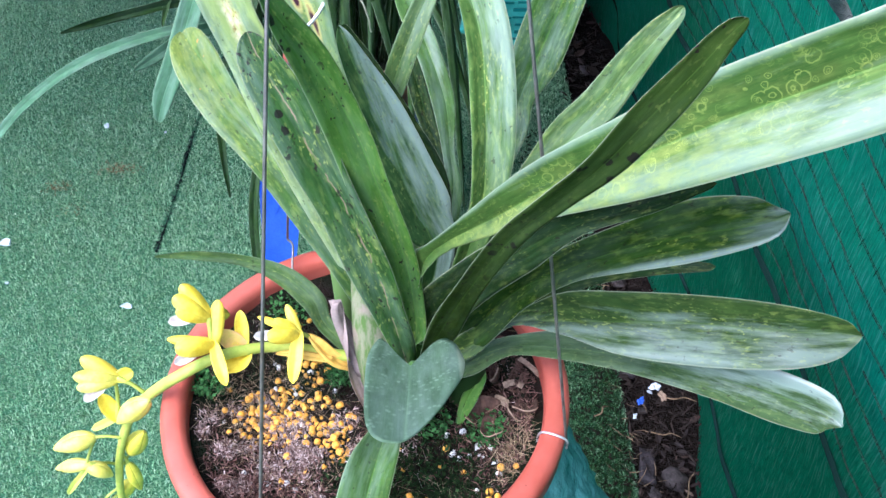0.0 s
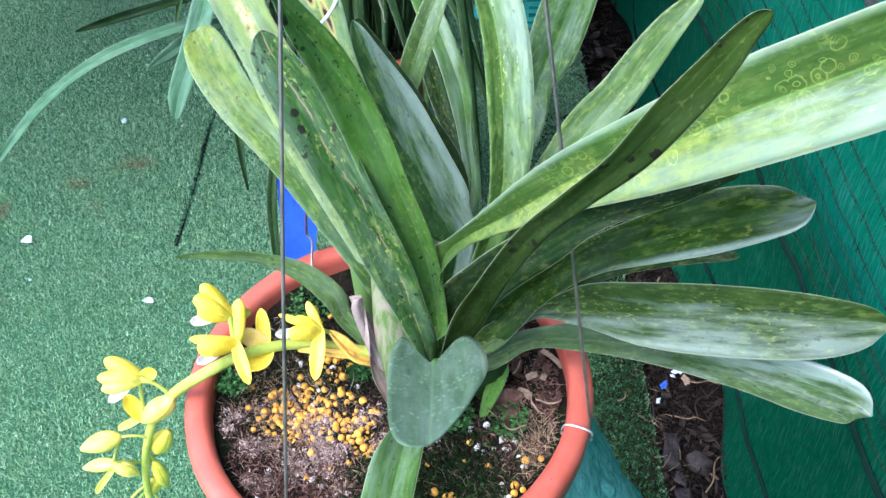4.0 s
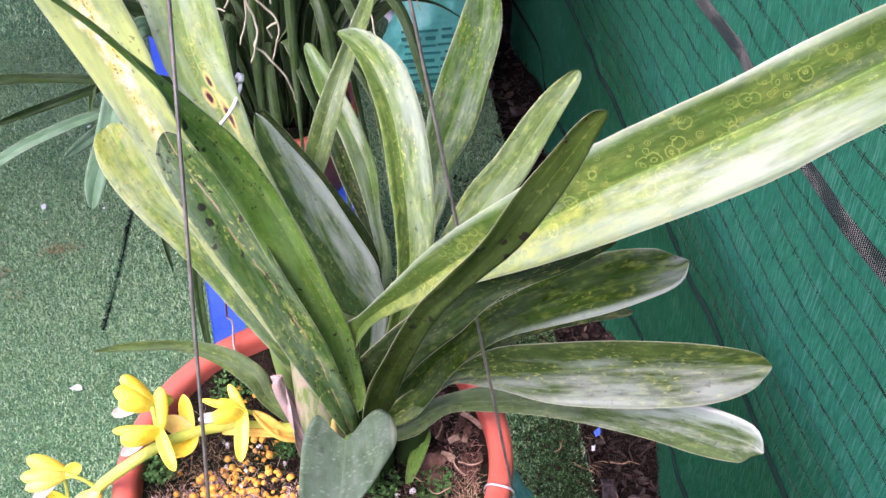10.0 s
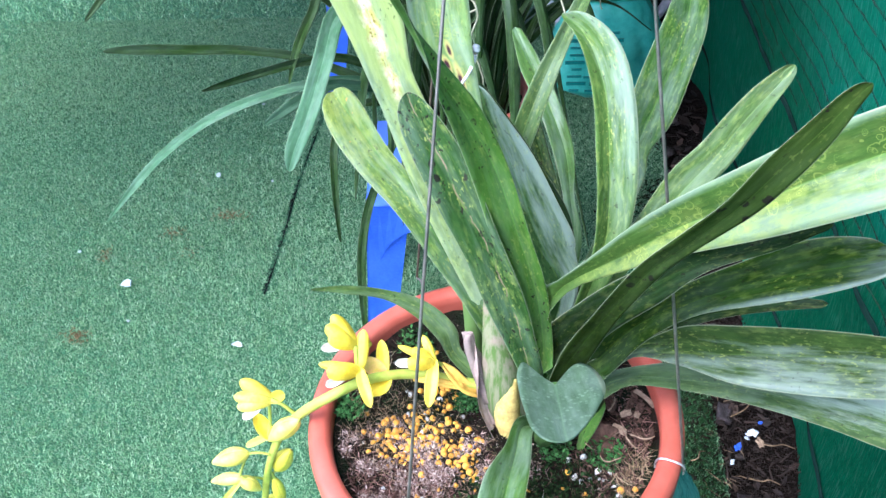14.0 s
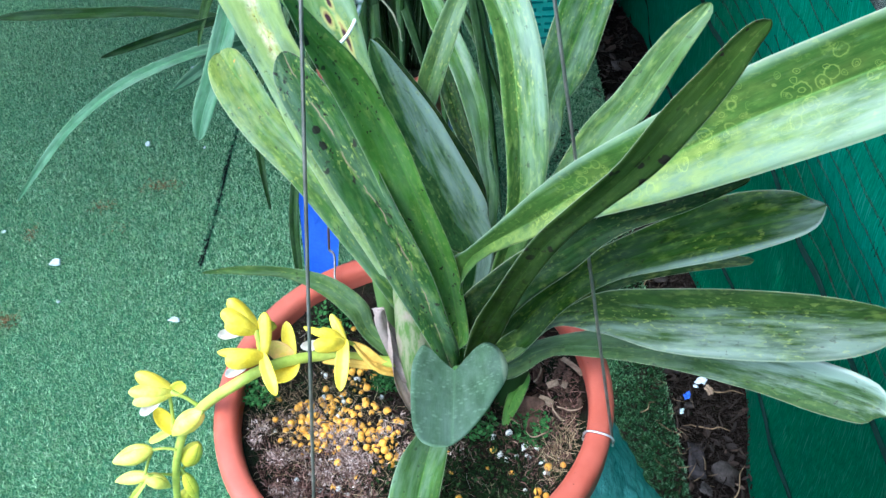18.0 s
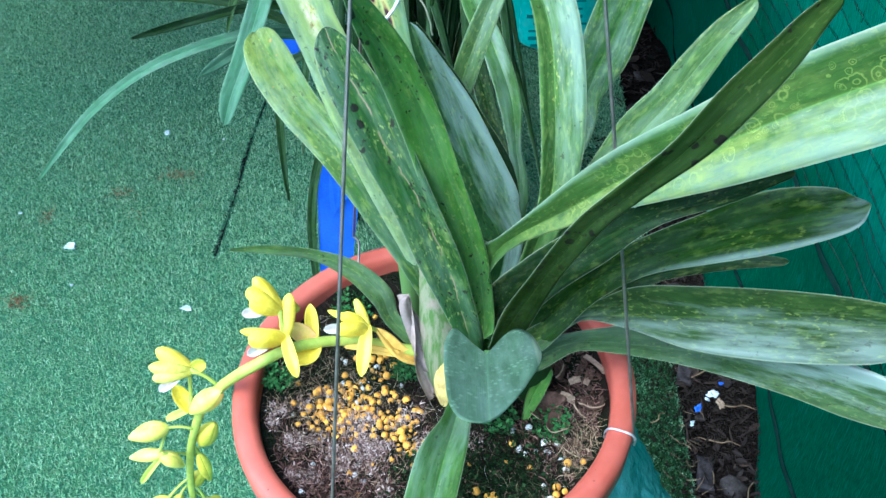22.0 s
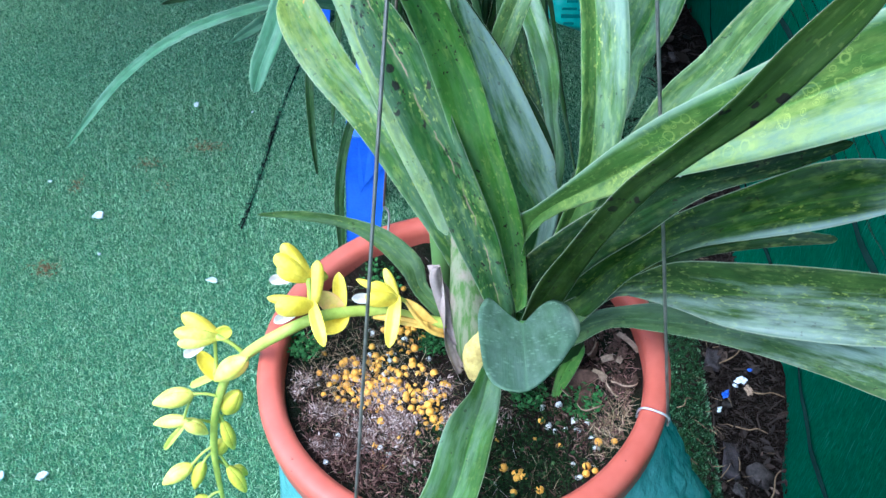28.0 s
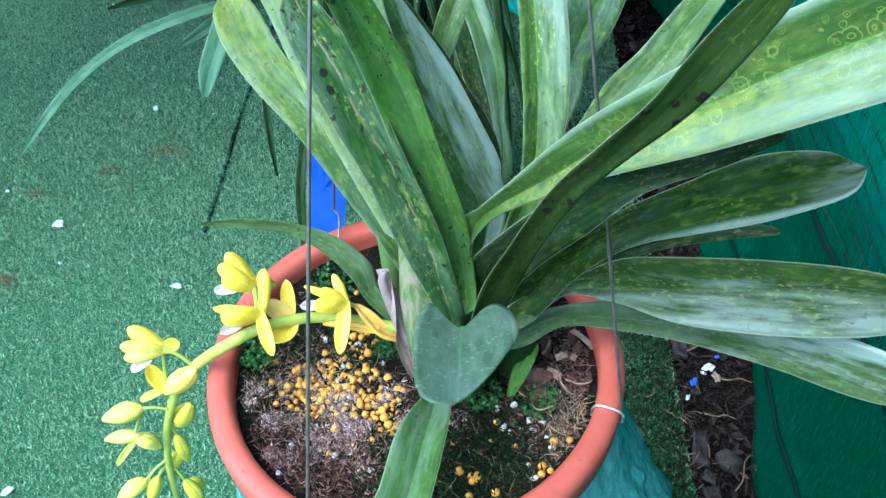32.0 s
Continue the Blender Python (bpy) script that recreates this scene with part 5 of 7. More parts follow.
leaf(orchid, LEAF['yellow_tip'], 0.35, 'green strap leaf with a yellowing tip', [
      (-0.045, 0.455, 0.905, 0.017, 64, 0.45),
      (-0.071, 0.468, 0.969, 0.021, 43, 0.51),
      (-0.099, 0.488, 1.013, 0.027, 33, 0.52),
      (-0.129, 0.517, 1.044, 0.029, 30, 0.55),
      (-0.16, 0.554, 1.066, 0.033, 26, 0.68),
      (-0.189, 0.595, 1.079, 0.036, 18, 0.62),
      (-0.21, 0.627, 1.085, 0.023, 14, 0.51)])
leaf(orchid, LEAF['scarred'], 0.35, 'dark green strap leaf with black specks and a scar', [
      (-0.026, 0.406, 0.931, 0.017, 63, 0.39),
      (-0.035, 0.411, 0.979, 0.021, 47, 0.51),
      (-0.047, 0.419, 1.029, 0.03, 54, 0.6),
      (-0.065, 0.429, 1.078, 0.031, 63, 0.56),
      (-0.081, 0.437, 1.109, 0.034, 56, 0.48),
      (-0.094, 0.447, 1.137, 0.034, 44, 0.5),
      (-0.109, 0.459, 1.162, 0.028, 40, 0.5),
      (-0.118, 0.469, 1.181, 0.015, 32, 0.56)])
leaf(orchid, LEAF['bright'], 0.35, '', [
      (-0.021, 0.415, 0.925, 0.017, -8, 0.53),
      (-0.02, 0.424, 0.968, 0.021, 13, 0.64),
      (-0.027, 0.433, 1.025, 0.025, 49, 0.67),
      (-0.042, 0.436, 1.084, 0.027, 79, 0.67),
      (-0.056, 0.436, 1.138, 0.027, 88, 0.65),
      (-0.074, 0.431, 1.185, 0.024, 80, 0.56),
      (-0.089, 0.423, 1.218, 0.019, 62, 0.53),
      (-0.102, 0.411, 1.256, 0.013, 36, 0.49),
      (-0.110, 0.385, 1.295, 0.0115, 30, 0.48),
      (-0.116, 0.352, 1.332, 0.010, 25, 0.48),
      (-0.119, 0.315, 1.366, 0.008, 25, 0.48),
      (-0.121, 0.285, 1.39, 0.005, 25, 0.48)])
leaf(orchid, LEAF['rotten'], 0.2, 'strap leaf with a rotting yellow blotch', [
      (-0.043, 0.463, 0.902, 0.018, 72, 0.46),
      (-0.076, 0.475, 1.024, 0.034, 69, 0.59),
      (-0.107, 0.481, 1.111, 0.036, 73, 0.51),
      (-0.12, 0.485, 1.153, 0.034, 76, 0.51),
      (-0.132, 0.487, 1.186, 0.032, 71, 0.47),
      (-0.14, 0.491, 1.221, 0.04, 64, 0.46),
      (-0.151, 0.495, 1.256, 0.045, 71, 0.46),
      (-0.161, 0.497, 1.283, 0.045, 76, 0.45),
      (-0.17, 0.498, 1.306, 0.045, 74, 0.44),
      (-0.175, 0.5, 1.323, 0.021, 68, 0.45)])
leaf(orchid, LEAF['rotten_small'], 0.25, 'pale green strap leaf with a purple rot mark', [
      (-0.027, 0.46, 0.954, 0.017, 48, 0.54),
      (-0.043, 0.476, 1.038, 0.021, 54, 0.57),
      (-0.061, 0.486, 1.102, 0.018, 63, 0.59),
      (-0.075, 0.493, 1.143, 0.021, 67, 0.53),
      (-0.085, 0.499, 1.176, 0.03, 65, 0.49),
      (-0.096, 0.504, 1.208, 0.041, 50, 0.44),
      (-0.099, 0.511, 1.246, 0.043, 31, 0.48),
      (-0.104, 0.516, 1.27, 0.043, 51, 0.49),
      (-0.11, 0.52, 1.295, 0.039, 50, 0.49),
      (-0.114, 0.524, 1.316, 0.028, 44, 0.47)])
leaf(orchid, LEAF['sheen'], 0.45, '', [
      (-0.018, 0.452, 0.922, 0.017, -21, 0.41),
      (-0.004, 0.481, 0.982, 0.024, -11, 0.49),
      (-0.018, 0.494, 1.008, 0.045, 32, 0.43),
      (-0.033, 0.51, 1.04, 0.046, 32, 0.45),
      (-0.047, 0.527, 1.076, 0.04, 37, 0.5),
      (-0.065, 0.544, 1.111, 0.023, 41, 0.47),
      (-0.074, 0.555, 1.134, 0.007, 53, 0.32)])
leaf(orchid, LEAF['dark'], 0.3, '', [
      (-0.013, 0.475, 0.935, 0.0145, -10, 0.5),
      (-0.002, 0.522, 1.005, 0.021, 10, 0.59),
      (-0.027, 0.554, 1.052, 0.014, 39, 0.59),
      (-0.055, 0.577, 1.089, 0.011, 51, 0.58),
      (-0.076, 0.593, 1.112, 0.008, 45, 0.59)])
leaf(orchid, LEAF['pale'], 0.3, 'narrow pale green leaf', [
      (-0.02, 0.48, 0.93, 0.0145, 20, 0.4),
      (-0.035, 0.518, 0.986, 0.0196, 16, 0.46),
      (-0.044, 0.557, 1.045, 0.014, 7, 0.48),
      (-0.037, 0.577, 1.075, 0.02, -19, 0.45),
      (-0.022, 0.598, 1.108, 0.019, -27, 0.47),
      (-0.004, 0.619, 1.14, 0.014, -33, 0.5),
      (0.01, 0.633, 1.164, 0.013, -30, 0.49),
      (0.026, 0.651, 1.192, 0.007, -32, 0.5)])
leaf(orchid, LEAF['plain'], 0.3, '', [
      (-0.008, 0.482, 0.942, 0.0145, -6, 0.49),
      (0.008, 0.547, 0.978, 0.0145, -11, 0.45),
      (0.006, 0.584, 0.997, 0.011, -5, 0.63),
      (0.002, 0.624, 1.019, 0.02, -1, 0.62),
      (-0.011, 0.664, 1.039, 0.021, 9, 0.55),
      (-0.029, 0.709, 1.062, 0.021, 10, 0.6),
      (-0.046, 0.749, 1.082, 0.009, 12, 0.53)])
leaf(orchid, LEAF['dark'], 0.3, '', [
      (-0.008, 0.498, 0.924, 0.0145, -4, 0.49),
      (0.006, 0.576, 0.949, 0.0162, -1, 0.58),
      (-0.004, 0.622, 0.963, 0.012, -3, 0.57),
      (-0.018, 0.672, 0.978, 0.017, -1, 0.56),
      (-0.032, 0.732, 0.996, 0.019, 3, 0.51)])
leaf(orchid, LEAF['streak_sheen'], 0.5, 'strap leaf with a pale sheen painted over its wax', [
      (0.005, 0.465, 0.945, 0.017, -47, 0.46),
      (0.027, 0.483, 1.015, 0.023, -36, 0.42),
      (0.031, 0.5, 1.056, 0.03, -6, 0.35),
      (0.03, 0.518, 1.092, 0.033, 6, 0.33),
      (0.027, 0.541, 1.128, 0.032, 14, 0.33),
      (0.018, 0.562, 1.155, 0.029, 25, 0.31),
      (0.005, 0.577, 1.172, 0.018, 33, 0.35),
      (-0.008, 0.585, 1.179, 0.005, 37, 0.5)])
leaf(orchid, LEAF['streak'], 0.3, 'strap leaf with yellow-green streaks', [
      (0.017, 0.501, 0.979, 0.0145, -13, 0.39),
      (0.054, 0.566, 1.024, 0.0179, -8, 0.36),
      (0.062, 0.596, 1.041, 0.023, -23, 0.5),
      (0.076, 0.627, 1.056, 0.041, -16, 0.51),
      (0.095, 0.668, 1.073, 0.044, -6, 0.54),
      (0.115, 0.721, 1.091, 0.041, -5, 0.53),
      (0.125, 0.766, 1.105, 0.03, -4, 0.5),
      (0.13, 0.801, 1.115, 0.009, -7, 0.5)])
leaf(orchid, LEAF['pale'], 0.25, '', [
      (-0.005, 0.466, 0.917, 0.012799999999999999, -50, 0.52),
      (0.017, 0.481, 0.967, 0.021, -53, 0.45),
      (0.061, 0.497, 1.028, 0.022, -52, 0.59),
      (0.091, 0.509, 1.067, 0.029, -49, 0.62),
      (0.112, 0.517, 1.092, 0.028, -43, 0.55),
      (0.132, 0.527, 1.119, 0.024, -42, 0.56),
      (0.151, 0.536, 1.14, 0.018, -43, 0.62),
      (0.164, 0.543, 1.156, 0.009, -40, 0.49)])
leaf(orchid, LEAF['ringed'], 0.5, 'long strap leaf mottled with yellow rings', [
      (-0.02, 0.449, 0.939, 0.012799999999999999, -162, 0.5),
      (-0.016, 0.436, 1.005, 0.021, -76, 0.58),
      (-0.003, 0.427, 1.04, 0.012, -91, 0.56),
      (0.033, 0.403, 1.09, 0.023, -83, 0.61),
      (0.067, 0.384, 1.135, 0.035, -69, 0.49),
      (0.106, 0.363, 1.173, 0.045, -63, 0.5),
      (0.141, 0.35, 1.206, 0.051, -56, 0.46),
      (0.197, 0.339, 1.243, 0.053, -62, 0.48),
      (0.225, 0.335, 1.26, 0.051, -52, 0.51),
      (0.255, 0.34, 1.271, 0.05, -45, 0.5),
      (0.286, 0.352, 1.276, 0.046, -39, 0.48),
      (0.32, 0.37, 1.278, 0.036, -38, 0.47),
      (0.33, 0.378, 1.279, 0.016, -28, 0.63)])
leaf(orchid, LEAF['olive'], 0.15, 'dark narrow leaf crossing the others', [
      (-0.014, 0.414, 0.929, 0.017, 177, 0.4),
      (-0.0, 0.376, 1.016, 0.021, 210, 0.45),
      (0.017, 0.339, 1.098, 0.016, 214, 0.55),
      (0.033, 0.313, 1.158, 0.014, 237, 0.56),
      (0.049, 0.293, 1.199, 0.014, 236, 0.6),
      (0.065, 0.278, 1.235, 0.016, 238, 0.55),
      (0.078, 0.27, 1.265, 0.016, 265, 0.52),
      (0.089, 0.266, 1.287, 0.013, 293, 0.51),
      (0.098, 0.266, 1.302, 0.009, 294, 0.61),
      (0.103, 0.266, 1.309, 0.005, 301, 0.58)])
leaf(orchid, LEAF['mottled'], 0.45, 'leaf mottled with yellow, darkened for the shade it lies in', [
      (0.001, 0.432, 0.916, 0.025, -74, 0.49),
      (0.02618, 0.4258, 0.9586, 0.029, -72, 0.5),
      (0.05078, 0.4224, 0.999, 0.027, -68, 0.51),
      (0.08474, 0.4102, 1.037, 0.024, -58, 0.58),
      (0.1193, 0.3956, 1.071, 0.031, -55, 0.51),
      (0.1525, 0.3777, 1.1, 0.037, -53, 0.56),
      (0.18, 0.362, 1.123, 0.027, -53, 0.59),
      (0.192, 0.36, 1.133, 0.01, -48, 0.51)])
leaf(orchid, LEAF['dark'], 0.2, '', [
      (-0.014, 0.447, 0.912, 0.027, -118, 0.49),
      (-0.002, 0.428, 0.97, 0.036, -108, 0.56),
      (0.021, 0.406, 1.028, 0.033, -104, 0.56),
      (0.05, 0.386, 1.078, 0.028, -85, 0.53),
      (0.08, 0.371, 1.115, 0.016, -69, 0.61),
      (0.115, 0.361, 1.14, 0.012, -43, 0.52),
      (0.147, 0.361, 1.154, 0.004, -42, 0.56)])
leaf(orchid, LEAF['halved'], 0.5, 'broad leaf with a pale sheen painted on one half', [
      (-0.005, 0.423, 0.918, 0.012799999999999999, -59, 0.49),
      (0.02318, 0.4212, 0.9421, 0.0196, -48, 0.61),
      (0.05124, 0.4251, 0.9632, 0.009, -28, 0.66),
      (0.08373, 0.4162, 0.9745, 0.028, -45, 0.71),
      (0.1223, 0.4029, 0.9897, 0.043, -47, 0.51),
      (0.1687, 0.3855, 1.009, 0.047, -47, 0.41),
      (0.211, 0.361, 1.03, 0.042, -49, 0.44),
      (0.245, 0.355, 1.036, 0.027, -49, 0.39),
      (0.261, 0.351, 1.037, 0.009, -48, 0.38)])
leaf(orchid, LEAF['sheen_tip'], 0.4, '', [
      (0.001, 0.423, 0.909, 0.0162, -50, 0.43),
      (0.02107, 0.4225, 0.9201, 0.021, -40, 0.48),
      (0.05097, 0.427, 0.9321, 0.015, -41, 0.54),
      (0.08831, 0.4177, 0.9417, 0.022, -48, 0.65),
      (0.1377, 0.3974, 0.9558, 0.027, -51, 0.62),
      (0.1859, 0.3666, 0.9736, 0.031, -52, 0.58),
      (0.218, 0.341, 0.989, 0.034, -49, 0.5),
      (0.243, 0.323, 0.994, 0.027, -46, 0.48),
      (0.251, 0.314, 0.993, 0.007, -61, 0.48)])
leaf(orchid, LEAF['dark'], 0.25, '', [
      (0.013, 0.44, 0.91, 0.022, -51, 0.54),
      (0.042, 0.444, 0.945, 0.023, -43, 0.54),
      (0.072, 0.443, 0.972, 0.019, -49, 0.52),
      (0.107, 0.438, 0.996, 0.014, -52, 0.66),
      (0.148, 0.428, 1.019, 0.013, -55, 0.56),
      (0.184, 0.414, 1.034, 0.005, -48, 0.46)])
leaf(orchid, LEAF['pale'], 0.2, 'thin drooping young leaf', [
      (-0.092, 0.463, 0.908, 0.013, 29, 0.49),
      (-0.104, 0.471, 0.937, 0.019, 47, 0.51),
      (-0.126, 0.474, 0.963, 0.016, 57, 0.5),
      (-0.153, 0.471, 0.982, 0.009, 61, 0.51),
      (-0.184, 0.461, 0.997, 0.007, 58, 0.5),
      (-0.21, 0.451, 1.006, 0.002, 58, 0.47)])
leaf(orchid, LEAF['plain'], 0.45, '', [
      (-0.037, 0.393, 0.905, 0.017, 16, 0.54),
      (-0.042, 0.359, 0.916, 0.022, 17, 0.51),
      (-0.048, 0.324, 0.924, 0.033, 8, 0.44),
      (-0.056, 0.283, 0.923, 0.034, 5, 0.45),
      (-0.068, 0.259, 0.915, 0.032, 17, 0.45),
      (-0.079, 0.239, 0.9, 0.022, 23, 0.41)])


def lobed_leaf(outline, centre, across, along, spine):
    """A broad leaf end with two lobes: a closed smooth outline in the leaf's own plane, drawn in to its spine and cupped."""
    o, a, b = Vector(centre), Vector(across), Vector(along)
    n = a.cross(b).normalized()
    edge = spline(list(outline) + [outline[0]], 96)[:-1]
    bm = bmesh.new()
    uvl = bm.loops.layers.uv.new("UVMap")
    l1, l2 = bm.verts.layers.float.new("along"), bm.verts.layers.float.new("side")
    tag, rings = {}, []
    for sgn in (0, 1):
        for k in range(9):
            f = 1 - k / 8
            ring = []
            for u, v in edge:
                su = spine[0] + (spine[2] - spine[0]) * min(max((v - spine[1]) / (spine[3] - spine[1]), 0), 1)
                sv = min(max(v, spine[1]), spine[3])
                x, y = su + (u - su) * f, sv + (v - sv) * f
                lift = 0.004 * min(1.0, abs(x - su) / 0.02) ** 1.5 + 0.0007 * noise.noise((60 * x, 30 * y, 2))
                q = bm.verts.new(o + a * x + b * y - n * (lift - sgn * 0.0012 * (1 - 0.6 * f ** 6)))
                tag[q] = (x, y, 0.5, (x - su) / 0.026)
                ring.append(q)
            rings.append(ring)
    m = len(edge)
    for base in (0, 9):
        for k in range(8):
            for i in range(m):
                bm.faces.new((rings[base + k][i], rings[base + k][(i + 1) % m], rings[base + k + 1][(i + 1) % m], rings[base + k + 1][i]))
    for i in range(m):
        bm.faces.new((rings[0][i], rings[9][i], rings[9][(i + 1) % m], rings[0][(i + 1) % m]))
    for q in bm.verts:
        q[l1], q[l2] = tag[q][2:]
    for f in bm.faces:
        for lp in f.loops:
            lp[uvl].uv = (tag[lp.vert][0] + 5.0, tag[lp.vert][1] + 3.0)
    bmesh.ops.remove_doubles(bm, verts=bm.verts, dist=2e-5)
    bmesh.ops.dissolve_degenerate(bm, edges=bm.edges[:], dist=1e-6)
    bmesh.ops.recalc_face_normals(bm, faces=bm.faces)
    return bm


part("leaf", lobed_leaf(((0.0, 0.047), (0.0067, 0.021), (0.0133, 0.004), (0.0188, -0.001), (0.0245, 0.012), (0.028, 0.036), (0.0285, 0.058), (0.0255, 0.082), (0.0184, 0.11), (0.0108, 0.133), (0.004, 0.149), (-0.0018, 0.158), (-0.0074, 0.1613), (-0.0117, 0.1608), (-0.0155, 0.155), (-0.0185, 0.14), (-0.0205, 0.115), (-0.0224, 0.078), (-0.0232, 0.045), (-0.022, 0.021), (-0.0196, 0.0046), (-0.0172, 0.0), (-0.0128, 0.01), (-0.0066, 0.029)),
                        (-0.0184, 0.3274, 1.0586), (0.9997, 0.0128, -0.022), (0.0234, -0.8019, 0.597), (0.0, 0.05, -0.001, 0.14)), LEAF["bloom"], orchid, "broad notched leaf with a grey waxy bloom and pale dots")
part("leaf_stalk", tube([(-0.017, 0.296, 1.078), (-0.016, 0.33, 1.03), (-0.014, 0.375, 0.96), (-0.018, 0.41, 0.87)], [0.003, 0.006, 0.008, 0.009], 20, 8), LEAF["plain"], orchid)
# crown: swollen sheathed stems with papery husks
part("stem", tube([(-0.045, 0.44, 0.842), (-0.05, 0.444, 0.875), (-0.055, 0.449, 0.915), (-0.059, 0.456, 0.955), (-0.064, 0.472, 1.01)], [0.016, 0.019, 0.017, 0.012, 0.005], 26, 16), SHEATH, orchid, "pale sheathed stem with grey and green streaks")
part("stem", tube([(-0.015, 0.43, 0.845), (-0.012, 0.428, 0.89), (-0.014, 0.425, 0.94)], [0.017, 0.015, 0.008], 18, 12), LEAF["dark"], orchid, "green leaf stem with shade in its colour")
part("stem", tube([(-0.078, 0.475, 0.85), (-0.079, 0.476, 0.92), (-0.083, 0.483, 0.97), (-0.088, 0.492, 1.01)], [0.009, 0.0085, 0.0065, 0.003], 18, 10), LEAF["pale"], orchid, "young green shoot")
part("stem", tube([(0.015, 0.44, 0.845), (0.022, 0.436, 0.89), (0.03, 0.432, 0.925)], [0.015, 0.012, 0.006], 16, 12), LEAF["dark"], orchid, "green leaf stem with shade in its colour")
part("sheath", tube([(-0.047, 0.424, 0.852), (-0.05, 0.428, 0.872), (-0.049, 0.433, 0.892), (-0.044, 0.439, 0.915)], [0.009, 0.0112, 0.010, 0.003], 20, 14), SHEATH_YELLOW, orchid, "yellowed swollen sheath at the foot")
part("husk", blade([(-0.06, 0.424, 0.856, 0.016, 180, 0.5), (-0.071, 0.438, 0.882, 0.022, 170, 0.5), (-0.078, 0.448, 0.91, 0.02, 155, 0.5), (-0.084, 0.456, 0.935, 0.009, 150, 0.5), (-0.087, 0.459, 0.95, 0.005, 140, 0.5)], -0.7, nv=20, wave=0.005, seed=3.3), HUSK, orchid, "dry papery grey husk")
part("husk", blade([(-0.062, 0.436, 0.885, 0.012, 180, 0.5), (-0.072, 0.447, 0.915, 0.014, 165, 0.5), (-0.078, 0.451, 0.94, 0.013, 150, 0.5), (-0.08, 0.453, 0.954, 0.008, 150, 0.5)], 0.7, nv=16, wave=0.005, seed=5.1), HUSK, orchid, "dry papery brown husk with a rolled tip")
part("sprig", blade([(0.012, 0.405, 0.86, 0.006, 180, 0.5), (0.02, 0.418, 0.876, 0.014, 180, 0.5), (0.03, 0.43, 0.888, 0.010, 180, 0.5), (0.034, 0.435, 0.892, 0.002, 180, 0.5)], 0.4, nv=14, nu=6, seed=2.2), LEAF["bright"], orchid, "small fresh green leaf at the foot")

# flower spike
spike = [(-0.055, 0.446, 0.893), (-0.0807, 0.4436, 0.900), (-0.1042, 0.4424, 0.9081), (-0.131, 0.4396, 0.9162), (-0.1551, 0.429, 0.925), (-0.1755, 0.4182, 0.9285), (-0.2004, 0.4082, 0.9206), (-0.2293, 0.4115, 0.893), (-0.2510, 0.4103, 0.866), (-0.2648, 0.4031, 0.836), (-0.2750, 0.3976, 0.800), (-0.2815, 0.392, 0.759), (-0.283, 0.384, 0.715), (-0.284, 0.381, 0.685)]
part("flower_stalk", tube(spike, [0.0046, 0.0046, 0.0044, 0.0044, 0.0044, 0.0044, 0.0046, 0.0044, 0.0040, 0.0036, 0.0033, 0.0030, 0.0022, 0.0016], 80, 12), STALK, orchid, "yellow-green arching flower stalk")
part("flower_stalk_sheath", blade([(-0.0775, 0.4395, 0.8915, 0.010, 200, 0.5), (-0.0885, 0.4385, 0.902, 0.013, 200, 0.5), (-0.0985, 0.4425, 0.914, 0.011, 195, 0.5), (-0.1075, 0.4475, 0.9225, 0.004, 190, 0.5)], -0.5, nv=18, wave=0.003, seed=4.4), STALK_ORANGE, orchid, "orange papery sheath round the stalk")
part("flower_stalk_sheath", blade([(-0.088, 0.4355, 0.9045, 0.006, 200, 0.5), (-0.1035, 0.4345, 0.9095, 0.007, 200, 0.5), (-0.118, 0.4345, 0.9135, 0.006, 200, 0.5), (-0.131, 0.4325, 0.9165, 0.002, 200, 0.5)], -0.4, nv=16, wave=0.001, seed=6.4), STALK_ORANGE, orchid, "orange papery sheath round the stalk")


def petal(foot, tip, width, face, cup=0.5, bend=0.08, widest=0.58, seed=0.0):
    """A waxy petal from foot to tip: face is the way its open side looks, cup curls its edges that way, bend bows it along its run."""
    foot, tip = Vector(foot), Vector(tip)
    run = tip - foot
    t = run.normalized()
    f = Vector(face)
    f = (f - t * f.dot(t)).normalized()
    s = t.cross(f)
    bm = bmesh.new()
    nu, nv = 8, 14
    g, h = [], []
    for i in range(nv + 1):
        k = i / nv
        w = width * math.sqrt(max(0.015, 1 - ((k - widest) / ((widest + 0.06) if k < widest else (1.005 - widest))) ** 2))
        a, b = [], []
        for j in range(nu + 1):
            q = 2 * j / nu - 1
            z = cup * width * q * q * 0.5 * (w / width) + bend * run.length * (1 - (2 * k - 1) ** 2) * -1 + 0.0006 * noise.noise((seed + 4 * k, 3 * q, 1)) - 0.0005 * max(0, 1 - 6 * abs(q))
            p = foot + run * k + s * (q * w * 0.5) + f * z
            a.append(bm.verts.new(p)), b.append(bm.verts.new(p - f * 0.0008))
        g.append(a), h.append(b)
    for i in range(nv):
        for j in range(nu):
            bm.faces.new((g[i][j], g[i + 1][j], g[i + 1][j + 1], g[i][j + 1]))
            bm.faces.new((h[i][j], h[i][j + 1], h[i + 1][j + 1], h[i + 1][j]))
        bm.faces.new((g[i][0], h[i][0], h[i + 1][0], g[i + 1][0])), bm.faces.new((g[i][nu], g[i + 1][nu], h[i + 1][nu], h[i][nu]))
    bm.faces.new([*g[0], *h[0][::-1]]), bm.faces.new([*g[nv][::-1], *h[nv]])
    bmesh.ops.recalc_face_normals(bm, faces=bm.faces)
    return bm


UPWARD = Vector((0.1, -0.55, 0.83))


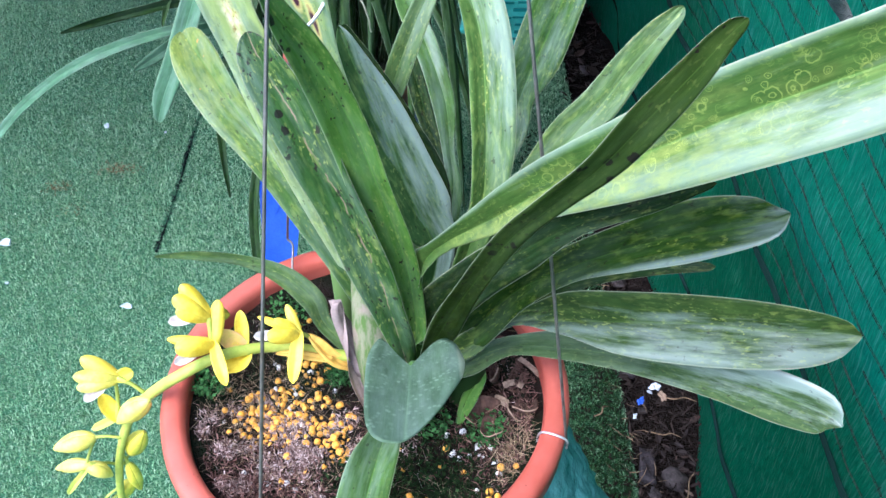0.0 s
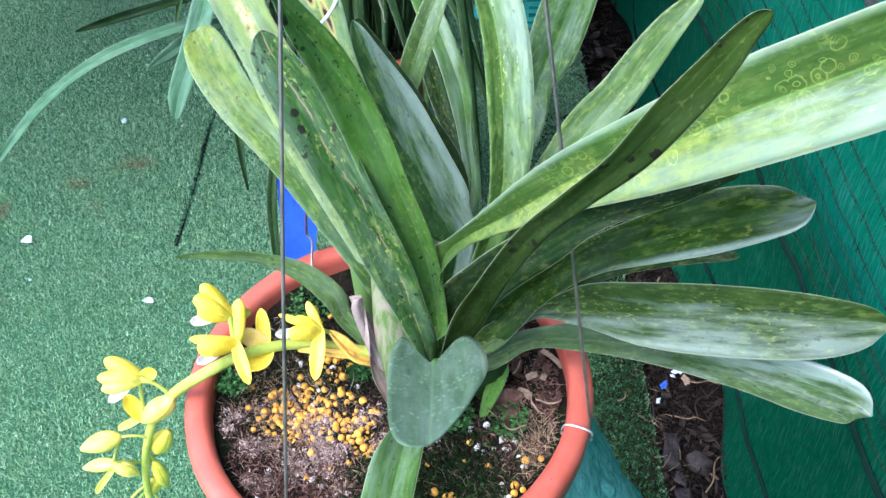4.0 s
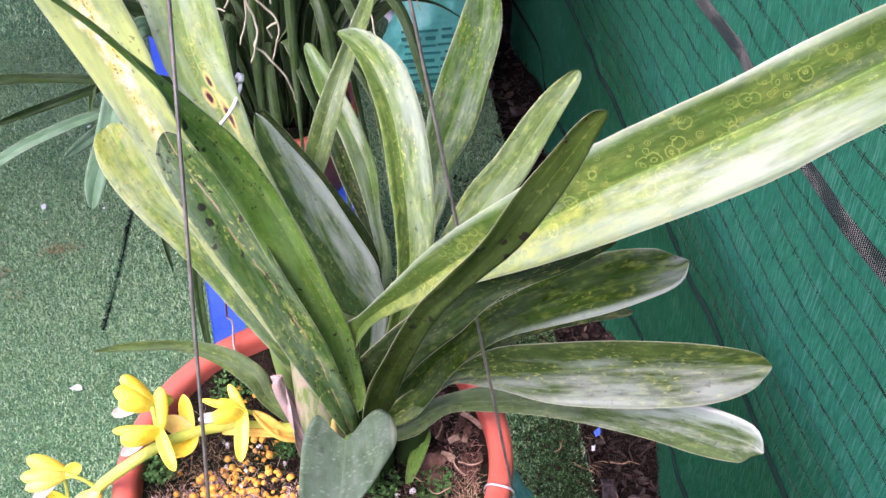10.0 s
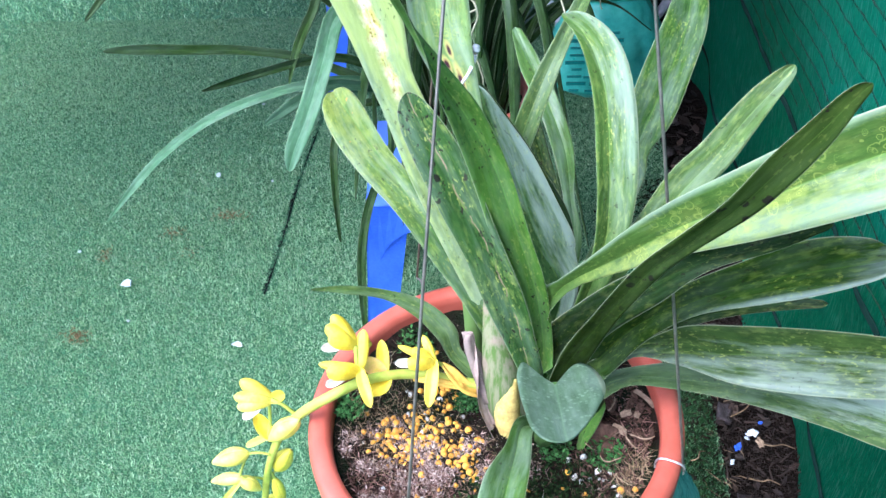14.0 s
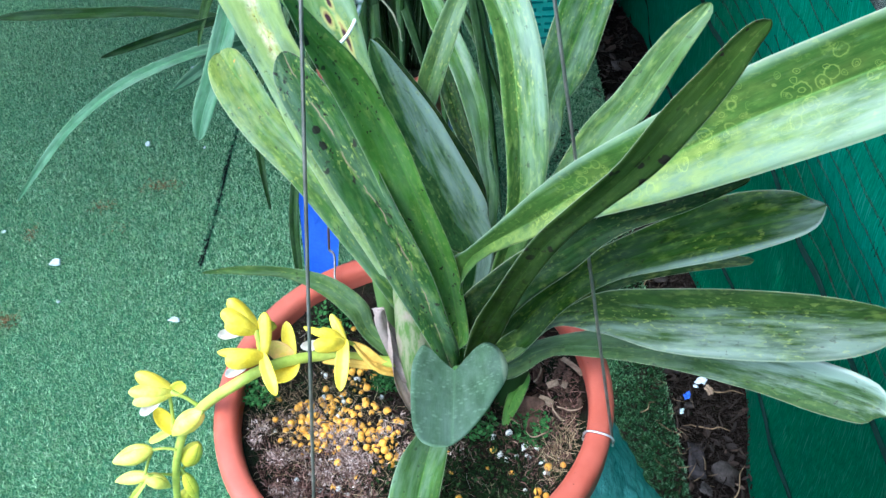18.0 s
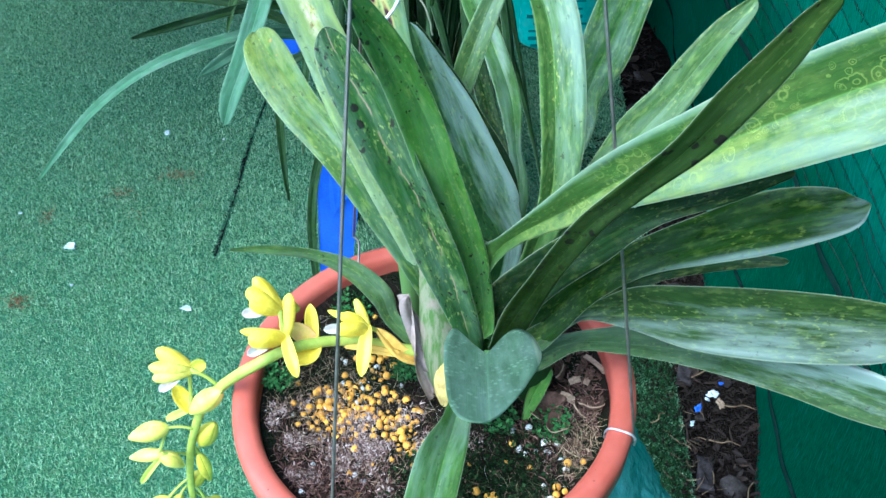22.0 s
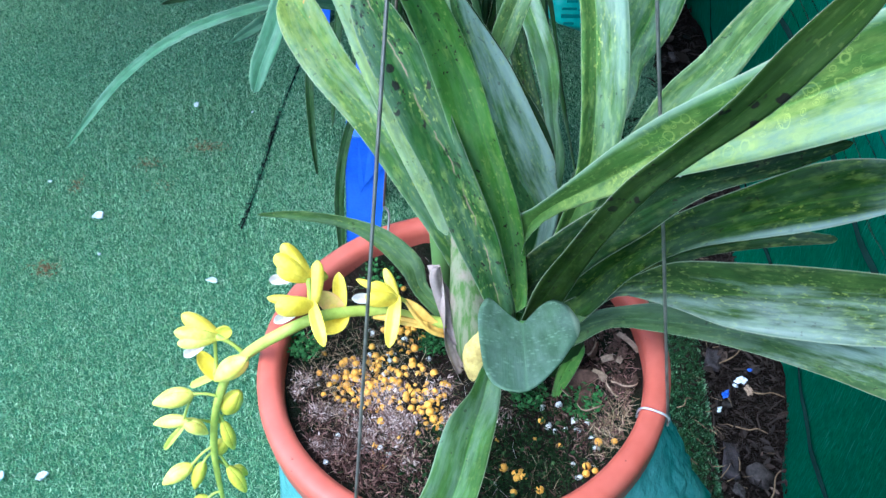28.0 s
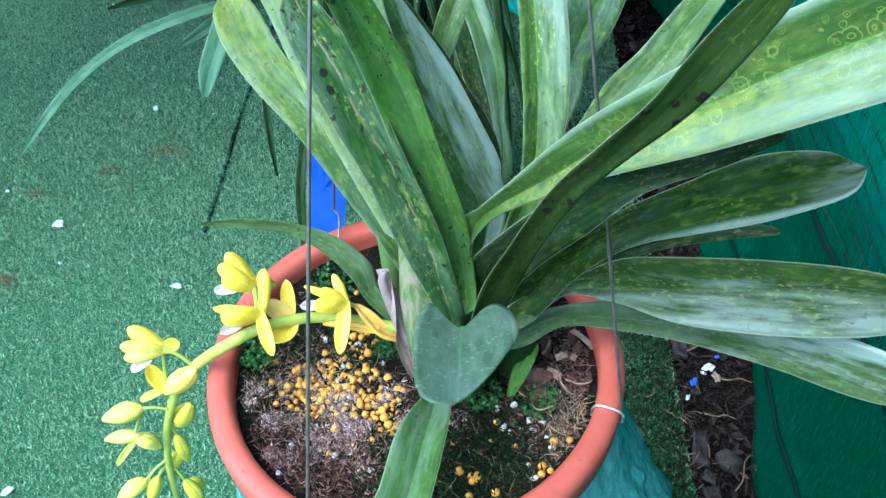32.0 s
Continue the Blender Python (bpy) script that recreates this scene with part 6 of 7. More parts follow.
def flower(lab, joint, centre, petals, lip=None):
    """A flower on its stalk. petals: tip, width, material, cup, bend; those that close over the lip face down."""
    c, j = Vector(centre), Vector(joint)
    ob = part("flower", tube([j, j.lerp(c, 0.5) + Vector((0.001, 0, 0.002)), c], [0.0017, 0.0016, 0.0024], 12, 8), STALK, orchid, lab)
    for k, (tip, width, mat, cup, bend) in enumerate(petals):
        d = (Vector(tip) - c).normalized()
        part("petal", petal(c - d * 0.002 + UPWARD * 0.0005 * k, tip, width, UPWARD, cup, bend, 0.55, seed=k + 7 * c.x), mat, ob)
    if lip:
        part("lip", petal(c.lerp(Vector(lip), 0.35), lip, 0.0080, UPWARD, 0.6, 0.1, 0.7), LIP, ob, "white lip of the flower")
    return ob


def bud(foot, tip, joint, r, mat, lab=""):
    """A closed bud on a thin bowed stalk: three folded sepals meet in ridges and close to a blunt point."""
    foot, tip, joint = Vector(foot), Vector(tip), Vector(joint)
    d = tip - foot
    ln = d.length
    ob = part("bud", tube([joint, joint.lerp(foot, 0.5) + Vector((0, 0, 0.002)), foot, foot + d * 0.1], [0.0013, 0.0012, 0.0015, 0.002], 14, 7), STALK, orchid, lab)
    q = d.to_track_quat("X", "Z").to_matrix().to_4x4()
    for side in range(3):
        bm = bmesh.new()
        rings = []
        n, m = 16, 9
        for layer in (0.0, 0.0007):
            for i in range(n + 1):
                f = i / n
                rad = 0.9 * r * (max(0.0, math.sin(math.pi * (0.04 + 0.93 * f ** 0.85)))) ** 0.75 * (1.0 if f < 0.6 else 1 - 0.25 * (f - 0.6))
                row = []
                for k in range(m):
                    a = 2 * math.pi * side / 3 + (k / (m - 1) - 0.5) * 2.35 + 0.5
                    e = abs(2 * k / (m - 1) - 1)
                    rr = rad * (1 + 0.05 * (1 - e * e) - 0.06 * e ** 4) + 0.0004 * (1 - e) - layer
                    row.append(bm.verts.new(Matrix.Translation(foot) @ q @ Vector((ln * f, rr * math.cos(a), rr * math.sin(a) + 0.1 * ln * f * (1 - f)))))
                rings.append(row)
        for base in (0, n + 1):
            for i in range(n):
                for k in range(m - 1):
                    bm.faces.new((rings[base + i][k], rings[base + i][k + 1], rings[base + i + 1][k + 1], rings[base + i + 1][k]))
        for i in range(n):
            for k in (0, m - 1):
                bm.faces.new((rings[i][k], rings[i + 1][k], rings[n + 2 + i][k], rings[n + 1 + i][k]))
        bmesh.ops.recalc_face_normals(bm, faces=bm.faces)
        part("sepal", bm, mat, ob)
    return ob


flower("half-open yellow flower with a white lip", (-0.1755, 0.4182, 0.9302), (-0.1765, 0.4340, 0.9580),
       (((-0.168, 0.4553, 0.9393), 0.011, BUD, 0.4, 0.05), ((-0.1936, 0.4436, 0.984), 0.0135, PETAL, -0.9, -0.12), ((-0.1945, 0.4250, 0.9760), 0.0125, PETAL, -0.8, -0.1), ((-0.1968, 0.4320, 0.9830), 0.014, PETAL, -0.9, -0.14)), (-0.2015, 0.4215, 0.9680))
flower("open yellow flower with a white lip", (-0.1699, 0.4193, 0.9279), (-0.1729, 0.4223, 0.9413),
       (((-0.1697, 0.4442, 0.9665), 0.0122, PETAL, -0.5, -0.06), ((-0.2058, 0.4193, 0.9507), 0.0085, PETAL, -0.5, -0.05), ((-0.1616, 0.3945, 0.9264), 0.0102, PETAL, 0.5, -0.08), ((-0.1950, 0.4051, 0.9568), 0.0155, PETAL, -0.9, -0.16)), (-0.1965, 0.3985, 0.9480))
flower("yellow flower turned away with a flushed back", (-0.155, 0.428, 0.9251), (-0.1555, 0.4345, 0.9213),
       (((-0.1580, 0.4530, 0.9445), 0.0110, PETAL, 0.4, -0.05), ((-0.1735, 0.4365, 0.9374), 0.0150, FLUSHED, 0.5, -0.05), ((-0.1640, 0.4117, 0.9196), 0.0210, PETAL, 0.7, 0.1)))
flower("yellow flower with a hood over its white lip", (-0.1036, 0.448, 0.9126), (-0.1124, 0.442, 0.9298),
       (((-0.1419, 0.443, 0.9485), 0.0065, PETAL, -0.5, -0.06), ((-0.1220, 0.4566, 0.9473), 0.0080, PETAL, -0.5, -0.12), ((-0.1155, 0.4073, 0.9118), 0.0112, PETAL, 0.5, -0.06), ((-0.1320, 0.4253, 0.9465), 0.0135, PETAL, -0.9, -0.16), ((-0.1290, 0.4400, 0.9480), 0.0100, PETAL, -0.7, -0.12)), (-0.1430, 0.4264, 0.9450))
flower("half-open pale yellow flower with a pinkish lip", (-0.2359, 0.4142, 0.8897), (-0.2554, 0.4189, 0.9027),
       (((-0.2445, 0.4252, 0.9029), 0.0115, BUD, 0.5, 0.0), ((-0.2800, 0.4238, 0.922), 0.0140, PETAL, -0.8, -0.12), ((-0.2800, 0.4030, 0.9110), 0.0120, PETAL_PALE, -0.6, -0.08), ((-0.2830, 0.4095, 0.9175), 0.0125, PETAL_PALE, -0.9, -0.14)), (-0.2764, 0.3990, 0.9010))
flower("small yellow flower hanging on a thin stalk", (-0.2592, 0.4223, 0.8982), (-0.2609, 0.4069, 0.8663),
       (((-0.2711, 0.4139, 0.8888), 0.0135, PETAL, 0.7, 0.05), ((-0.2845, 0.4042, 0.8537), 0.0070, STALK, 0.5, -0.05)))
for foot, tip, joint, r, mat in (
        ((-0.2300, 0.4052, 0.8921), (-0.2610, 0.4041, 0.8639), (-0.2319, 0.4116, 0.8861), 0.0094, PETAL_PALE), ((-0.2816, 0.3993, 0.8496), (-0.3129, 0.3893, 0.8482), (-0.2632, 0.4023, 0.8445), 0.0090, PETAL_PALE),
        ((-0.2883, 0.3881, 0.8273), (-0.3222, 0.3921, 0.8142), (-0.2758, 0.4003, 0.8081), 0.0062, PETAL_PALE), ((-0.2923, 0.3875, 0.827), (-0.2768, 0.3898, 0.8063), (-0.2863, 0.4034, 0.8395), 0.0068, PETAL_PALE),
        ((-0.2635, 0.4075, 0.8138), (-0.2459, 0.4089, 0.8431), (-0.270, 0.4013, 0.8063), 0.0090, BUD), ((-0.266, 0.401, 0.8092), (-0.2634, 0.3974, 0.7716), (-0.2685, 0.4026, 0.8189), 0.0060, BUD),
        ((-0.2828, 0.4002, 0.7573), (-0.2686, 0.4014, 0.7808), (-0.283, 0.394, 0.7627), 0.0068, BUD), ((-0.3001, 0.385, 0.762), (-0.3243, 0.370, 0.7523), (-0.2791, 0.3938, 0.7812), 0.0078, PETAL_PALE),
        ((-0.2892, 0.3868, 0.7649), (-0.3003, 0.3746, 0.7394), (-0.2831, 0.3953, 0.7674), 0.0062, BUD), ((-0.2723, 0.393, 0.7486), (-0.2595, 0.3843, 0.7203), (-0.2787, 0.3962, 0.766), 0.0066, BUD),
        ((-0.2759, 0.4006, 0.7299), (-0.2622, 0.4029, 0.7201), (-0.2797, 0.394, 0.7562), 0.0066, BUD), ((-0.284, 0.380, 0.70), (-0.284, 0.376, 0.675), (-0.284, 0.381, 0.70), 0.006, BUD), ((-0.294, 0.379, 0.716), (-0.312, 0.374, 0.704), (-0.283, 0.384, 0.72), 0.007, BUD)):
    bud(foot, tip, joint, r, mat)
part("bract", petal((-0.2896, 0.3873, 0.8258), (-0.3139, 0.3786, 0.796), 0.006, UPWARD, 0.6, -0.05), STALK, orchid, "narrow green sepal bent away from a bud")

# cable ties that hold the leaves
tie = solo("cable_tie", tube([(-0.0905, 0.466, 1.178), (-0.084, 0.478, 1.178), (-0.077, 0.491, 1.181), (-0.0715, 0.502, 1.189), (-0.0715, 0.506, 1.194)], [0.0012, 0.0012, 0.0012, 0.0013, 0.0012], 24, 8), WHITE_TIE, "white nylon cable tie looped round a leaf", "cable tie", "cable ties")
bm = bmesh.new()
box(bm, (0.005, 0.006, 0.005), pose(-0.0712, 0.505, 1.194, 20, 30, 10))
bmesh.ops.bevel(bm, geom=bm.edges[:], offset=0.0008, segments=2, affect="EDGES")
part("tie_head", bm, WHITE_TIE, tie)
solo("cable_tie", tube([(0.0648, 0.3798, 1.1225), (0.0665, 0.3795, 1.1185), (0.0715, 0.3765, 1.1115), (0.0770, 0.3730, 1.1055), (0.0772, 0.3745, 1.1045)], [0.0009, 0.0011, 0.0012, 0.0012, 0.0008], 18, 8), OLD_TIE, "cut end of a dulled nylon cable tie on a dark leaf", "cable tie", "cable ties")

# teal sack under the pot
def sack(name, cx, cy, rx, ry, h, label, mat, seed, neck=0.9, wr=0.05, sides=72, rows_=40):
    bm = bmesh.new()
    rings = []
    for i in range(rows_ + 1):
        f = i / rows_
        pr = min(1.0, 0.72 + 3.2 * f) if f < 0.12 else 1.0
        pr *= 1 - (1 - neck) * max(0, (f - 0.55) / 0.45) ** 1.4
        ring = []
        for k in range(sides):
            u = 2 * math.pi * k / sides
            w = 1 + wr * noise.noise((2.2 * math.cos(u) + seed, 2.2 * math.sin(u), 3.5 * f)) + 0.5 * wr * noise.noise((7 * math.cos(u), 7 * math.sin(u) + seed, 16 * f)) + 0.25 * wr * math.sin(9 * u + 6 * noise.noise((u, 3 * f, seed)))
            ring.append(bm.verts.new((cx + rx * pr * w * math.cos(u), cy + ry * pr * w * math.sin(u), h * f + 0.004 * noise.noise((5 * u, f * 9, seed)))))
        rings.append(ring)
    for a, b in zip(rings, rings[1:]):
        for k in range(sides):
            bm.faces.new((a[k], a[(k + 1) % sides], b[(k + 1) % sides], b[k]))
    bm.faces.new(rings[0][::-1]), bm.faces.new(rings[-1])
    bmesh.ops.recalc_face_normals(bm, faces=bm.faces)
    return solo(name, bm, mat, label, "sack")


under = sack("plastic_sack", CX, CY, 0.142, 0.142, 0.652, "full teal plastic sack standing under the flower pot", SACK, 2.0, 1.0)
# crumpled collar of the sack drawn up round the pot
bm = bmesh.new()
sides, rows_ = 260, 30
rings = []
for i in range(rows_ + 1):
    f = i / rows_
    ring = []
    for k in range(sides):
        u = 2 * math.pi * k / sides
        # f runs from the hem, which stands out as a flap on one side, up to the pot's wall
        flap = max(0, math.cos(u + 0.16)) ** 5 * 0.088 + max(0, math.cos(u - 3.6)) ** 8 * 0.03
        ud = (u + math.pi) % (2 * math.pi) - math.pi
        crush = min(1.0, max(0.0, (ud + 0.5) / 0.1)) * (1 - f) ** 0.7 * flap / 0.088
        r = 0.152 + flap * (1 - f) + 0.004 * noise.noise((3 * math.cos(u), 3 * math.sin(u), 2 * f)) + 0.010 * crush * noise.noise((22 * u, 11 * f, 2)) + 0.007 * crush * noise.noise((48 * u, 22 * f, 8)) + 0.003 * (1 - f) * abs(noise.noise((9 * math.cos(u), 9 * math.sin(u), 5 * f)))
        zt = 0.655 + 0.195 * f + 0.008 * crush * noise.noise((34 * u, 14 * f, 5)) + 0.005 * noise.noise((7 * u, 3 * f, 5)) * (1 - f) + 0.012 * math.exp(-((ud + 0.52) / 0.04) ** 2) * (1 - f) ** 0.5
        ring.append(bm.verts.new((CX + r * math.cos(u), CY + r * math.sin(u), zt)))
    rings.append(ring)
for a, b in zip(rings, rings[1:]):
    for k in range(sides):
        bm.faces.new((a[k], a[(k + 1) % sides], b[(k + 1) % sides], b[k]))
bmesh.ops.solidify(bm, geom=bm.faces[:], thickness=0.0008)
part("sack_collar", bm, SACK, under, "crumpled teal plastic drawn up round the pot")

# ---- behind: blue stools, second orchid, sacks ----
def stool(x, y, turn, label):
    ob = thing("plastic_stool", label, "stool", (x, y, 0), "blue stools")
    half, foot, h = 0.145, 0.185, 0.445
    bm = bmesh.new()
    box(bm, (2 * half, 2 * half, 0.02), pose(0, 0, h - 0.01))
    bmesh.ops.bevel(bm, geom=bm.edges[:], offset=0.008, segments=3, affect="EDGES")
    seat = part("seat", bm, BLUE, ob)
    for sx, sy in ((-1, -1), (1, -1), (1, 1), (-1, 1)):
        bm = bmesh.new()
        wd = 0.068
        for nx, ny in ((1, 0), (0, 1)):
            t0, t1 = Vector((sx * half, sy * half, h - 0.012)), Vector((sx * foot, sy * foot, 0))
            e = Vector((-sx * wd if nx else 0, -sy * wd if ny else 0, 0))
            th = Vector((0, -sy * 0.004, 0)) if nx else Vector((-sx * 0.004, 0, 0))
            q = [bm.verts.new(p) for p in (t0, t0 + e * 1.25, t1 + e * 0.75, t1, t0 + th, t0 + e * 1.25 + th, t1 + e * 0.75 + th, t1 + th)]
            for f in ((0, 1, 2, 3), (7, 6, 5, 4), (0, 4, 5, 1), (1, 5, 6, 2), (2, 6, 7, 3), (3, 7, 4, 0)):
                bm.faces.new([q[i] for i in f])
        bmesh.ops.recalc_face_normals(bm, faces=bm.faces)
        part("leg", bm, BLUE, ob, smooth=False)
    for k in range(4):
        # apron with an arch cut under it
        bm = bmesh.new()
        n = 14
        rows = [[], [], [], []]
        for i in range(n + 1):
            s = -1 + 2 * i / n
            low = h - 0.065 - 0.10 * abs(s) ** 4
            for r, (yy, zz) in zip(rows, ((half + 0.002, h - 0.012), (half + 0.012, low), (half + 0.008, low), (half - 0.002, h - 0.012))):
                r.append(bm.verts.new((s * (half - 0.005), yy, zz)))
        for a in range(4):
            for i in range(n):
                bm.faces.new((rows[a][i], rows[(a + 1) % 4][i], rows[(a + 1) % 4][i + 1], rows[a][i + 1]))
        bmesh.ops.recalc_face_normals(bm, faces=bm.faces)
        p = part("apron", bm, BLUE, ob, smooth=False)
        p.matrix_world = pose(x, y, 0, 0, 0, 0) @ pose(0, 0, 0, 0, 0, 90 * k) @ Matrix.Identity(4)
        p.matrix_basis = pose(0, 0, 0, 0, 0, 90 * k)
        p.matrix_parent_inverse = Matrix.Identity(4)
    for c in ob.children:
        if c.name.startswith("apron"):
            continue
        c.matrix_parent_inverse = Matrix.Identity(4)
    ob.matrix_world = pose(x, y, 0, 0, 0, turn)
    ob.rotation_euler[2] = radians(turn)
    return ob


stool(-0.205, 1.415, 4, "bright blue plastic stool holding a second orchid pot")
stool(-0.45, 2.50, -8, "bright blue plastic stool standing empty behind the second orchid")

PX, PY = -0.155, 1.38
pot2 = thing("flower_pot", "terracotta-coloured pot of dark bark standing on a blue stool", "flower pot", (PX, PY, 0.446))
part("pot_body", lathe([(0, 0.0), (0.09, 0.0), (0.094, 0.005), (0.122, 0.140), (0.132, 0.145), (0.135, 0.168), (0.131, 0.173), (0.120, 0.173), (0.117, 0.167), (0.114, 0.13), (0.0, 0.13)], 64, (PX, PY, 0.446)), TERRACOTTA, pot2)
bm = bmesh.new()
last = None
ctr = bm.verts.new((PX, PY, 0.60))
for i in range(1, 13):
    r = 0.1165 * i / 12
    ring = [bm.verts.new((PX + r * math.cos(u), PY + r * math.sin(u), 0.598 + 0.012 * noise.noise((30 * r * math.cos(u), 30 * r * math.sin(u), 2)))) for u in (2 * math.pi * k / 48 for k in range(48))]
    for k in range(48):
        if last is None:
            bm.faces.new((ctr, ring[k], ring[(k + 1) % 48]))
        else:
            bm.faces.new((last[k], ring[k], ring[(k + 1) % 48], last[(k + 1) % 48]))
    last = ring
part("potting_mix", bm, SOIL, pot2, "dark coarse bark mix")

orchid2 = thing("orchid_plant", "second orchid with narrow dark strap leaves and pale aerial roots", "orchid", (PX, PY, 0.60))


def strap(tip, top, width, mat=STRAP, side=0.0, roll=0, foot=None, lab="", fold=0.35):
    f = foot or (PX + 0.25 * (tip[0] - PX) * 0.3, PY + 0.25 * (tip[1] - PY) * 0.3, 0.60)
    part("leaf", blade(arc_rows(f, tip, top, width, roll, side), fold, nv=22, nu=4, seed=tip[0] * 7 + tip[1]), mat, orchid2, lab)


# the leaves that reach out over the turf
leaf(orchid2, STRAP_PALE, 0.3, 'long pale leaf arching down over the turf', [
      (-0.236, 1.311, 0.645, 0.0122, 71, 0.51),
      (-0.314, 1.249, 0.723, 0.0144, 59, 0.51),
      (-0.406, 1.183, 0.752, 0.0158, 46, 0.52),
      (-0.493, 1.139, 0.746, 0.0173, 42, 0.53),
      (-0.563, 1.113, 0.721, 0.0158, 45, 0.53),
      (-0.634, 1.094, 0.674, 0.0151, 53, 0.52),
      (-0.698, 1.085, 0.613, 0.0130, 64, 0.52),
      (-0.763, 1.085, 0.542, 0.0036, 69, 0.52)])
leaf(orchid2, STRAP_PALE, 0.25, 'pale leaf drooping to its tip', [
      (-0.242, 1.313, 0.72, 0.024, 130, 0.5),
      (-0.274, 1.13, 0.91, 0.026, 112, 0.5),
      (-0.3, 1.072, 0.932, 0.028, 31, 0.51),
      (-0.304, 0.974, 0.917, 0.028, 14, 0.51),
      (-0.318, 0.909, 0.879, 0.028, 21, 0.51),
      (-0.338, 0.887, 0.839, 0.025, 44, 0.51),
      (-0.351, 0.881, 0.805, 0.011, 62, 0.51)])
leaf(orchid2, STRAP, 0.4, '', [
      (-0.245, 1.297, 0.661, 0.016, 60, 0.51),
      (-0.318, 1.272, 0.712, 0.016, 60, 0.51),
      (-0.411, 1.238, 0.774, 0.015, 58, 0.51),
      (-0.49, 1.198, 0.811, 0.015, 56, 0.51),
      (-0.565, 1.154, 0.838, 0.016, 55, 0.51),
      (-0.628, 1.116, 0.86, 0.015, 54, 0.52),
      (-0.667, 1.091, 0.872, 0.005, 54, 0.52)])
leaf(orchid2, STRAP, 0.4, '', [
      (-0.245, 1.311, 0.676, 0.016, 79, 0.51),
      (-0.325, 1.236, 0.771, 0.015, 72, 0.51),
      (-0.382, 1.165, 0.808, 0.014, 59, 0.51),
      (-0.427, 1.1, 0.829, 0.013, 55, 0.51),
      (-0.468, 1.037, 0.847, 0.01, 53, 0.51),
      (-0.492, 1.0, 0.857, 0.003, 53, 0.51)])
leaf(orchid2, STRAP_PALE, 0.25, '', [
      (-0.264, 1.292, 0.676, 0.016, 71, 0.5),
      (-0.346, 1.178, 0.758, 0.018, 64, 0.51),
      (-0.383, 1.099, 0.778, 0.019, 47, 0.51),
      (-0.405, 1.043, 0.787, 0.015, 43, 0.51),
      (-0.417, 1.011, 0.792, 0.003, 42, 0.51)])
leaf(orchid2, STRAP, 0.4, '', [
      (-0.263, 1.278, 0.661, 0.014, 49, 0.51),
      (-0.339, 1.248, 0.67, 0.014, 43, 0.51),
      (-0.367, 1.213, 0.623, 0.014, 30, 0.51),
      (-0.374, 1.191, 0.552, 0.014, 32, 0.51),
      (-0.379, 1.188, 0.475, 0.01, 132, 0.5),
      (-0.385, 1.198, 0.399, 0.004, 161, 0.5)])
leaf(orchid2, STRAP, 0.4, '', [
      (-0.249, 1.227, 0.648, 0.016, 66, 0.51),
      (-0.301, 1.215, 0.533, 0.016, 66, 0.51),
      (-0.331, 1.204, 0.448, 0.017, 62, 0.5),
      (-0.348, 1.193, 0.358, 0.018, 50, 0.5),
      (-0.354, 1.183, 0.275, 0.016, 30, 0.5),
      (-0.359, 1.169, 0.157, 0.007, 25, 0.5)])
leaf(orchid2, STRAP, 0.4, '', [
      (-0.268, 1.358, 0.707, 0.016, 48, 0.51),
      (-0.398, 1.387, 0.847, 0.018, 52, 0.51),
      (-0.539, 1.364, 0.911, 0.017, 52, 0.52),
      (-0.64, 1.313, 0.916, 0.017, 46, 0.53),
      (-0.703, 1.254, 0.896, 0.015, 37, 0.53),
      (-0.738, 1.199, 0.867, 0.005, 32, 0.53)])
leaf(orchid2, STRAP, 0.4, '', [
      (-0.287, 1.373, 0.744, 0.016, 81, 0.51),
      (-0.366, 1.324, 0.855, 0.017, 76, 0.51),
      (-0.384, 1.252, 0.841, 0.016, 21, 0.51),
      (-0.395, 1.174, 0.823, 0.014, 15, 0.51),
      (-0.396, 1.104, 0.804, 0.003, 11, 0.51)])

rng = random.Random(77)
for k in range(78):
    a = rng.uniform(0.15 * math.pi, 2.0 * math.pi)
    d = rng.uniform(0.08, 0.40)
    z = rng.uniform(0.85, 1.12)
    tip = (PX + d * math.cos(a), PY + 0.05 + d * math.sin(a) * 0.8, z)
    if tip[1] < 1.25 and tip[0] > -0.45:
        tip = (tip[0], 1.25 + rng.uniform(0, 0.1), tip[2])
    strap(tip, z + rng.uniform(-0.05, 0.08), rng.uniform(0.016, 0.028), STRAP, rng.uniform(-0.05, 0.05), rng.uniform(-30, 30),
          (PX + rng.uniform(-0.06, 0.06), PY + rng.uniform(-0.05, 0.05), 0.595))
# leaves reaching to the net side over the sack
for tip, top, w in (((0.36, 1.75, 0.72), 0.83, 0.022), ((0.40, 1.85, 0.66), 0.78, 0.018), ((0.30, 1.9, 0.60), 0.76, 0.02), ((0.22, 1.6, 0.62), 0.74, 0.02), ((0.14, 1.75, 0.80), 0.92, 0.024)):
    strap(tip, top, w, STRAP, rng.uniform(-0.03, 0.03))
# leaves that droop in front of the pot
for k in range(16):
    x = -0.34 + 0.03 * k + rng.uniform(-0.02, 0.02)
    strap((x, 1.18 + rng.uniform(-0.03, 0.05), rng.uniform(0.38, 0.62)), rng.uniform(0.82, 0.98), rng.uniform(0.016, 0.024), STRAP, rng.uniform(-0.03, 0.03), rng.uniform(-25, 25), (PX + 0.3 * (x - PX), PY - 0.05, 0.6))
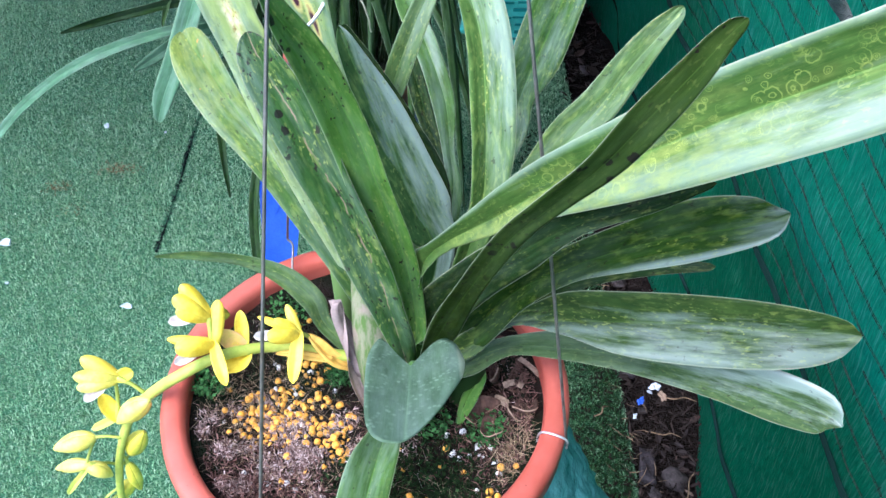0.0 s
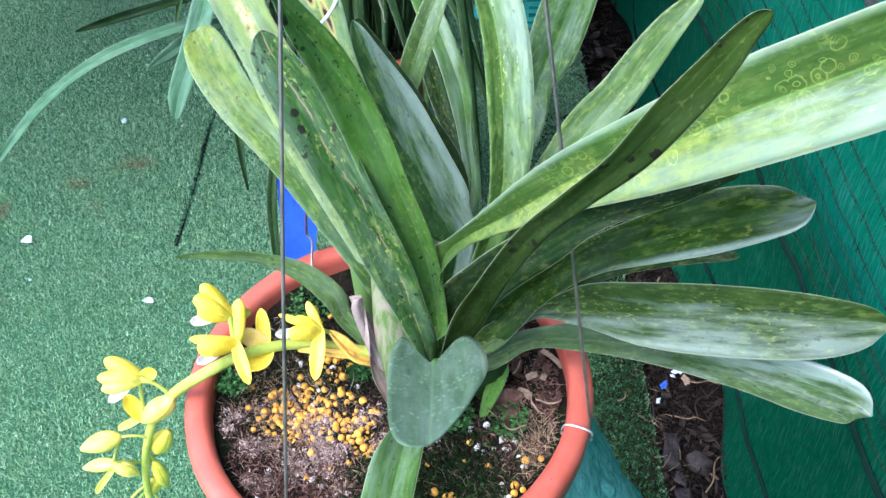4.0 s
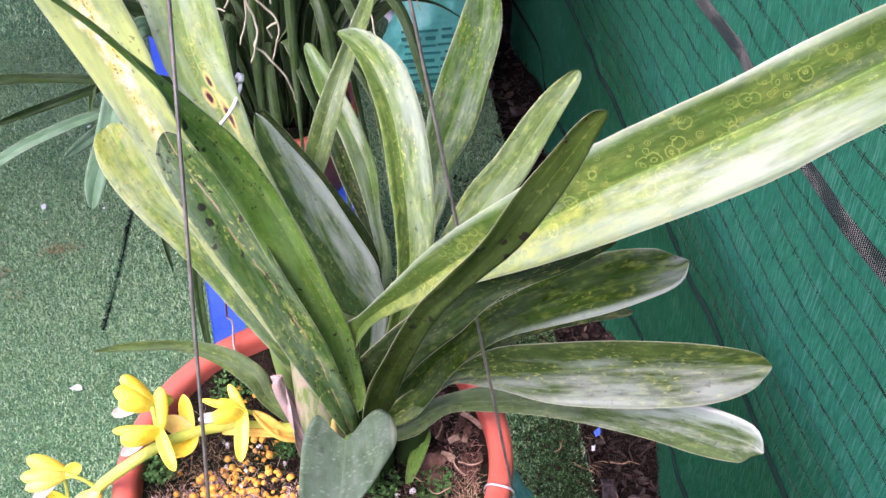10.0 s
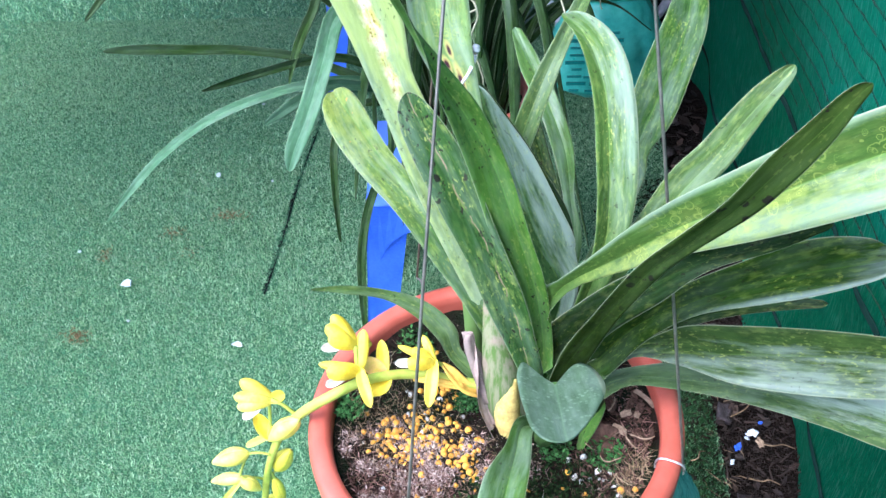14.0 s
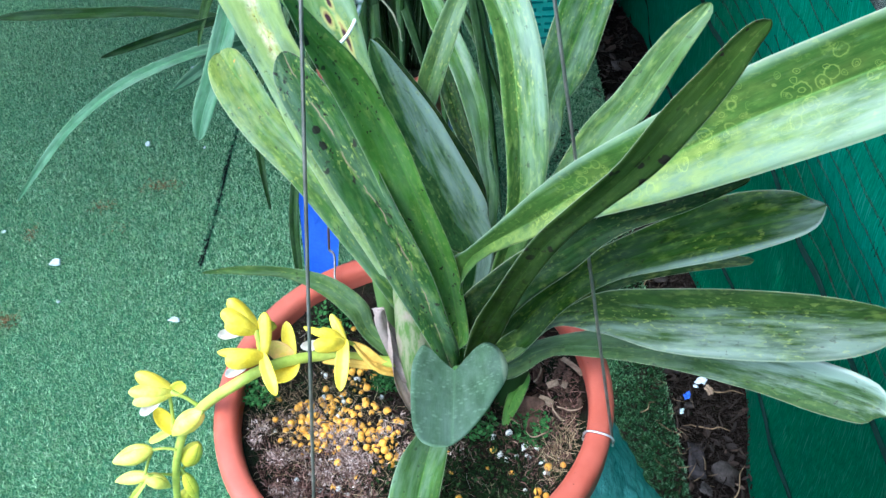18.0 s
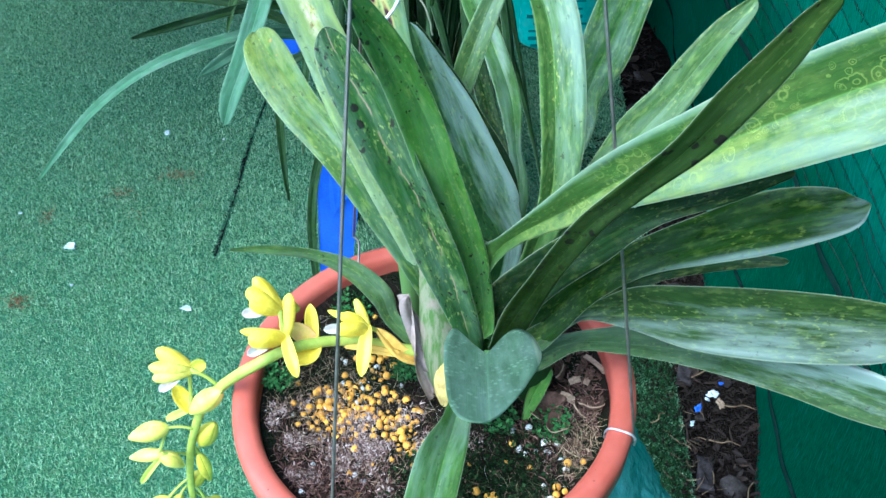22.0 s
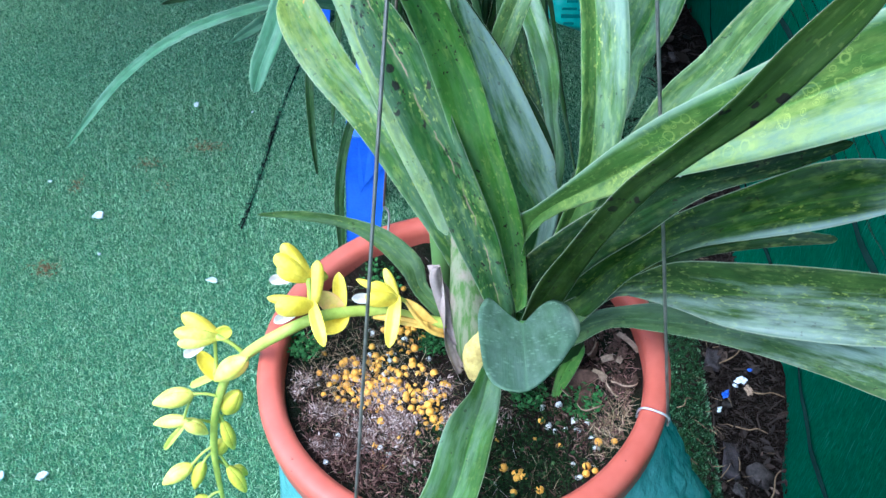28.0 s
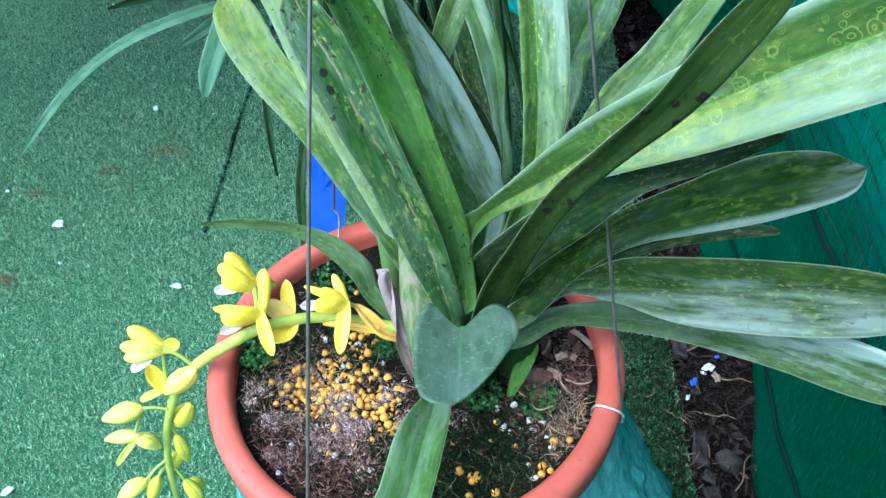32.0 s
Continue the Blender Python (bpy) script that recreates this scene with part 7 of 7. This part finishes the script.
# hanging roots, branching and crooked
ROOTS = (
    [(-0.15, 1.40, 0.80), (-0.14, 1.30, 1.05), (-0.13, 1.08, 1.13), (-0.126, 0.98, 1.088), (-0.131, 0.98, 1.046), (-0.131, 0.98, 1.021), (-0.133, 0.98, 0.995), (-0.146, 0.985, 0.957)],
    [(-0.131, 0.98, 1.021), (-0.124, 0.98, 0.99), (-0.124, 0.975, 0.967), (-0.137, 0.98, 0.934)],
    [(-0.131, 0.98, 1.03), (-0.109, 0.985, 1.004), (-0.097, 0.98, 0.984), (-0.099, 0.98, 0.964), (-0.111, 0.985, 0.933)],
    [(-0.124, 0.975, 0.967), (-0.127, 0.98, 0.955), (-0.111, 0.98, 0.933), (-0.096, 0.975, 0.909), (-0.089, 0.98, 0.871)],
    [(-0.128, 1.0, 1.10), (-0.142, 0.98, 1.072), (-0.161, 0.975, 1.06), (-0.17, 0.98, 1.041)],
    [(-0.131, 0.98, 1.046), (-0.146, 0.975, 1.024), (-0.156, 0.98, 1.008)],
    [(-0.17, 1.36, 0.80), (-0.2, 1.25, 1.06), (-0.215, 1.0, 1.072), (-0.197, 0.98, 1.067), (-0.182, 0.975, 1.036), (-0.176, 0.98, 1.016), (-0.156, 0.98, 1.003)],
    [(-0.14, 1.36, 0.80), (-0.11, 1.2, 1.08), (-0.106, 0.99, 1.08), (-0.097, 0.98, 1.072), (-0.102, 0.98, 1.043)],
    [(-0.106, 1.05, 1.085), (-0.088, 0.985, 1.068), (-0.097, 0.98, 1.044), (-0.1, 0.98, 1.011)],
    [(-0.097, 0.98, 0.984), (-0.11, 0.975, 0.981), (-0.106, 0.98, 0.965)],
    [(-0.12, 1.36, 0.80), (-0.03, 1.25, 0.98), (0.0, 1.1, 0.99), (0.015, 1.05, 0.95), (0.02, 1.04, 0.90)],
    [(-0.12, 1.38, 0.80), (0.02, 1.5, 0.95), (0.07, 1.45, 0.90), (0.085, 1.42, 0.83), (0.10, 1.40, 0.77)])
for pts in ROOTS:
    n = 10 * len(pts)
    line = [Vector(q[:3]) for q in spline([tuple(p) for p in pts], n)]
    line = [q + 0.0022 * noise.noise_vector(q * 55) for q in line]
    part("aerial_root", tube([tuple(q) for q in line], [0.00165 * (1 - 0.35 * k / n) for k in range(len(line))], 2 * n, 7), ROOT, orchid2)

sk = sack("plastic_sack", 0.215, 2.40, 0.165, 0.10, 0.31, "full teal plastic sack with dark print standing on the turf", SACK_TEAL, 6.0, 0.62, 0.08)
bm = bmesh.new()
rings = []
for i in range(13):
    f = i / 12
    rings.append([bm.verts.new((0.205 + (0.088 + 0.03 * math.sin(2.5 * f)) * math.cos(u) * (1 + 0.22 * noise.noise((3 * math.cos(u), 3 * math.sin(u), 4 * f))), 2.40 + (0.055 + 0.02 * f) * math.sin(u) * (1 + 0.3 * noise.noise((4 * math.cos(u), 4 * math.sin(u), 5 * f + 3))), 0.30 + 0.13 * f + 0.025 * noise.noise((2 * math.cos(u), 2 * math.sin(u), 9)) * f)) for u in (2 * math.pi * k / 72 for k in range(72))])
for a, c in zip(rings, rings[1:]):
    for k in range(72):
        bm.faces.new((a[k], a[(k + 1) % 72], c[(k + 1) % 72], c[k]))
bmesh.ops.solidify(bm, geom=bm.faces[:], thickness=0.001)
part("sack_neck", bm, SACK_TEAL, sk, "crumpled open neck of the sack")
for k in range(9):
    for q in range(3):
        bm = bmesh.new()
        box(bm, (0.030 + 0.014 * ((k * 5 + q) % 3), 0.004, 0.006 + 0.004 * (k % 3 == 1)), pose(0.115 + 0.055 * q + 0.006 * (k % 2), 2.293 + 0.004 * abs(q - 1), 0.05 + 0.024 * k, -6, 0, 0))
        part("print_bar", bm, SACK_PRINT, sk, smooth=False)
wp = thing("flower_pot", "white plastic pot with looped handles, full of soil", "flower pot", (0.225, 2.68, 0))
part("pot_body", lathe([(0, 0.0), (0.118, 0.0), (0.124, 0.006), (0.150, 0.20), (0.160, 0.30), (0.165, 0.352), (0.182, 0.362), (0.188, 0.385), (0.184, 0.402), (0.172, 0.404), (0.163, 0.392), (0.158, 0.33), (0.0, 0.33)], 72, (0.225, 2.68, 0.0), 0.004), SACK_WHITE, wp)
part("potting_mix", lathe([(0.0, 0.372), (0.06, 0.376), (0.12, 0.368), (0.158, 0.352), (0.15, 0.34), (0.0, 0.34)], 48, (0.225, 2.68, 0.0), 0.02), RUSSET, wp, "reddish brown soil")
for sx in (-1, 1):
    part("handle", tube([(0.225 + sx * 0.165, 2.60, 0.31), (0.225 + sx * 0.20, 2.575, 0.25), (0.225 + sx * 0.15, 2.545, 0.16), (0.225 + sx * 0.09, 2.555, 0.13)], [0.014, 0.016, 0.014, 0.010], 20, 10), SACK_WHITE, wp)
part("foot", tube([(0.085, 2.50, 0.0), (0.075, 2.52, 0.08), (0.085, 2.57, 0.16)], [0.026, 0.022, 0.018], 14, 12), SACK_WHITE, wp)
